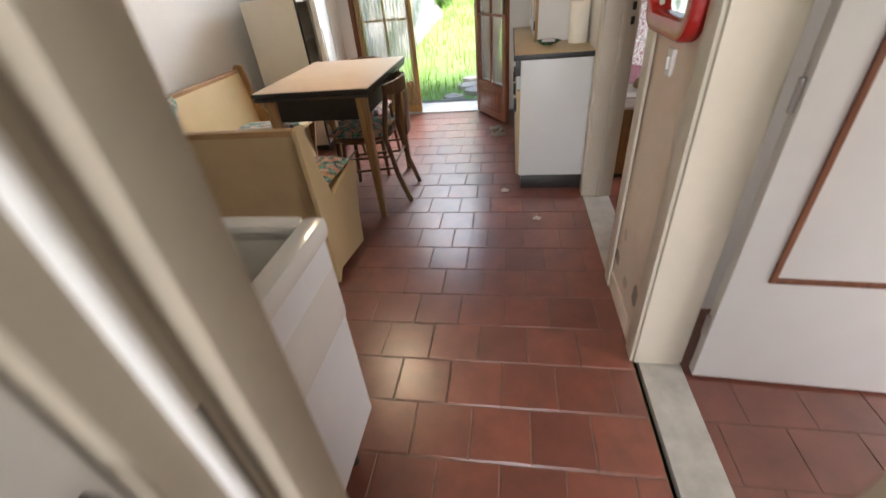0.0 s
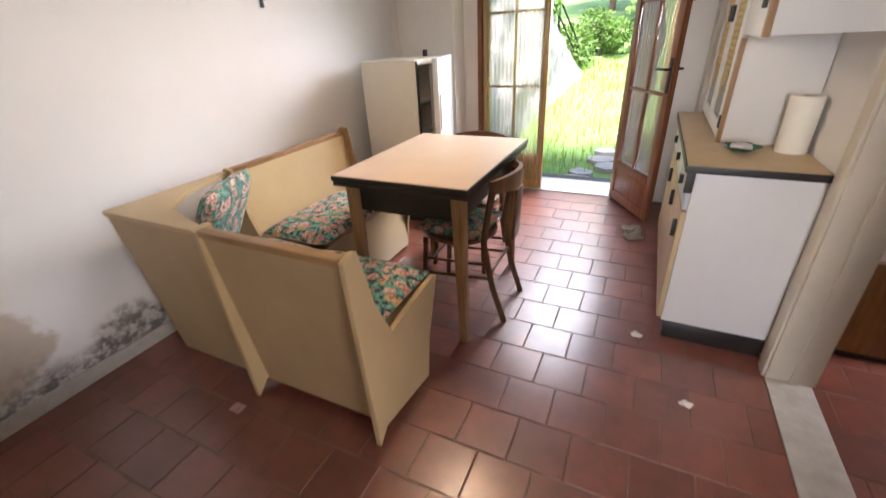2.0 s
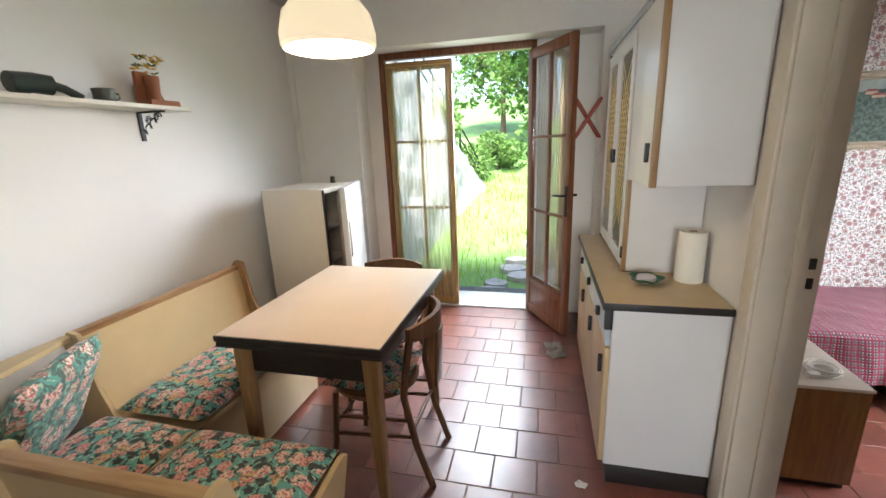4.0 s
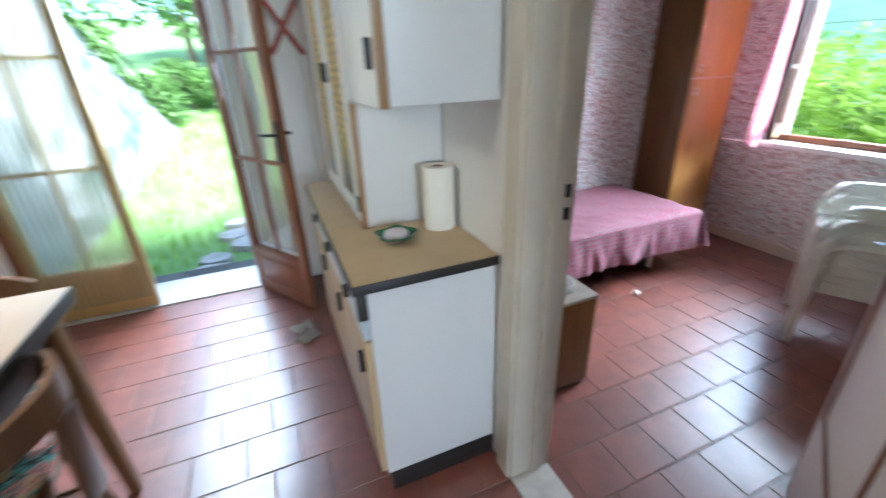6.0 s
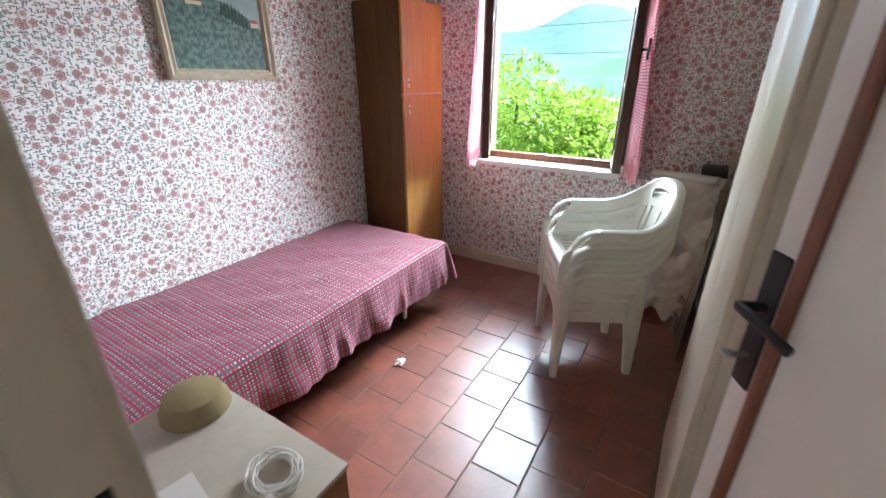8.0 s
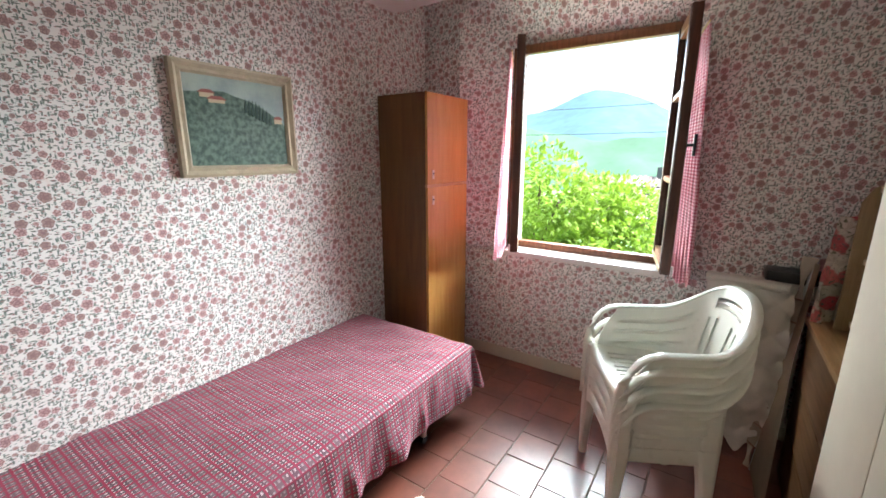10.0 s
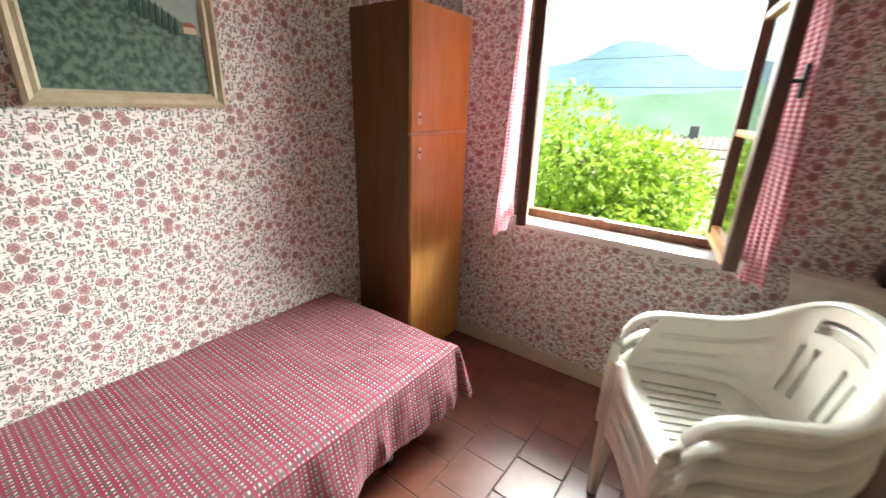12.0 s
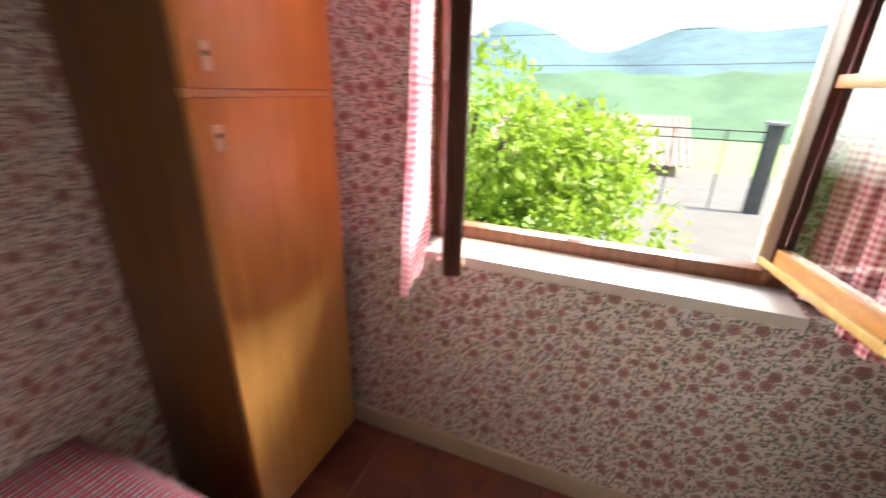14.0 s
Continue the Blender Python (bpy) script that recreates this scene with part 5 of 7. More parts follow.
part("bulb", lathe(B(), [(0.0, 0.0), (0.022, 0.01), (0.03, 0.035), (0.02, 0.07), (0.014, 0.1), (0.0, 0.1)], (-0.87, 2.5, 1.9), 16), glow_material("bulb_glow", (1.0, 0.78, 0.5), 12.0), pl, "lit bulb")

# ---- red folding peg rack, mirror, switch ----
pg = thing("peg_rack", (0.19, YD - 0.02, 1.62), "red painted crossed wooden peg rack on the wall", "peg rack")
for p0, p1 in (((0.10, 1.5), (0.265, 1.76)), ((0.265, 1.5), (0.10, 1.76))):
    dx = 0.012 if p0[0] < 0.2 else 0.0
    part("slat", sweep(B(), [(p0[0], YD - 0.012 - dx, p0[1]), (p1[0], YD - 0.012 - dx, p1[1])], 0.018, 0.03, 8), REDWOOD, pg)
for x in (0.10, 0.265):
    for z in (1.5, 1.76):
        part("peg", cyl(B(), (x, YD, z), (x, YD - 0.05, z), 0.01, 0.012, 10), REDWOOD, pg)

mr = thing("wall_mirror", (XK - 0.02, 1.48, 1.1), "mirror in a thick rounded red plastic frame", "mirror")
Y0, Y1, Z0, Z1 = 1.27, 1.69, 1.09, 1.62
def rrect(r, inset, x, n=6):
    pts = []
    for cy, cz, a0 in ((Y1 - r, Z1 - r, 0), (Y0 + r, Z1 - r, 90), (Y0 + r, Z0 + r, 180), (Y1 - r, Z0 + r, 270)):
        for k in range(n + 1):
            a = radians(a0 + 90 * k / n)
            pts.append((x, cy + (r - inset) * math.cos(a), cz + (r - inset) * math.sin(a)))
    return pts
bm = B()
loops = [[bm.verts.new(p) for p in rrect(0.09, i, x)] for i, x in ((0.0, XK), (0.0, XK - 0.03), (0.008, XK - 0.042), (0.03, XK - 0.045), (0.052, XK - 0.04), (0.058, XK - 0.03), (0.058, XK - 0.008))]
for a, b2 in zip(loops, loops[1:]):
    for k in range(len(a)):
        bm.faces.new((a[k], a[(k + 1) % len(a)], b2[(k + 1) % len(a)], b2[k]))
part("frame", bm, RED, mr)
bm = B()
bm.faces.new([bm.verts.new(p) for p in rrect(0.09, 0.057, XK - 0.01)])
part("glass", bm, MIRROR, mr, "silvered mirror glass")
sw = thing("light_switch", (XK - 0.01, 1.45, 1.02), "small white light switch with a screw-fixed plate", "switch")
part("plate", box(B(), XK - 0.012, XK, 1.43, 1.475, 0.985, 1.06, 0.003), WHITELAM, sw)
part("rocker", box(B(), XK - 0.02, XK - 0.0125, 1.442, 1.463, 1.005, 1.04, 0.003), CERAMIC, sw)

# ---- laundry sink ----
sk = thing("laundry_sink", (-0.75, 0.56, 0), "white ceramic double laundry sink on a white cabinet", "sink")
SX0, SX1, SY0, SY1 = -1.28, -0.335, 0.315, 0.805
rim = 0.86
for x0, x1, y0, y1 in ((SX0, SX0 + 0.04, SY0, SY1), (SX1 - 0.04, SX1 - 0.0005, SY0, SY1), (SX0 + 0.0405, SX1 - 0.0405, SY0, SY0 + 0.04), (SX0 + 0.0405, SX1 - 0.0405, SY1 - 0.04, SY1)):
    part("basin_wall", box(B(), x0, x1, y0, y1, rim - 0.3, rim, 0.006), CERAMIC, sk)
part("rim", box(B(), SX1 - 0.045, SX1 + 0.012, SY0, SY1 + 0.012, rim - 0.055, rim + 0.002, 0.02), CERAMIC, sk)
part("rim", box(B(), SX0, SX1 - 0.0455, SY1 - 0.04, SY1 + 0.012, rim - 0.055, rim + 0.002, 0.016), CERAMIC, sk)
bm = B()
prism(bm, [(-0.86, rim - 0.29), (-0.78, rim - 0.29), (-0.81, rim - 0.035), (-0.83, rim - 0.035)], "y", SY0 + 0.041, SY1 - 0.041, 0.006)
part("divider", bm, CERAMIC, sk)
bm = prism(B(), [(SX0 + 0.04, rim - 0.3), (SX1 - 0.04, rim - 0.3), (SX1 - 0.04, rim - 0.285), (SX0 + 0.04, rim - 0.285)], "y", SY0 + 0.04, SY1 - 0.04)
part("basin_floor", bm, CERAMIC, sk)
for x in (-1.04, -0.58):
    part("drain", lathe(B(), [(0.0, 0.0), (0.03, 0.0), (0.034, 0.003), (0.0, 0.004)], (x, 0.56, rim - 0.285), 18), STEEL, sk)
part("overflow", cyl(B(), (-0.815, 0.5, rim - 0.08), (-0.80, 0.5, rim - 0.08), 0.008), BLACK, sk)
bm = B()
vs = []
for z, k in ((rim - 0.055, 0.0), (0.15, 0.004)):
    vs.append([bm.verts.new(p) for p in ((SX0 + 0.01, SY0 + 0.005, z), (SX1 - k, SY0 + 0.005, z), (SX1 - k, SY1 - 0.01 - k * 1.6, z), (SX0 + 0.01, SY1 - 0.01 - k * 1.6, z))])
for k in range(4):
    bm.faces.new((vs[0][k], vs[1][k], vs[1][(k + 1) % 4], vs[0][(k + 1) % 4]))
bm.faces.new(vs[1])
part("apron", bm, mat("white_cabinet_front", (0.74, 0.73, 0.73), 0.3, var=0.04), sk)
part("plinth", box(B(), SX0 + 0.05, SX1 - 0.09, SY0 + 0.05, SY1 - 0.17, 0.0, 0.149, 0.004), WHITELAM, sk)
part("foot", cyl(B(), (SX1 - 0.06, SY1 - 0.12, 0), (SX1 - 0.06, SY1 - 0.12, 0.149), 0.016), BLACK, sk)
bm = pillow(B(), -0.775, -0.645, 0.48, 0.6, rim - 0.284, 0.055, 14, lump=0.02)
solid("sponge", bm, mat("yellow_sponge", (0.5, 0.38, 0.1), 0.95, bump=0.5, bscale=90), "yellow sponge in the laundry sink", "sponge")
bm = pillow(B(), -0.64, -0.53, 0.5, 0.6, rim - 0.284, 0.045, 14, lump=0.02)
solid("scouring_cloth", bm, mat("green_cloth", (0.05, 0.22, 0.16), 0.95, bump=0.5, bscale=90), "green scouring cloth in the laundry sink", "cloth")

# litter on the kitchen floor
def crumple(name, c, r, material, label, cat, seed):
    bm = B()
    bmesh.ops.create_icosphere(bm, subdivisions=3, radius=1)
    for v in bm.verts:
        k = 1 + 0.9 * noise.noise(v.co * 1.6 + Vector((seed, 0, 0))) + 0.3 * noise.noise(v.co * 4 + Vector((seed, 5, 0)))
        v.co = Vector((v.co.x * r[0] * k, v.co.y * r[1] * k, max(0.0, v.co.z * r[2] * k + r[2] * 0.6)))
        v.co += Vector(c)
    return solid(name, bm, material, label, cat)


crumple("floor_rag", (-0.02, 3.80, 0.003), (0.075, 0.06, 0.045), RAG, "crumpled grey rag on the floor by the sideboard", "rag", 3)
crumple("paper_scrap", (0.27, 2.25, 0.003), (0.02, 0.014, 0.008), PAPERBIT, "scrap of white paper on the floor", "litter", 5)
crumple("paper_scrap", (0.07, 2.63, 0.003), (0.022, 0.016, 0.012), PAPERBIT, "scrap of white paper on the floor", "litter", 9)
bm = sheet(B(), 6, 6, lambda u, v: (-1.47 + 0.06 * u, 1.49 + 0.045 * v, 0.004 + 0.004 * math.sin(u * 5 + v * 3) ** 2))
solid("sweet_wrapper", bm, PINKBIT, "small red and white sweet wrapper on the floor", "litter")

# ---- bedroom: bed ----
bed = thing("single_bed", (1.7, 3.88, 0), "low single bed under a raspberry checked bedspread", "bed")
BX0, BX1, BY0, BY1, BH = 0.80, 2.69, 3.475, 4.265, 0.435
part("frame", box(B(), BX0 + 0.03, BX1 - 0.03, BY0 + 0.06, BY1, 0.16, 0.22, 0.005), IRON, bed, "dark metal bed frame")
for x in (BX0 + 0.15, 2.34):
    for y in (BY0 + 0.06, BY1 - 0.1):
        lg = part("leg", cyl(B(), (x, y, 0.04), (x, y, 0.16), 0.018, seg=12), STEEL, bed)
        part("castor", cyl(B(), (x, y - 0.012, 0.022), (x, y + 0.012, 0.022), 0.022, seg=14), BLACK, bed)
part("mattress", box(B(), BX0 + 0.01, BX1 - 0.012, BY0 + 0.012, BY1, 0.22, BH - 0.008, 0.03), LINEN, bed, "white mattress")


bm = B()
NU, NV, DROP = 110, 60, 0.25
LX, LY = BX1 - BX0, BY1 - BY0
grid = []
for i in range(NU + 1):
    row = []
    for j in range(NV + 1):
        u = BX0 + (LX + DROP) * i / NU          # along the bed, past the foot
        v = BY1 - (LY + DROP) * j / NV          # across, past the open side
        ex, ey = max(0.0, u - BX1), max(0.0, BY0 - v)
        x, y = min(u, BX1), max(v, BY0)
        d = max(ex, ey)
        fold = 0.0
        z = BH + 0.008 * noise.noise((x * 3, y * 3, 0)) + 0.007 * noise.noise(((x + y) * 9, (x - y) * 2.5, 2)) + 0.003 * noise.noise(((x - 0.6 * y) * 22, (x + y) * 5, 6))
        r = 0.03
        edge = min(BX1 - x, y - BY0)
        if d == 0 and edge < r:
            z -= (r - edge) ** 2 / (2 * r) * 0.9
        if d > 0:
            z = BH - 0.014 - d * 0.96
            along = x if ey >= ex else y
            w = (math.sin(along * 13 + 1.5 * noise.noise((along * 3, 0, 4))) * 0.5 + 0.5) * 0.035 + 0.022 * noise.noise((along * 20, d * 6, 1))
            fold = 0.012 + d * 0.10 + w * min(1, d / 0.2)
            if ex > 0 and ey > 0:
                fold = 0.02 + d * 0.28
        if ey > 0 and ex == 0:
            y = BY0 - fold
        elif ex > 0 and ey == 0:
            x = BX1 + fold
        elif ex > 0 and ey > 0:
            a = math.atan2(ey, ex)
            x, y = BX1 + fold * math.cos(a), BY0 - fold * math.sin(a)
        row.append((bm.verts.new((x, y, max(z, 0.12))), u, v))
    grid.append(row)
for i in range(NU):
    for j in range(NV):
        bm.faces.new((grid[i][j][0], grid[i + 1][j][0], grid[i + 1][j + 1][0], grid[i][j + 1][0]))
uvs = [(g[1], g[2]) for row in grid for g in row]
bs = part("bedspread", bm, SPREAD, bed, "raspberry, grey and white checked woven bedspread")
lay = bs.data.uv_layers[0].data
for lp in bs.data.loops:
    lay[lp.index].uv = uvs[lp.vertex_index]

# nightstand by the door, with a coiled cable
ns = thing("nightstand", (0.95, 2.98, 0), "brown wooden nightstand with pale top behind the door", "nightstand")
part("body", box(B(), 0.765, 1.165, 2.815, 3.40, 0.03, 0.475, 0.004), wood("walnut_side", (0.26, 0.12, 0.035), (0.17, 0.07, 0.02), 0.35), ns)
part("top", box(B(), 0.76, 1.17, 2.81, 3.405, 0.475, 0.49, 0.003), mat("pale_top", (0.52, 0.44, 0.35), 0.4, var=0.2), ns, "pale laminate top")
part("plinth", box(B(), 0.78, 1.15, 2.83, 3.38, 0.0, 0.03), BLACK, ns)
part("drawer", box(B(), 0.79, 1.145, 3.40, 3.412, 0.3, 0.45, 0.003), OAKX, ns)
bm = B()
pts = []
for k in range(150):
    a = k * 0.3
    r = 0.05 + 0.012 * math.sin(k * 0.37)
    pts.append((1.05 + r * math.cos(a), 2.93 + r * 1.1 * math.sin(a), 0.494 + 0.0002 * k + 0.004 * math.sin(k)))
sweep(bm, pts, 0.006, seg=6)
box(bm, 0.97, 1.01, 2.86, 2.89, 0.491, 0.515, 0.004)
solid("coiled_cable", bm, WHITEMETAL, "coiled white cable with plug on the nightstand", "cable")
bm = prism(B(), [(0.80, 2.99), (0.93, 2.98), (0.95, 3.1), (0.82, 3.12)], "z", 0.491, 0.505)
solid("paper_pile", bm, PAPERBIT, "small pile of papers on the nightstand", "paper")

bm = lathe(B(), [(0.0, 0.075), (0.04, 0.072), (0.075, 0.055), (0.09, 0.02), (0.092, 0.0), (0.0, 0.0)], (1.075, 3.31, 0.491), 26)
solid("cloth_cap", bm, mat("khaki_cotton", (0.3, 0.23, 0.11), 0.9, bump=0.3, bscale=150, var=0.15), "khaki cotton cap lying on the nightstand", "cap")
crumple("paper_scrap", (2.02, 3.325, 0.003), (0.028, 0.02, 0.012), PAPERBIT, "scrap of pinkish paper on the bedroom floor", "litter", 13)

# painting
pc = thing("framed_painting", (1.98, YB - 0.02, 1.36), "landscape painting of a hillside village in a cream frame", "painting")
PX0, PX1, PZ0, PZ1 = 1.69, 2.245, 1.355, 1.82
bm = B()
fw = 0.048
def moulding_bar(a, b2, c, d):
    """One mitred frame side with a stepped profile, from outer corners a-b to inner corners c-d."""
    prof = [(0.0, 0.0), (0.0, 0.028), (0.25, 0.034), (0.55, 0.022), (0.8, 0.026), (1.0, 0.014), (1.0, 0.0)]
    l1, l2 = [], []
    for k, h in prof:
        l1.append(bm.verts.new((a[0] + (c[0] - a[0]) * k, YB - h, a[1] + (c[1] - a[1]) * k)))
        l2.append(bm.verts.new((b2[0] + (d[0] - b2[0]) * k, YB - h, b2[1] + (d[1] - b2[1]) * k)))
    for k in range(len(prof) - 1):
        bm.faces.new((l1[k], l2[k], l2[k + 1], l1[k + 1]))
o4 = [(PX0, PZ0), (PX1, PZ0), (PX1, PZ1), (PX0, PZ1)]
i4 = [(PX0 + fw, PZ0 + fw), (PX1 - fw, PZ0 + fw), (PX1 - fw, PZ1 - fw), (PX0 + fw, PZ1 - fw)]
for k in range(4):
    moulding_bar(o4[k], o4[(k + 1) % 4], i4[k], i4[(k + 1) % 4])
part("frame", bm, mat("cream_gilt_frame", (0.52, 0.44, 0.31), 0.45, var=0.2, vscale=30), pc)


def canvas_material():
    """Pale sky over a dark green rounded hill."""
    m = mat("painted_canvas", (0.2, 0.25, 0.2), 0.6, bump=0.15, bscale=120)
    nt, b = node_graph(m)
    geo = nt.nodes.new("ShaderNodeNewGeometry")
    sep = nt.nodes.new("ShaderNodeSeparateXYZ")
    nt.links.new(geo.outputs["Position"], sep.inputs[0])
    n = noise_tex(nt, geo.outputs["Position"], 9, 5)
    n2 = noise_tex(nt, geo.outputs["Position"], 45, 4)
    skyc = mixrgb(nt, ramp(nt, n.outputs[0], 0.35, 0.65), (0.34, 0.4, 0.36), (0.24, 0.3, 0.29))
    dx = mth(nt, "SUBTRACT", sep.outputs[0], 1.86)
    hill = mth(nt, "SUBTRACT", 1.70, mth(nt, "MULTIPLY", mth(nt, "MULTIPLY", dx, dx), 1.1))
    hill = mth(nt, "ADD", hill, mth(nt, "MULTIPLY", n.outputs[0], 0.03))
    f = ramp(nt, mth(nt, "SUBTRACT", hill, sep.outputs[2]), 0.0, 0.006)
    green = mixrgb(nt, ramp(nt, n2.outputs[0], 0.35, 0.65), (0.02, 0.05, 0.035), (0.1, 0.16, 0.12))
    nt.links.new(mixrgb(nt, f, skyc, green), b.inputs["Base Color"])
    return m


cv = part("canvas", box(B(), PX0 + fw - 0.004, PX1 - fw + 0.004, YB - 0.012, YB - 0.004, PZ0 + fw - 0.004, PZ1 - fw + 0.004), canvas_material(), pc, "painted hill under a pale sky")
yy = YB - 0.0135
PWALL, PROOF, PCYP = mat("painted_wall", (0.5, 0.38, 0.25), 0.7), mat("painted_red", (0.25, 0.08, 0.06), 0.7), mat("painted_cypress_green", (0.02, 0.05, 0.04), 0.7)
for x, w, z, h in ((1.83, 0.06, 1.685, 0.018), (1.87, 0.07, 1.665, 0.014), (2.16, 0.04, 1.595, 0.02)):
    part("painted_house", box(B(), x - w / 2, x + w / 2, yy, yy + 0.0015, z, z + h), PWALL, pc)
    w *= 1.25
    z += h
    part("painted_roof", prism(B(), [(x - w / 2, z), (x + w / 2, z), (x + w * 0.25, z + 0.014), (x - w * 0.25, z + 0.014)], "y", yy - 0.001, yy + 0.001), PROOF, pc)
for k in range(8):
    x, z, h = 2.0 + k * 0.017, 1.635 - k * 0.007, 0.075 - 0.005 * abs(k - 3)
    part("painted_cypress", prism(B(), [(x - 0.007, z), (x + 0.007, z), (x + 0.006, z + h * 0.5), (x, z + h), (x - 0.006, z + h * 0.5)], "y", yy - 0.001, yy + 0.001), PCYP, pc)

# wardrobe
wd = thing("wardrobe", (3.12, 4.08, 0), "narrow orange-brown veneered wardrobe with two locked doors", "wardrobe")
WX0, WX1, WY, WH = 2.878, 3.34, 3.885, 1.805
# same veneer as the doors, its shade painted in as a darker tone
part("body", box(B(), WX0, WX1, WY + 0.02, YB - 0.014, 0.05, WH, 0.002), wood("shaded_orange_veneer", (0.16, 0.075, 0.022), (0.1, 0.044, 0.013), 0.3, "z", 0.6), wd)
part("plinth", box(B(), WX0 + 0.01, WX1 - 0.01, WY + 0.04, YB - 0.014, 0, 0.05), DARKWOOD, wd)
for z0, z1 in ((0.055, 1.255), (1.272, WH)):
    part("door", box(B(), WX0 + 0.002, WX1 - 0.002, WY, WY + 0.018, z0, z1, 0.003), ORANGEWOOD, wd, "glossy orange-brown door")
part("divider_strip", box(B(), WX0, WX1, WY + 0.003, WY + 0.02, 1.2555, 1.2715, 0.001), mat("light_strip", (0.5, 0.27, 0.1), 0.35), wd)
LOCKBRASS = mat("pale_worn_brass", (0.62, 0.52, 0.3), 0.5, metal=0.4, var=0.2, vscale=40)
for z in (1.18, 1.337):
    part("lock_plate", box(B(), 2.925, 2.945, WY - 0.003, WY, z - 0.032, z + 0.022, 0.001), LOCKBRASS, wd, "pale brass lock plate")
    part("keyhole", cyl(B(), (2.935, WY - 0.0055, z), (2.935, WY - 0.003, z), 0.006, seg=10), BLACK, wd)

# radiator
rd = thing("radiator", (XW - 0.06, 2.05, 0), "cream cast-iron column radiator under the window wall", "radiator")
for k in range(8):
    y = 1.80 + k * 0.06
    bm = B()
    for x in (XW - 0.125, XW - 0.075):
        sweep(bm, [(x, y, 0.12), (x, y, 0.4), (x, y, 0.82)], 0.032, 0.045, 8)
    box(bm, XW - 0.145, XW - 0.055, y - 0.027, y + 0.027, 0.8, 0.87, 0.012)
    box(bm, XW - 0.145, XW - 0.055, y - 0.027, y + 0.027, 0.09, 0.15, 0.012)
    part("column", bm, WHITEMETAL, rd)
for y in (1.86, 2.16):
    part("foot", box(B(), XW - 0.13, XW - 0.07, y - 0.012, y + 0.012, 0, 0.09, 0.004), WHITEMETAL, rd)
bm = box(B(), XW - 0.16, XW - 0.03, 1.93, 2.2, 0.872, 0.925, 0.012)
solid("black_case", bm, BLACK, "flat black case lying on the radiator", "case")

# ---- stacked resin armchairs ----
def resin_chair(base, rz, label):
    """One-piece moulded garden armchair with solid ribbed sides; front towards local +y."""
    c = thing("garden_chair", base, label, "chair", "stack of white garden chairs", rz)
    SH = 0.4
    bm = B()
    nx, ny = 34, 36
    def seat_pt(i, j):
        u, t = i / nx, j / ny
        x = (2 * u - 1) * (0.17 + 0.028 * min(1.0, t * 1.2))
        if t < 0.8:
            y = -0.2 + 0.375 * t / 0.8
            z = SH - 0.018 * (1 - (2 * u - 1) ** 2) - 0.02 * (1 - t / 0.8)
        else:
            a = (t - 0.8) / 0.2
            y = 0.175 + 0.024 * math.sin(min(1.0, a * 2) * math.pi / 2)
            drop = 0.024 * (1 - math.cos(min(1.0, a * 2) * math.pi / 2)) + max(0.0, a - 0.5) * 2 * (0.03 + 0.05 * abs(2 * u - 1) ** 3)
            z = SH - 0.018 * (1 - (2 * u - 1) ** 2) * (1 - a) - drop
        return (x, y, z)
    gs = [[bm.verts.new(seat_pt(i, j)) for j in range(ny + 1)] for i in range(nx + 1)]
    for i in range(nx):
        for j in range(ny):
            if 4 <= i <= 29 and (i - 4) % 3 == 0 and 9 <= j <= 25:
                continue
            bm.faces.new((gs[i][j], gs[i + 1][j], gs[i + 1][j + 1], gs[i][j + 1]))
    o = part("seat", bm, PLASTIC, c, "slotted moulded seat", local=True)
    o.modifiers.new("thick", "SOLIDIFY").thickness = 0.005
    us = 0.2
    def rim_z(f):
        return 0.572 + 0.165 * max(0.0, f) ** 2.2
    def shell(u, v):
        """Side, back and other side as one band; v from seat to rim."""
        hw, yb = 0.195 + 0.037 * v, -0.205 - 0.085 * v
        y0 = -0.06
        if u < us or u > 1 - us:
            k = u / us if u < us else (1 - u) / us
            s = 1 if u < us else -1
            yf = 0.17 - 0.1 * v * v
            return (s * hw, yf - (yf - y0) * k, 0.36 + (0.572 - 0.36) * v)
        a = (u - us) / (1 - 2 * us) * math.pi
        f = max(0.0, math.sin(a))
        return (hw * math.copysign(abs(math.cos(a)) ** 0.8, math.cos(a)), y0 + (yb - y0) * f ** 0.85, 0.36 + (rim_z(f) - 0.36) * v)
    bm = B()
    nu, nv = 84, 26
    g = [[bm.verts.new(shell(i / nu, j / nv)) for j in range(nv + 1)] for i in range(nu + 1)]
    for i in range(nu + 1):
        u = i / nu
        e = min(u, 1 - u)
        k = max(0.0, min(1.0, (e - 0.03) / 0.05)) * max(0.0, min(1.0, (0.38 - e) / 0.06))
        for j in range(nv + 1):
            p = g[i][j].co
            w = max(0.0, math.sin((j - 5) / 18 * 3 * 2 * math.pi)) if 5 <= j <= 23 else 0.0
            n = Vector((p.x, p.y * 0.6, 0)).normalized()
            g[i][j].co = p + n * 0.013 * w * k
    for i in range(nu):
        for j in range(nv):
            if 37 <= i <= 46 and j in (20, 21, 22):
                continue
            if i in (36, 39, 44, 47) and 6 <= j <= 16:
                continue
            bm.faces.new((g[i][j], g[i + 1][j], g[i + 1][j + 1], g[i][j + 1]))
    o = part("back_shell", bm, PLASTIC, c, "ribbed sides and slotted back with a hand hole", local=True)
    o.modifiers.new("thick", "SOLIDIFY").thickness = 0.005
    pts = [Vector(shell(k / 60, 1.0)) for k in range(61)]
    pts = [p + Vector((p.x, p.y * 0.5, 0)).normalized() * 0.012 for p in pts]
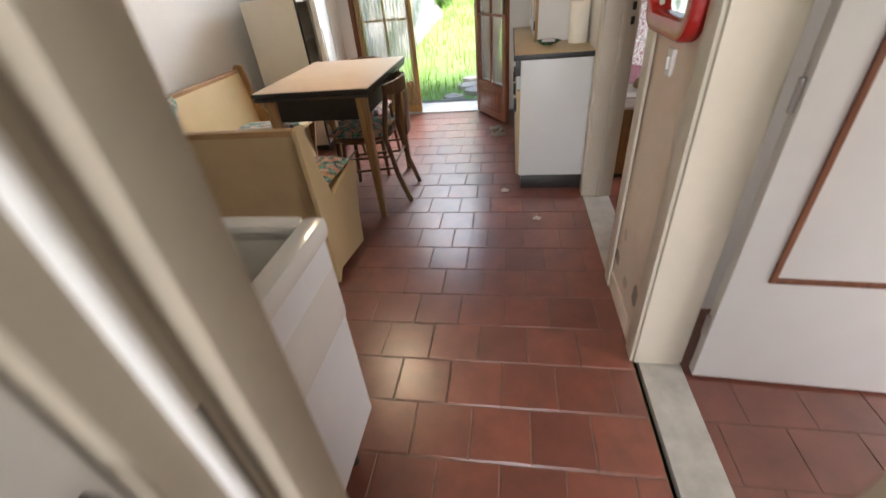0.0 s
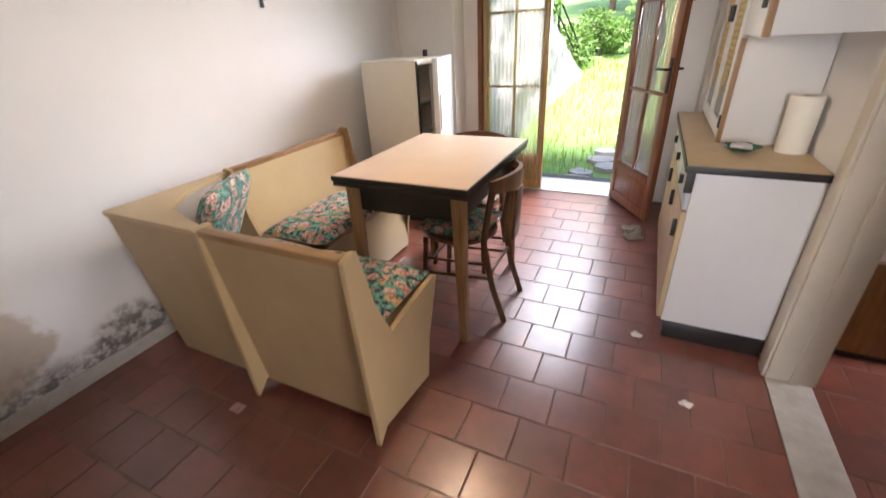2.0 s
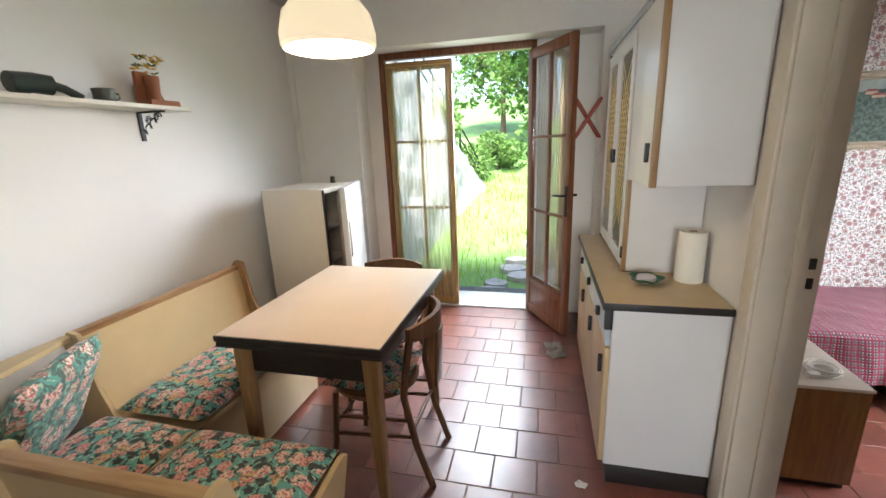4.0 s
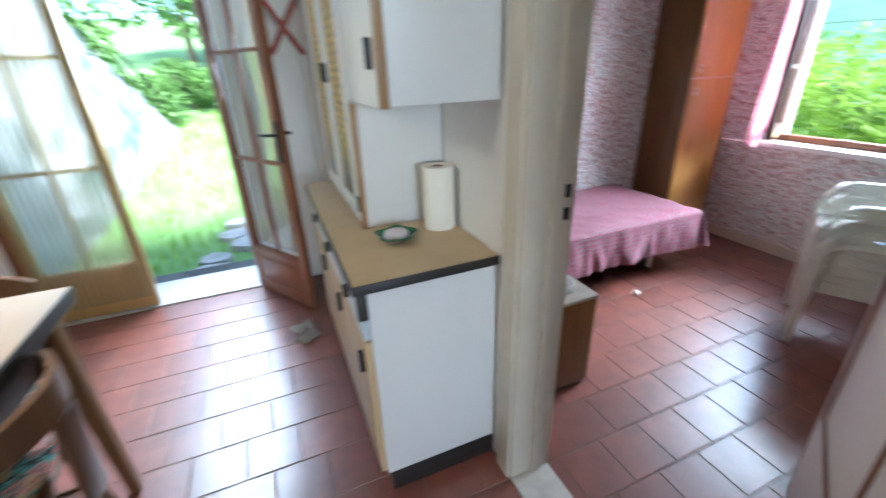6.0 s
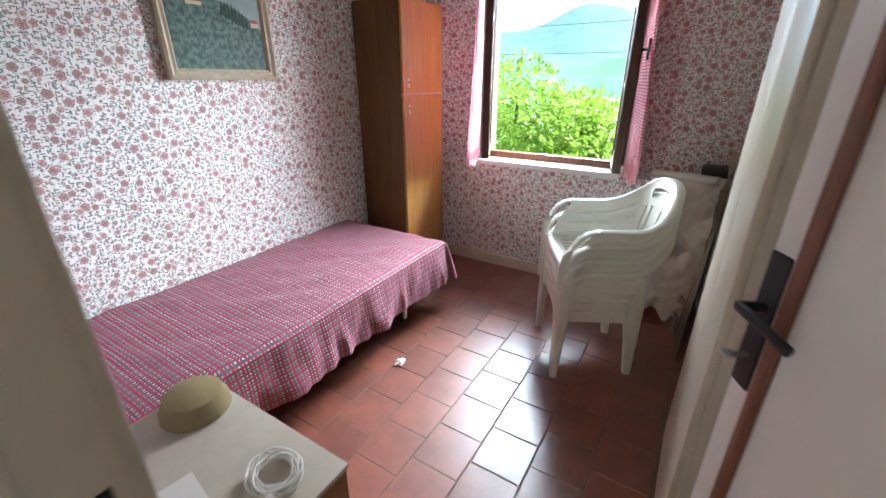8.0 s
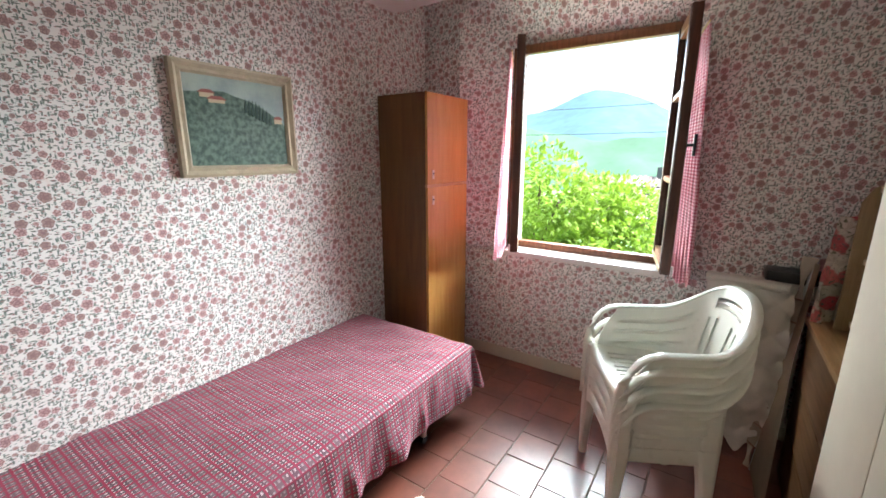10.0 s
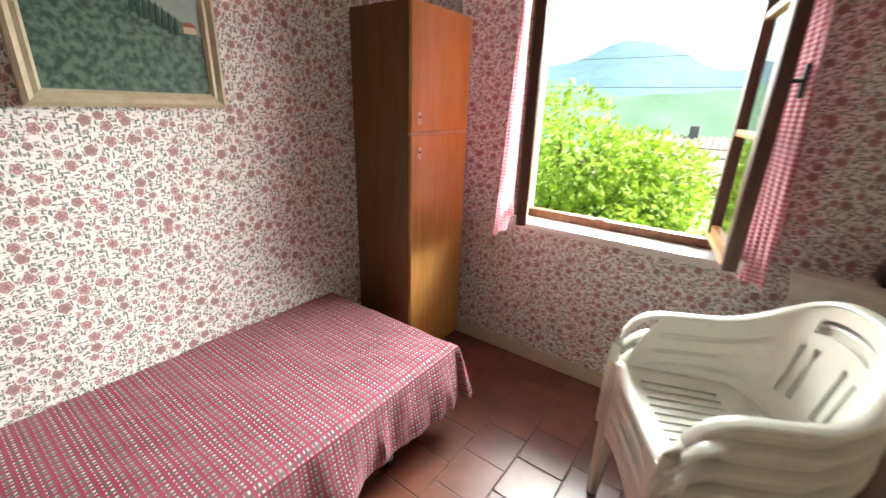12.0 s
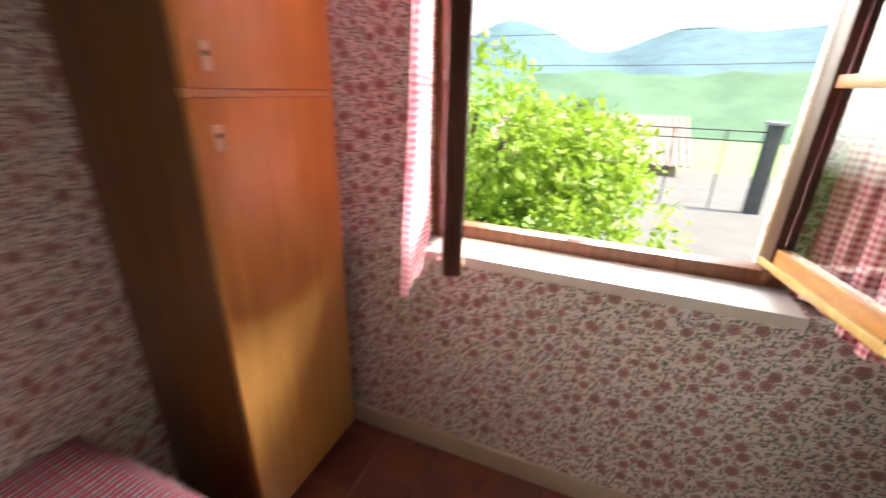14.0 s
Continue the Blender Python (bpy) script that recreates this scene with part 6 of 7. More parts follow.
    front = lambda s: [Vector((s * 0.23, 0.2, 0.33)), Vector((s * 0.235, 0.199, 0.4)), Vector((s * 0.239, 0.191, 0.45)), Vector((s * 0.242, 0.174, 0.5)), Vector((s * 0.244, 0.146, 0.541)), Vector((s * 0.245, 0.112, 0.563))]
    pts = front(1) + pts + front(-1)[::-1]
    part("arm_rim", sweep(B(), pts, 0.042, 0.02, 10), PLASTIC, c, "rolled arm and back rim", local=True)
    def leg(rows):
        """A tapered hollow-cornered leg through (centre, half width, half depth) rows."""
        bm = B()
        rings = []
        for (x, y, z), w, d in rows:
            rings.append([bm.verts.new((x + dx * w, y + dy * d, z)) for dx, dy in ((-1, -0.6), (-0.6, -1), (0.6, -1), (1, -0.6), (1, 0.6), (0.6, 1), (-0.6, 1), (-1, 0.6))])
        for a, b2 in zip(rings, rings[1:]):
            for k in range(8):
                bm.faces.new((a[k], a[(k + 1) % 8], b2[(k + 1) % 8], b2[k]))
        bm.faces.new(rings[0][::-1])
        bm.faces.new(rings[-1])
        return bm
    for s in (-1, 1):
        part("front_leg", leg([((s * 0.225, 0.185, 0.0), 0.018, 0.016), ((s * 0.219, 0.181, 0.2), 0.03, 0.024), ((s * 0.213, 0.175, 0.33), 0.042, 0.03), ((s * 0.215, 0.168, 0.39), 0.034, 0.032)]), PLASTIC, c, local=True)
        part("back_leg", leg([((s * 0.178, -0.185, 0.0), 0.018, 0.018), ((s * 0.182, -0.17, 0.2), 0.025, 0.028), ((s * 0.186, -0.15, 0.37), 0.026, 0.04)]), PLASTIC, c, local=True)
        part("side_apron", box(B(), *sorted((s * 0.196, s * 0.203)), -0.16, 0.16, 0.3, 0.362, 0.002), PLASTIC, c, local=True)
    part("back_apron", box(B(), -0.17, 0.17, -0.185, -0.178, 0.3, 0.375, 0.002), PLASTIC, c, local=True)
    return c


CHC, CHR = (2.63, 2.57), 28.0
base_chair = resin_chair((*CHC, 0.0), CHR, "white resin garden armchair at the bottom of a stack")
for k in range(1, 4):
    ch = copy_thing(base_chair, pose(*CHC, 0.065 * k, 0, 0, CHR))
    ch["label"] = "white resin garden armchair stacked on others" if k < 3 else "white resin garden armchair on top of the stack"

# ---- furniture and clutter along the near bedroom wall ----
ww = thing("white_wardrobe", (1.9, 1.88, 0), "plain cream wardrobe standing behind the open bedroom door", "wardrobe")
part("body", box(B(), 1.58, 2.2, YR + 0.01, 2.105, 0.0, 2.12, 0.004), CASING, ww)
for a, b2 in ((1.585, 1.888), (1.892, 2.195)):
    part("door", box(B(), a, b2, 2.105, 2.125, 0.05, 2.1, 0.004), CASING, ww)
CHESTWOOD = wood("chest_brown", (0.2, 0.1, 0.04), (0.11, 0.05, 0.02), 0.4, "x")
cs = thing("wooden_chest", (2.67, 1.85, 0), "dark brown wooden chest of boards piled with things", "chest")
part("body", box(B(), 2.3, 3.03, YR + 0.01, 2.045, 0.04, 0.77, 0.003), CHESTWOOD, cs)
part("top", box(B(), 2.29, 3.045, YR + 0.01, 2.065, 0.77, 0.795, 0.004), OAKX, cs)
for z0, z1 in ((0.07, 0.28), (0.3, 0.51), (0.53, 0.75)):
    part("board", box(B(), 2.31, 3.02, 2.045, 2.056, z0 - 0.008, z1 + 0.008, 0.004), CHESTWOOD, cs)
for x in (2.33, 2.98):
    part("foot", box(B(), x, x + 0.05, 1.7, 2.03, 0, 0.04), CHESTWOOD, cs)
PINE = wood("worn_pine", (0.36, 0.26, 0.14), (0.24, 0.16, 0.085), 0.6)
bs = thing("bookshelf", (2.65, 1.8, 0.796), "worn pale pine shelf unit standing on the chest", "shelf")
side = [(1.66, 0.797), (2.0, 0.797), (2.0, 1.28), (1.975, 1.335), (1.92, 1.36), (1.66, 1.36)]
for x in (2.915, 2.33):
    part("side_panel", prism(B(), side, "x", x, x + 0.022, 0.003), PINE, bs)
for z in (0.82, 1.06, 1.32):
    part("shelf_board", box(B(), 2.352, 2.915, 1.665, 1.965, z, z + 0.02, 0.002), OAKX, bs)
for x, w, z, h, c in ((2.80, 0.1, 1.0805, 0.075, (0.72, 0.7, 0.66)), (2.66, 0.12, 1.0805, 0.15, (0.6, 0.57, 0.5)), (2.5, 0.12, 1.0805, 0.12, (0.3, 0.12, 0.1)), (2.76, 0.14, 1.3405, 0.06, (0.68, 0.66, 0.6))):
    bm = box(B(), x, x + w, 1.70, 1.95, z, z + h, 0.004)
    solid("cardboard_box", bm, mat("card_" + str(int(x * 100)), c, 0.8, var=0.15), "worn pale cardboard box on the shelf unit", "box")
rc = thing("rose_cloth", (3.0, 2.02, 0.8), "cream cloth printed with red roses hanging beside the shelf unit", "cloth")
part("cloth", sheet(B(), 10, 24, lambda u, v: (2.95 + 0.07 * u + 0.012 * math.sin(v * 9), 2.03 + 0.035 * math.sin(u * 6 + v * 4) - 0.03 * v, 0.80 + 0.42 * v)), ROSEFAB, rc)
fb = thing("folding_bed", (3.1, 2.08, 0), "folded camp bed with laced canvas leaning beside the chest", "folding bed")
def fold_edge(u, v):
    """Gathered canvas along the lacing, leaning back with height."""
    return (3.03 + 0.13 * v + 0.035 * u + 0.01 * math.sin(v * 17), 2.15 - 0.1 * v + 0.03 * u + 0.012 * math.sin(v * 23 + u * 4), 0.02 + 1.0 * v)
part("laced_edge", sheet(B(), 8, 40, fold_edge), CANVAS, fb, "laced canvas edge")
bm = B()
vs = [bm.verts.new(q) for q in ((2.72, 2.125, 0.02), (3.03, 2.15, 0.02), (3.16, 2.05, 1.0), (3.12, 2.04, 1.0), (2.95, 2.09, 0.62))]
bm.faces.new(vs)
bmesh.ops.solidify(bm, geom=bm.faces[:], thickness=0.006)
part("canvas_flap", bm, mat("tan_canvas", (0.24, 0.165, 0.1), 0.85, bump=0.2, bscale=200, var=0.25, vscale=5), fb, "tan canvas stretched beside the lacing")
for k in range(8):
    v = 0.12 + k * 0.1
    q = Vector((3.03 + 0.13 * v, 2.156 - 0.1 * v, 0.02 + v))
    part("lace", cyl(B(), q + Vector((-0.03, 0.002, 0.0)), q + Vector((0.03, 0.028, -0.012)), 0.0035, seg=6), MOULD, fb)
part("rail", sweep(B(), [(3.05, 2.14, 0.0), (3.115, 2.09, 0.5), (3.18, 2.045, 1.02)], 0.022, 0.022, 8), STEEL, fb)
qt = thing("quilt", (3.17, 2.2, 0.0), "rumpled off-white quilt hanging behind the chair stack", "quilt")
def quilt(u, v):
    x, y, z = 3.085 + 0.13 * u, 2.12 + 0.31 * u, 0.07 + 0.8 * v
    a, c = (y + z) * 21, (y - z) * 21
    puff = 0.022 * (abs(math.sin(a)) * abs(math.sin(c))) ** 0.5
    sag = 0.05 * math.sin(v * 2.6) + 0.025 * noise.noise((y * 8, z * 5, 1)) + 0.012 * noise.noise((y * 25, z * 18, 3))
    hem = 0.03 * math.sin(u * 15) * (1 - v) ** 3
    return (x - (puff + sag) * 0.9, y - (puff + sag) * 0.25, z + hem)
part("cover", sheet(B(), 48, 80, quilt), LINEN, qt)
bm = sweep(B(), [(3.07, 2.12, 0.89), (3.13, 2.26, 0.885), (3.2, 2.42, 0.875)], 0.06, 0.045, 10)
part("folded_edge", bm, LINEN, qt, "rolled top edge of the quilt")

# shade lamp on the bedroom ceiling
ls = thing("ceiling_lamp", (2.62, 3.2, 2.2), "round red gingham lampshade under the bedroom ceiling", "lamp")
LX0, LY0, LZ0 = 2.62, 3.2, 2.2
part("shade", lathe(B(), [(0.2, 0.0), (0.205, 0.01), (0.13, 0.15), (0.12, 0.15), (0.195, 0.012), (0.2, 0.0)], (LX0, LY0, LZ0), 40), GINGHAM, ls, "pleated red gingham shade")
part("trim_ring", sweep(B(), [(LX0 + 0.203 * math.cos(k * math.pi / 20), LY0 + 0.203 * math.sin(k * math.pi / 20), LZ0 + 0.004) for k in range(41)], 0.01, 0.014, 8), DARKWOOD, ls, "dark trim round the shade")
part("cord", cyl(B(), (LX0, LY0, LZ0 + 0.14), (LX0, LY0, CB), 0.005, seg=8), BLACK, ls)

# ---- outside ----
GRASS = mat("grass_ground", (0.16, 0.29, 0.08), 0.95, bump=0.6, bscale=18, var=0.5, vscale=1.6)
LEAF = mat("shrub_leaf", (0.27, 0.43, 0.04), 0.5, trans=0.45, var=0.5, vscale=3.0)
TREELEAF = mat("tree_leaf", (0.14, 0.27, 0.05), 0.6, trans=0.45, var=0.5, vscale=1.2)
BARK = mat("bark", (0.12, 0.085, 0.055), 0.9, bump=0.6, bscale=30, var=0.4)
CONCRETE = mat("pale_concrete", (0.08, 0.079, 0.077), 0.9, bump=0.2, bscale=30, var=0.2, vscale=1.5)
STONE = mat("grey_stone", (0.4, 0.4, 0.39), 0.9, bump=0.8, bscale=10, var=0.55, vscale=4)
ROOF = mat("roof_tile", (0.2, 0.16, 0.145), 0.85, bump=0.3, bscale=20, var=0.3, vscale=3)
HILL = mat("wooded_hill", (0.17, 0.27, 0.24), 0.95, bump=0.3, bscale=0.2, var=0.35, vscale=0.05)


def ground_z(x, y):
    z = -0.06
    if x > 3.75:
        z -= 0.65 * min(1.0, (x - 3.75) / 1.2)
        z -= 0.09 * max(0.0, x - 8)
    if y > 6:
        z += 0.16 * (y - 6) * max(0.0, min(1.0, (3.5 - x) / 3))
        z = min(z, 5.5)
    return z


bm = B()
xs = [-600, -200, -60, -25, -14, -9, -6, -4] + [-3 + 0.5 * k for k in range(35)] + [16, 20, 26, 35, 50, 80, 150, 400, 900]
ys = [-600, -200, -60, -25, -12, -6] + [-4 + 0.5 * k for k in range(44)] + [20, 26, 35, 50, 80, 150, 400, 900]
gv = [[bm.verts.new((x, y, (-0.35 if -2.6 < x < 3.8 and -3 < y < 4.6 else max(-30, ground_z(x, y)) + (0.03 * noise.noise((x * 0.9, y * 0.9, 0)) if abs(x) < 30 else 0)))) for y in ys] for x in xs]
for i in range(len(xs) - 1):
    for j in range(len(ys) - 1):
        bm.faces.new((gv[i][j], gv[i + 1][j], gv[i + 1][j + 1], gv[i][j + 1]))
solid("ground", bm, GRASS, "green grassy ground sloping round the house", "ground", "structure")

bm = B()
random.seed(8)
for k in range(26):
    y = 5.05 + k * 0.28
    x = -0.55 + 0.06 * k + random.uniform(-0.12, 0.12)
    r = random.uniform(0.12, 0.22)
    poly = [(x + r * (0.8 + 0.3 * random.random()) * math.cos(a * 0.9), y + r * 0.8 * (0.8 + 0.3 * random.random()) * math.sin(a * 0.9)) for a in range(7)]
    z = ground_z(x, y)
    prism(bm, poly, "z", z - 0.03, z + 0.05)
solid("path_stones", bm, mat("pale_path_stone", (0.34, 0.33, 0.31), 0.9, bump=0.6, bscale=14, var=0.35, vscale=5), "pale flat stones of a garden path in the grass", "path", "stuff")
bm = box(B(), -1.9, 0.4, 4.66, 5.15, -0.12, -0.01, 0.01)
solid("doorstep", bm, CONCRETE, "pale concrete step outside the garden door", "step", "structure")

# grass blades near the door
bm = B()
random.seed(3)
for k in range(5200):
    x, y = random.uniform(-3.2, 2.6), random.uniform(5.1, 11)
    if abs(x - (-0.55 + 0.06 * (y - 5.05) / 0.28)) < 0.2 and random.random() < 0.8:
        continue
    z = ground_z(x, y) - 0.02
    a, h = random.uniform(0, 6.28), random.uniform(0.08, 0.22)
    w = 0.008
    dx, dy = math.cos(a) * w, math.sin(a) * w
    lx, ly = random.uniform(-0.05, 0.05), random.uniform(-0.05, 0.05)
    bm.faces.new([bm.verts.new(p) for p in ((x - dx, y - dy, z), (x + dx, y + dy, z), (x + lx, y + ly, z + h))])
solid("grass", bm, LEAF, "long green grass outside the garden door", "grass", "stuff", smooth=0)


def leaf_cloud(clumps, count, size, seed, squash=1.0):
    """Many small folded leaves scattered near the surface of several clumps."""
    rng = random.Random(seed)
    vs, fs = [], []
    for k in range(count):
        c, r = rng.choice(clumps)
        d = Vector((rng.gauss(0, 1), rng.gauss(0, 1), rng.gauss(0, 1))).normalized()
        p = Vector(c) + Vector((d.x * r, d.y * r, d.z * r * squash)) * rng.uniform(0.72, 1.08)
        ax = (d + Vector((rng.uniform(-1, 1), rng.uniform(-1, 1), rng.uniform(-1, 0.6)))).normalized()
        s = ax.cross(Vector((rng.uniform(-1, 1), rng.uniform(-1, 1), 1))).normalized()
        L = size * rng.uniform(0.6, 1.3)
        n = ax.cross(s) * L * 0.12
        b0 = len(vs)
        vs += [p, p + ax * L * 0.5 + s * L * 0.32 + n, p + ax * L, p + ax * L * 0.5 - s * L * 0.32 + n]
        fs += [(b0, b0 + 1, b0 + 2), (b0, b0 + 2, b0 + 3)]
    return vs, fs


def leafy(name, parent, data, material):
    me = bpy.data.meshes.new(name)
    me.from_pydata([tuple(v) for v in data[0]], [], data[1])
    me.materials.append(material)
    o = new(name, me)
    o.parent = parent
    o.matrix_parent_inverse = parent.matrix_basis.inverted()
    return o


def shrub(name, base, clumps, count, size, seed, label, category, material, trunk=0.05, height=0.8):
    t = thing(name, base, label, category)
    leafy("crown", t, leaf_cloud(clumps, count, size, seed), material)
    bm = B()
    rng = random.Random(seed)
    cyl(bm, base, (base[0], base[1], base[2] + height), trunk, trunk * 0.6, 10)
    for c, r in clumps[:10]:
        sweep(bm, [(base[0], base[1], base[2] + height * 0.6), ((base[0] + c[0]) / 2, (base[1] + c[1]) / 2, (base[2] + height + c[2]) / 2), c], trunk * 0.6, trunk * 0.6, 6)
    part("trunk", bm, BARK, t)
    return t


rng = random.Random(21)
cl = []
for k in range(56):
    y = rng.uniform(2.95, 7.6)
    x = rng.uniform(5.1, 6.4)
    cl.append(((x, y, rng.uniform(-0.25, 0.2 + 0.95 * min(1.0, (y - 2.8) / 0.7))), rng.uniform(0.3, 0.48)))
shrub("hydrangea_bush", (5.8, 4.4, -0.75), cl, 36000, 0.068, 31, "dense bright green broad-leaved bush outside the window", "bush", LEAF, 0.06, 0.7)
cl = [((rng.uniform(8.0, 10.0), rng.uniform(5.5, 11.0), rng.uniform(-0.3, 1.3)), rng.uniform(0.5, 0.8)) for k in range(22)]
shrub("garden_shrub", (9, 8, -1.0), cl, 9000, 0.12, 33, "tall green shrub behind the bush outside the window", "bush", TREELEAF, 0.08, 1.2)
for k, (x, y, h, sd) in enumerate(((1.6, 12.5, 3.6, 1), (0.2, 14.5, 4.6, 2), (3.6, 13.5, 4.2, 3), (-1.6, 17, 5.5, 4), (2.4, 18, 6.0, 5))):
    bz = ground_z(x, y) - 0.05
    cl = [((x + rng.uniform(-1.5, 1.5), y + rng.uniform(-1.3, 1.3), bz + h * rng.uniform(0.25, 1.0)), rng.uniform(0.5, 0.95)) for _ in range(20)]
    shrub("garden_tree", (x, y, bz), cl, 9000, 0.17, 50 + sd, "leafy green tree on the slope behind the garden", "tree", TREELEAF, 0.11, h * 0.6)

# retaining bank with a sloping top beside the garden path, and its handrail
def bank(u, v):
    y = 5.2 + 5.7 * u
    x = -1.75 + 0.11 * (y - 5.4)
    z0 = ground_z(x, y) - 0.12
    h = max(0.1, 2.06 - 0.53 * (y - 7.85) - z0)
    q = Vector((x * 1.3, y * 1.3, v * h * 1.3))
    bump = 0.09 * noise.noise(q) + 0.05 * noise.noise(q * 2.7) + 0.03 * noise.noise(q * 8)
    return (x - 0.35 * v + bump, y + 0.05 * noise.noise(q * 3), z0 + h * v + bump * 0.3)
bm = sheet(B(), 90, 36, bank)
solid("rocky_bank", bm, STONE, "pale grey rough stone bank beside the garden", "rock", smooth=25)
hr = thing("handrail", (-1.9, 7.85, 2.0), "dark metal handrail down the stone bank", "handrail")
def rail_pt(y, dz):
    return (-2.05 + 0.11 * (y - 5.4), y, 2.06 - 0.53 * (y - 7.85) + dz)
part("rail", sweep(B(), [rail_pt(y, 0.3) for y in (6.2, 7.4, 8.6, 9.8, 10.4)], 0.035, 0.035, 8), IRON, hr)
part("rail", sweep(B(), [rail_pt(y, 0.06) for y in (6.2, 7.4, 8.6, 9.8, 10.4)], 0.03, 0.03, 8), IRON, hr)
for y in (6.3, 7.6, 8.9, 10.2):
    part("post", cyl(B(), rail_pt(y, -0.4), rail_pt(y, 0.32), 0.02, seg=8), IRON, hr)
for k, (x, y, z) in enumerate(((-1.6, 8.6, 1.75), (-1.2, 10.2, 1.0), (-0.6, 11.4, 1.1))):
    bz = ground_z(x, y) - 0.05
    cl = [((x + rng.uniform(-0.4, 0.3) - 0.5, y + rng.uniform(-0.5, 0.5), z + rng.uniform(-0.3, 0.35)), rng.uniform(0.2, 0.34)) for _ in range(8)]
    shrub("bank_shrub", (x - 0.6, y, bz), cl, 2200, 0.09, 80 + k, "small leafy shrub spilling over the stone bank", "bush", TREELEAF, 0.04, max(0.4, z - bz - 0.3))

# road, neighbour house, post and wires, hills
bm = B()
def rz_(x, y):
    return max(-30, ground_z(x, y)) + 0.05
sheet(bm, 30, 8, lambda u, v: (4.6 + 22 * u, -6.0 + 9.2 * v - 0.03 * (22 * u), rz_(4.6 + 22 * u, 0)))
solid("road", bm, CONCRETE, "pale concrete yard and lane below the window", "road", "structure")
hs = thing("neighbour_house", (26, 3.0, -3.5), "low house with a brown tiled gable roof down the lane", "house")
HXc, HYc, HZ = 25.0, 4.5, -2.65
part("wall", box(B(), HXc - 3, HXc + 3, HYc - 4, HYc + 4, HZ - 2.5, HZ + 1.4, 0.01), mat("ochre_render", (0.32, 0.25, 0.17), 0.9, var=0.15), hs)
bm = B()
for s in (-1, 1):
    sheet(bm, 1, 1, lambda u, v: (HXc + s * 3.5 * u, HYc - 4.4 + 8.8 * v, HZ + 3.0 - 1.8 * u))
rf = part("roof", bm, ROOF, hs, "brown pantile roof")
for s in (-1, 1):
    for k in range(32):
        y = HYc - 4.35 + k * 0.28
        part("pantile", sweep(B(), [(HXc, y, HZ + 3.02), (HXc + s * 3.5, y, HZ + 1.22)], 0.14, 0.1, 6), ROOF, rf)
part("chimney", box(B(), HXc - 0.2, HXc + 0.2, HYc + 0.3, HYc + 0.7, HZ + 2.6, HZ + 3.5, 0.02), CONCRETE, hs)
for y in (HYc - 2, HYc + 1.5):
    part("window", box(B(), HXc - 3.03, HXc - 2.99, y - 0.5, y + 0.5, HZ - 0.6, HZ + 0.7), BLACK, hs)
gp = thing("gate_post", (13, 0.08, -1.3), "dark stone gate post beside the lane", "post")
part("shaft", box(B(), 12.85, 13.1, -0.06, 0.22, -1.4, 0.77, 0.02), mat("dark_stone", (0.08, 0.08, 0.075), 0.9, bump=0.5, var=0.3), gp)
part("cap", box(B(), 12.8, 13.15, -0.10, 0.26, 0.77, 0.84, 0.02), STONE, gp)
fe = thing("lane_fence", (13, 2, -1.2), "thin dark metal fence along the lane", "fence")
for k in range(6):
    y = 0.9 + k * 1.0
    part("post", cyl(B(), (13.0, y, -1.4), (13.0, y, 0.64), 0.014, seg=8), IRON, fe)
for z in (0.62, 0.42):
    part("rail", cyl(B(), (13.0, 0.22, z), (13.0, 5.9, z), 0.013, seg=8), IRON, fe)
for z0, z1 in ((5.6, 6.6), (3.6, 4.2)):
    pts = [(38, 30 - 52 * k / 20, z0 + (z1 - z0) * k / 20 - 2.2 * (1 - (k / 10 - 1) ** 2) * 0.3) for k in range(21)]
    solid("overhead_wire", sweep(B(), pts, 0.05, 0.05, 6), BLACK, "thin overhead wire across the valley", "wire", group="overhead wires")
# distance haze is put into the base colour: the far hill is bluer
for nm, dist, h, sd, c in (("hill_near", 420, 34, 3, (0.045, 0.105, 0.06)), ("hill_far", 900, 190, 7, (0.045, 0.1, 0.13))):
    bm = B()
    def fn(u, v):
        a = radians(-77 + 150 * u)
        ridge = h * (0.55 + 0.55 * noise.noise((u * 5, sd, 0)) + 0.2 * noise.noise((u * 14, sd, 3)))
        r = dist * (0.45 + 0.55 * v)
        return (r * math.cos(a), r * math.sin(a), -45 + (ridge + 45) * v ** 1.3 + 6 * noise.noise((u * 30, v * 8, sd)))
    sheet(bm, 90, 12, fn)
    solid(nm, bm, mat(nm + "_woods_haze_tint", c, 0.95, var=0.35, vscale=0.03), "green wooded hill beyond the valley, painted bluer with distance for haze", "hill", "structure")

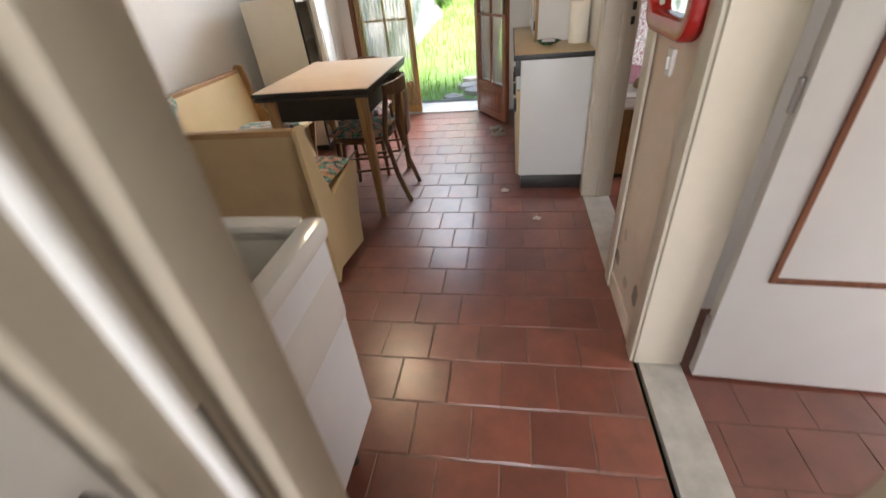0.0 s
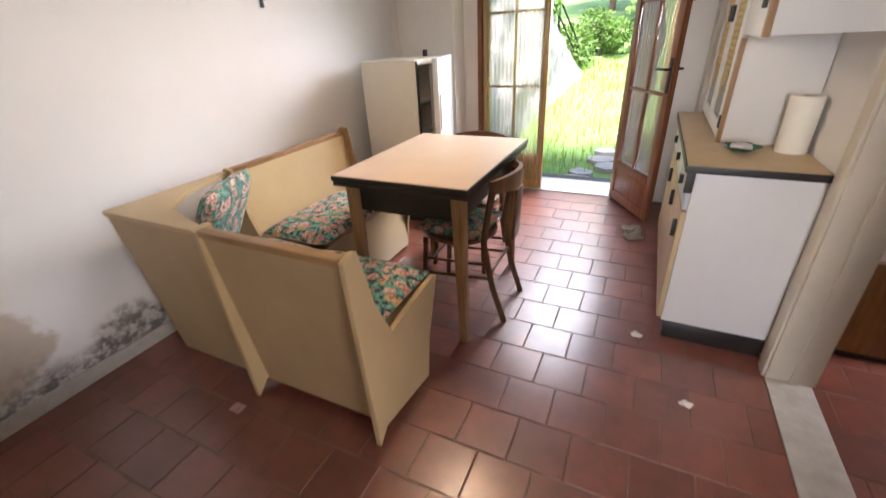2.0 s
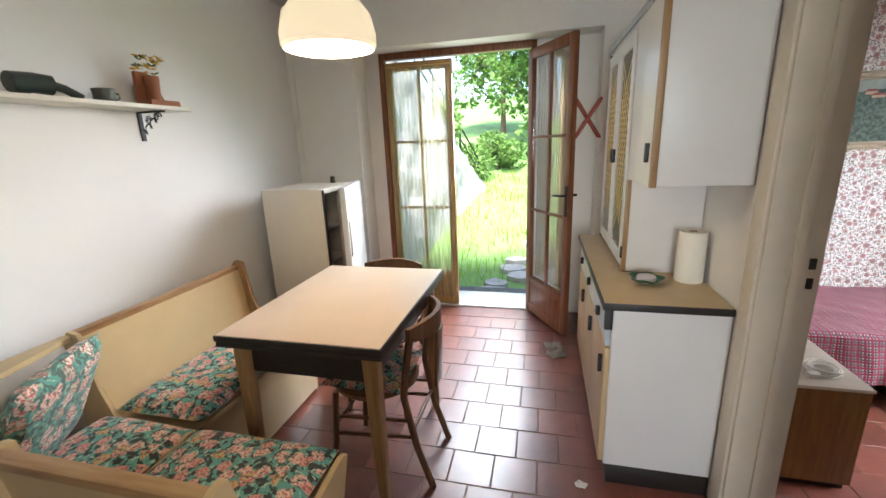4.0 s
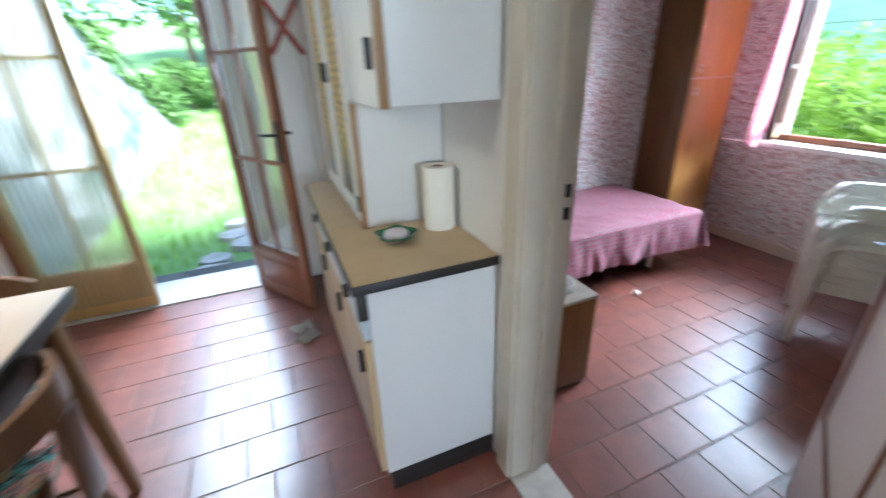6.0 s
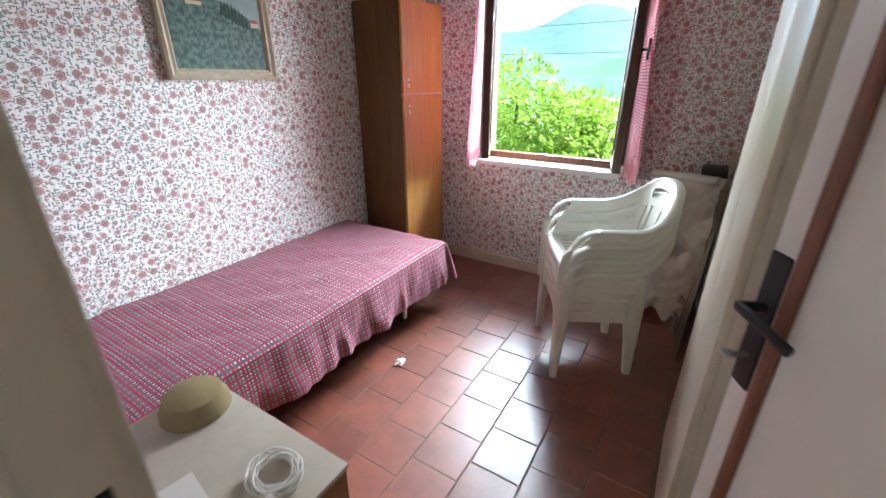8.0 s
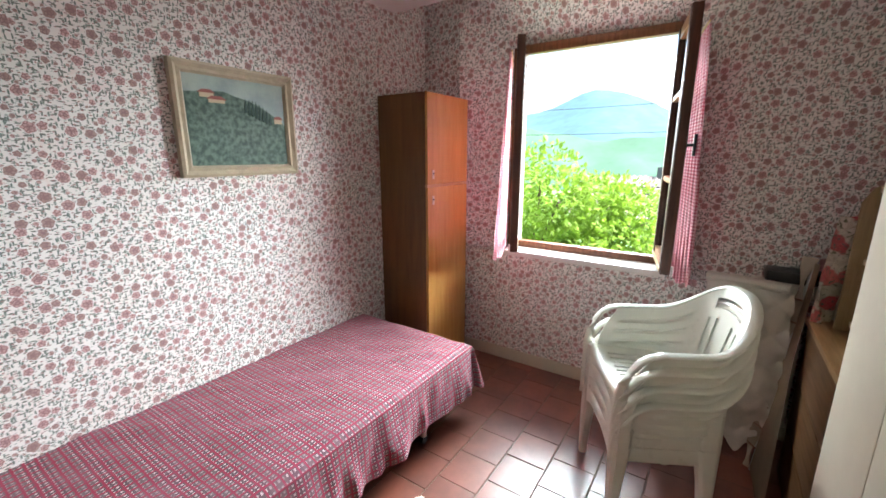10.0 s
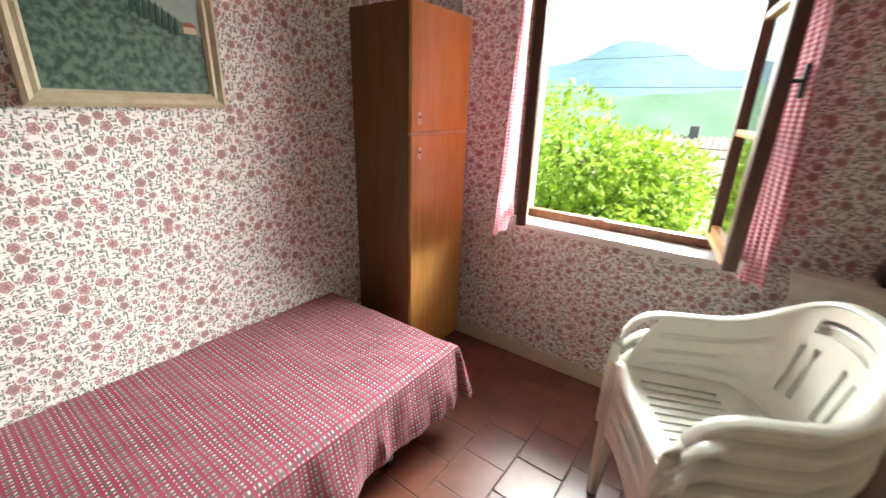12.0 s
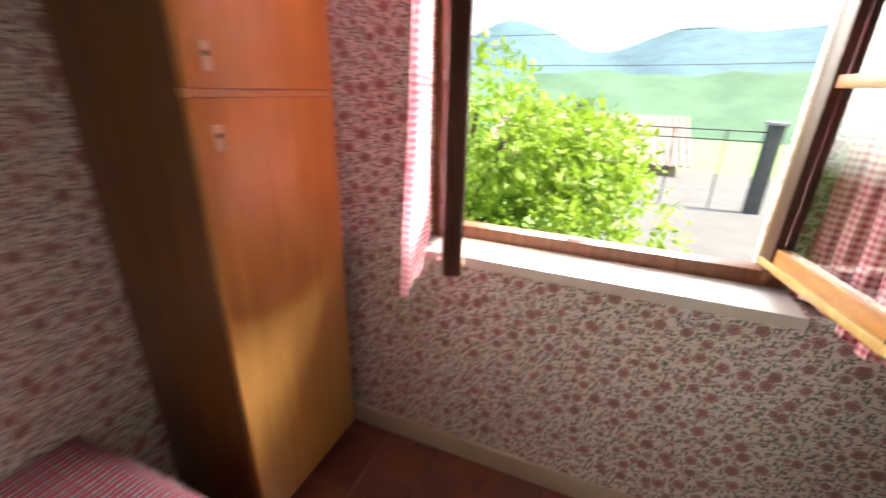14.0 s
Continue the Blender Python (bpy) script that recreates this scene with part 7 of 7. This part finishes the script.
# ---- floors and tiles, last ----
PITCH, TY = 0.202, 1.125
def tile_mesh():
    bm = box(B(), -0.0991, 0.0991, -0.0991, 0.0991, -0.012, 0.0)
    bmesh.ops.delete(bm, geom=[f for f in bm.faces if f.normal.z < -0.5 or f.calc_center_median().z < -0.011], context="FACES_ONLY")
    top = [e for e in bm.edges if all(v.co.z > -0.001 for v in e.verts)]
    bmesh.ops.bevel(bm, geom=top, offset=0.0025, segments=1, affect="EDGES")
    bmesh.ops.recalc_face_normals(bm, faces=bm.faces)
    me = bpy.data.meshes.new("tile")
    bm.to_mesh(me)
    bm.free()
    me.materials.append(TILE)
    return me


TILEMESH = tile_mesh()


def tiled_floor(name, x0, x1, y0, y1, label, pieces, skip=()):
    bm = box(B(), x0, x1, y0, y1, -0.12, -0.0022)
    fl = solid(name, bm, GROUT, label, "floor", "structure", smooth=0)
    rng = random.Random(name)
    rows = range(math.floor((y0 - TY) / PITCH), math.ceil((y1 - TY) / PITCH) + 1)
    rest = B()
    n = 0
    for r in rows:
        yc = TY + (r + 0.5) * PITCH
        off = 0.18 if r % 2 == 0 else 0.08
        for k in range(math.floor((x0 - off) / PITCH) - 1, math.ceil((x1 - off) / PITCH) + 1):
            xc = off + (k + 0.5) * PITCH
            ax, bx, ay, by = max(xc - 0.0991, x0), min(xc + 0.0991, x1), max(yc - 0.0991, y0), min(yc + 0.0991, y1)
            if bx - ax < 0.02 or by - ay < 0.02:
                continue
            whole = bx - ax > 0.196 and by - ay > 0.196
            dz = rng.uniform(-0.0008, 0.0008)
            if pieces and n < 300:
                o = new("tile", TILEMESH)
                o.parent = fl
                o.matrix_basis = pose((ax + bx) / 2, (ay + by) / 2, dz, rng.uniform(-0.06, 0.06), rng.uniform(-0.06, 0.06), rng.choice((0, 90, 180, 270)) if whole else 0)
                if not whole:
                    o.scale = ((bx - ax) / 0.1982, (by - ay) / 0.1982, 1)
                n += 1
            else:
                box(rest, ax, bx, ay, by, -0.01, dz)
    if len(rest.verts):
        o = mesh_ob("tiles", rest, TILE, 0)
        o.parent = fl
        o["kind"] = "stuff"
    else:
        rest.free()
    return fl


tiled_floor("floor_kitchen", XL, XK - 0.006, 0.295, YF - 0.03, "glossy reddish terracotta tile floor in the kitchen", True)
tiled_floor("floor_bedroom", XB + 0.006, XW, YR, YB, "glossy reddish terracotta tile floor in the bedroom", True)
tiled_floor("floor_hall", XL, XK, -2.6, 0.29, "reddish terracotta tile floor in the hall", False)
tiled_floor("floor_side_room", XB + 0.013, 3.4, -2.6, YR - 0.12, "reddish terracotta tile floor in the side room", False)
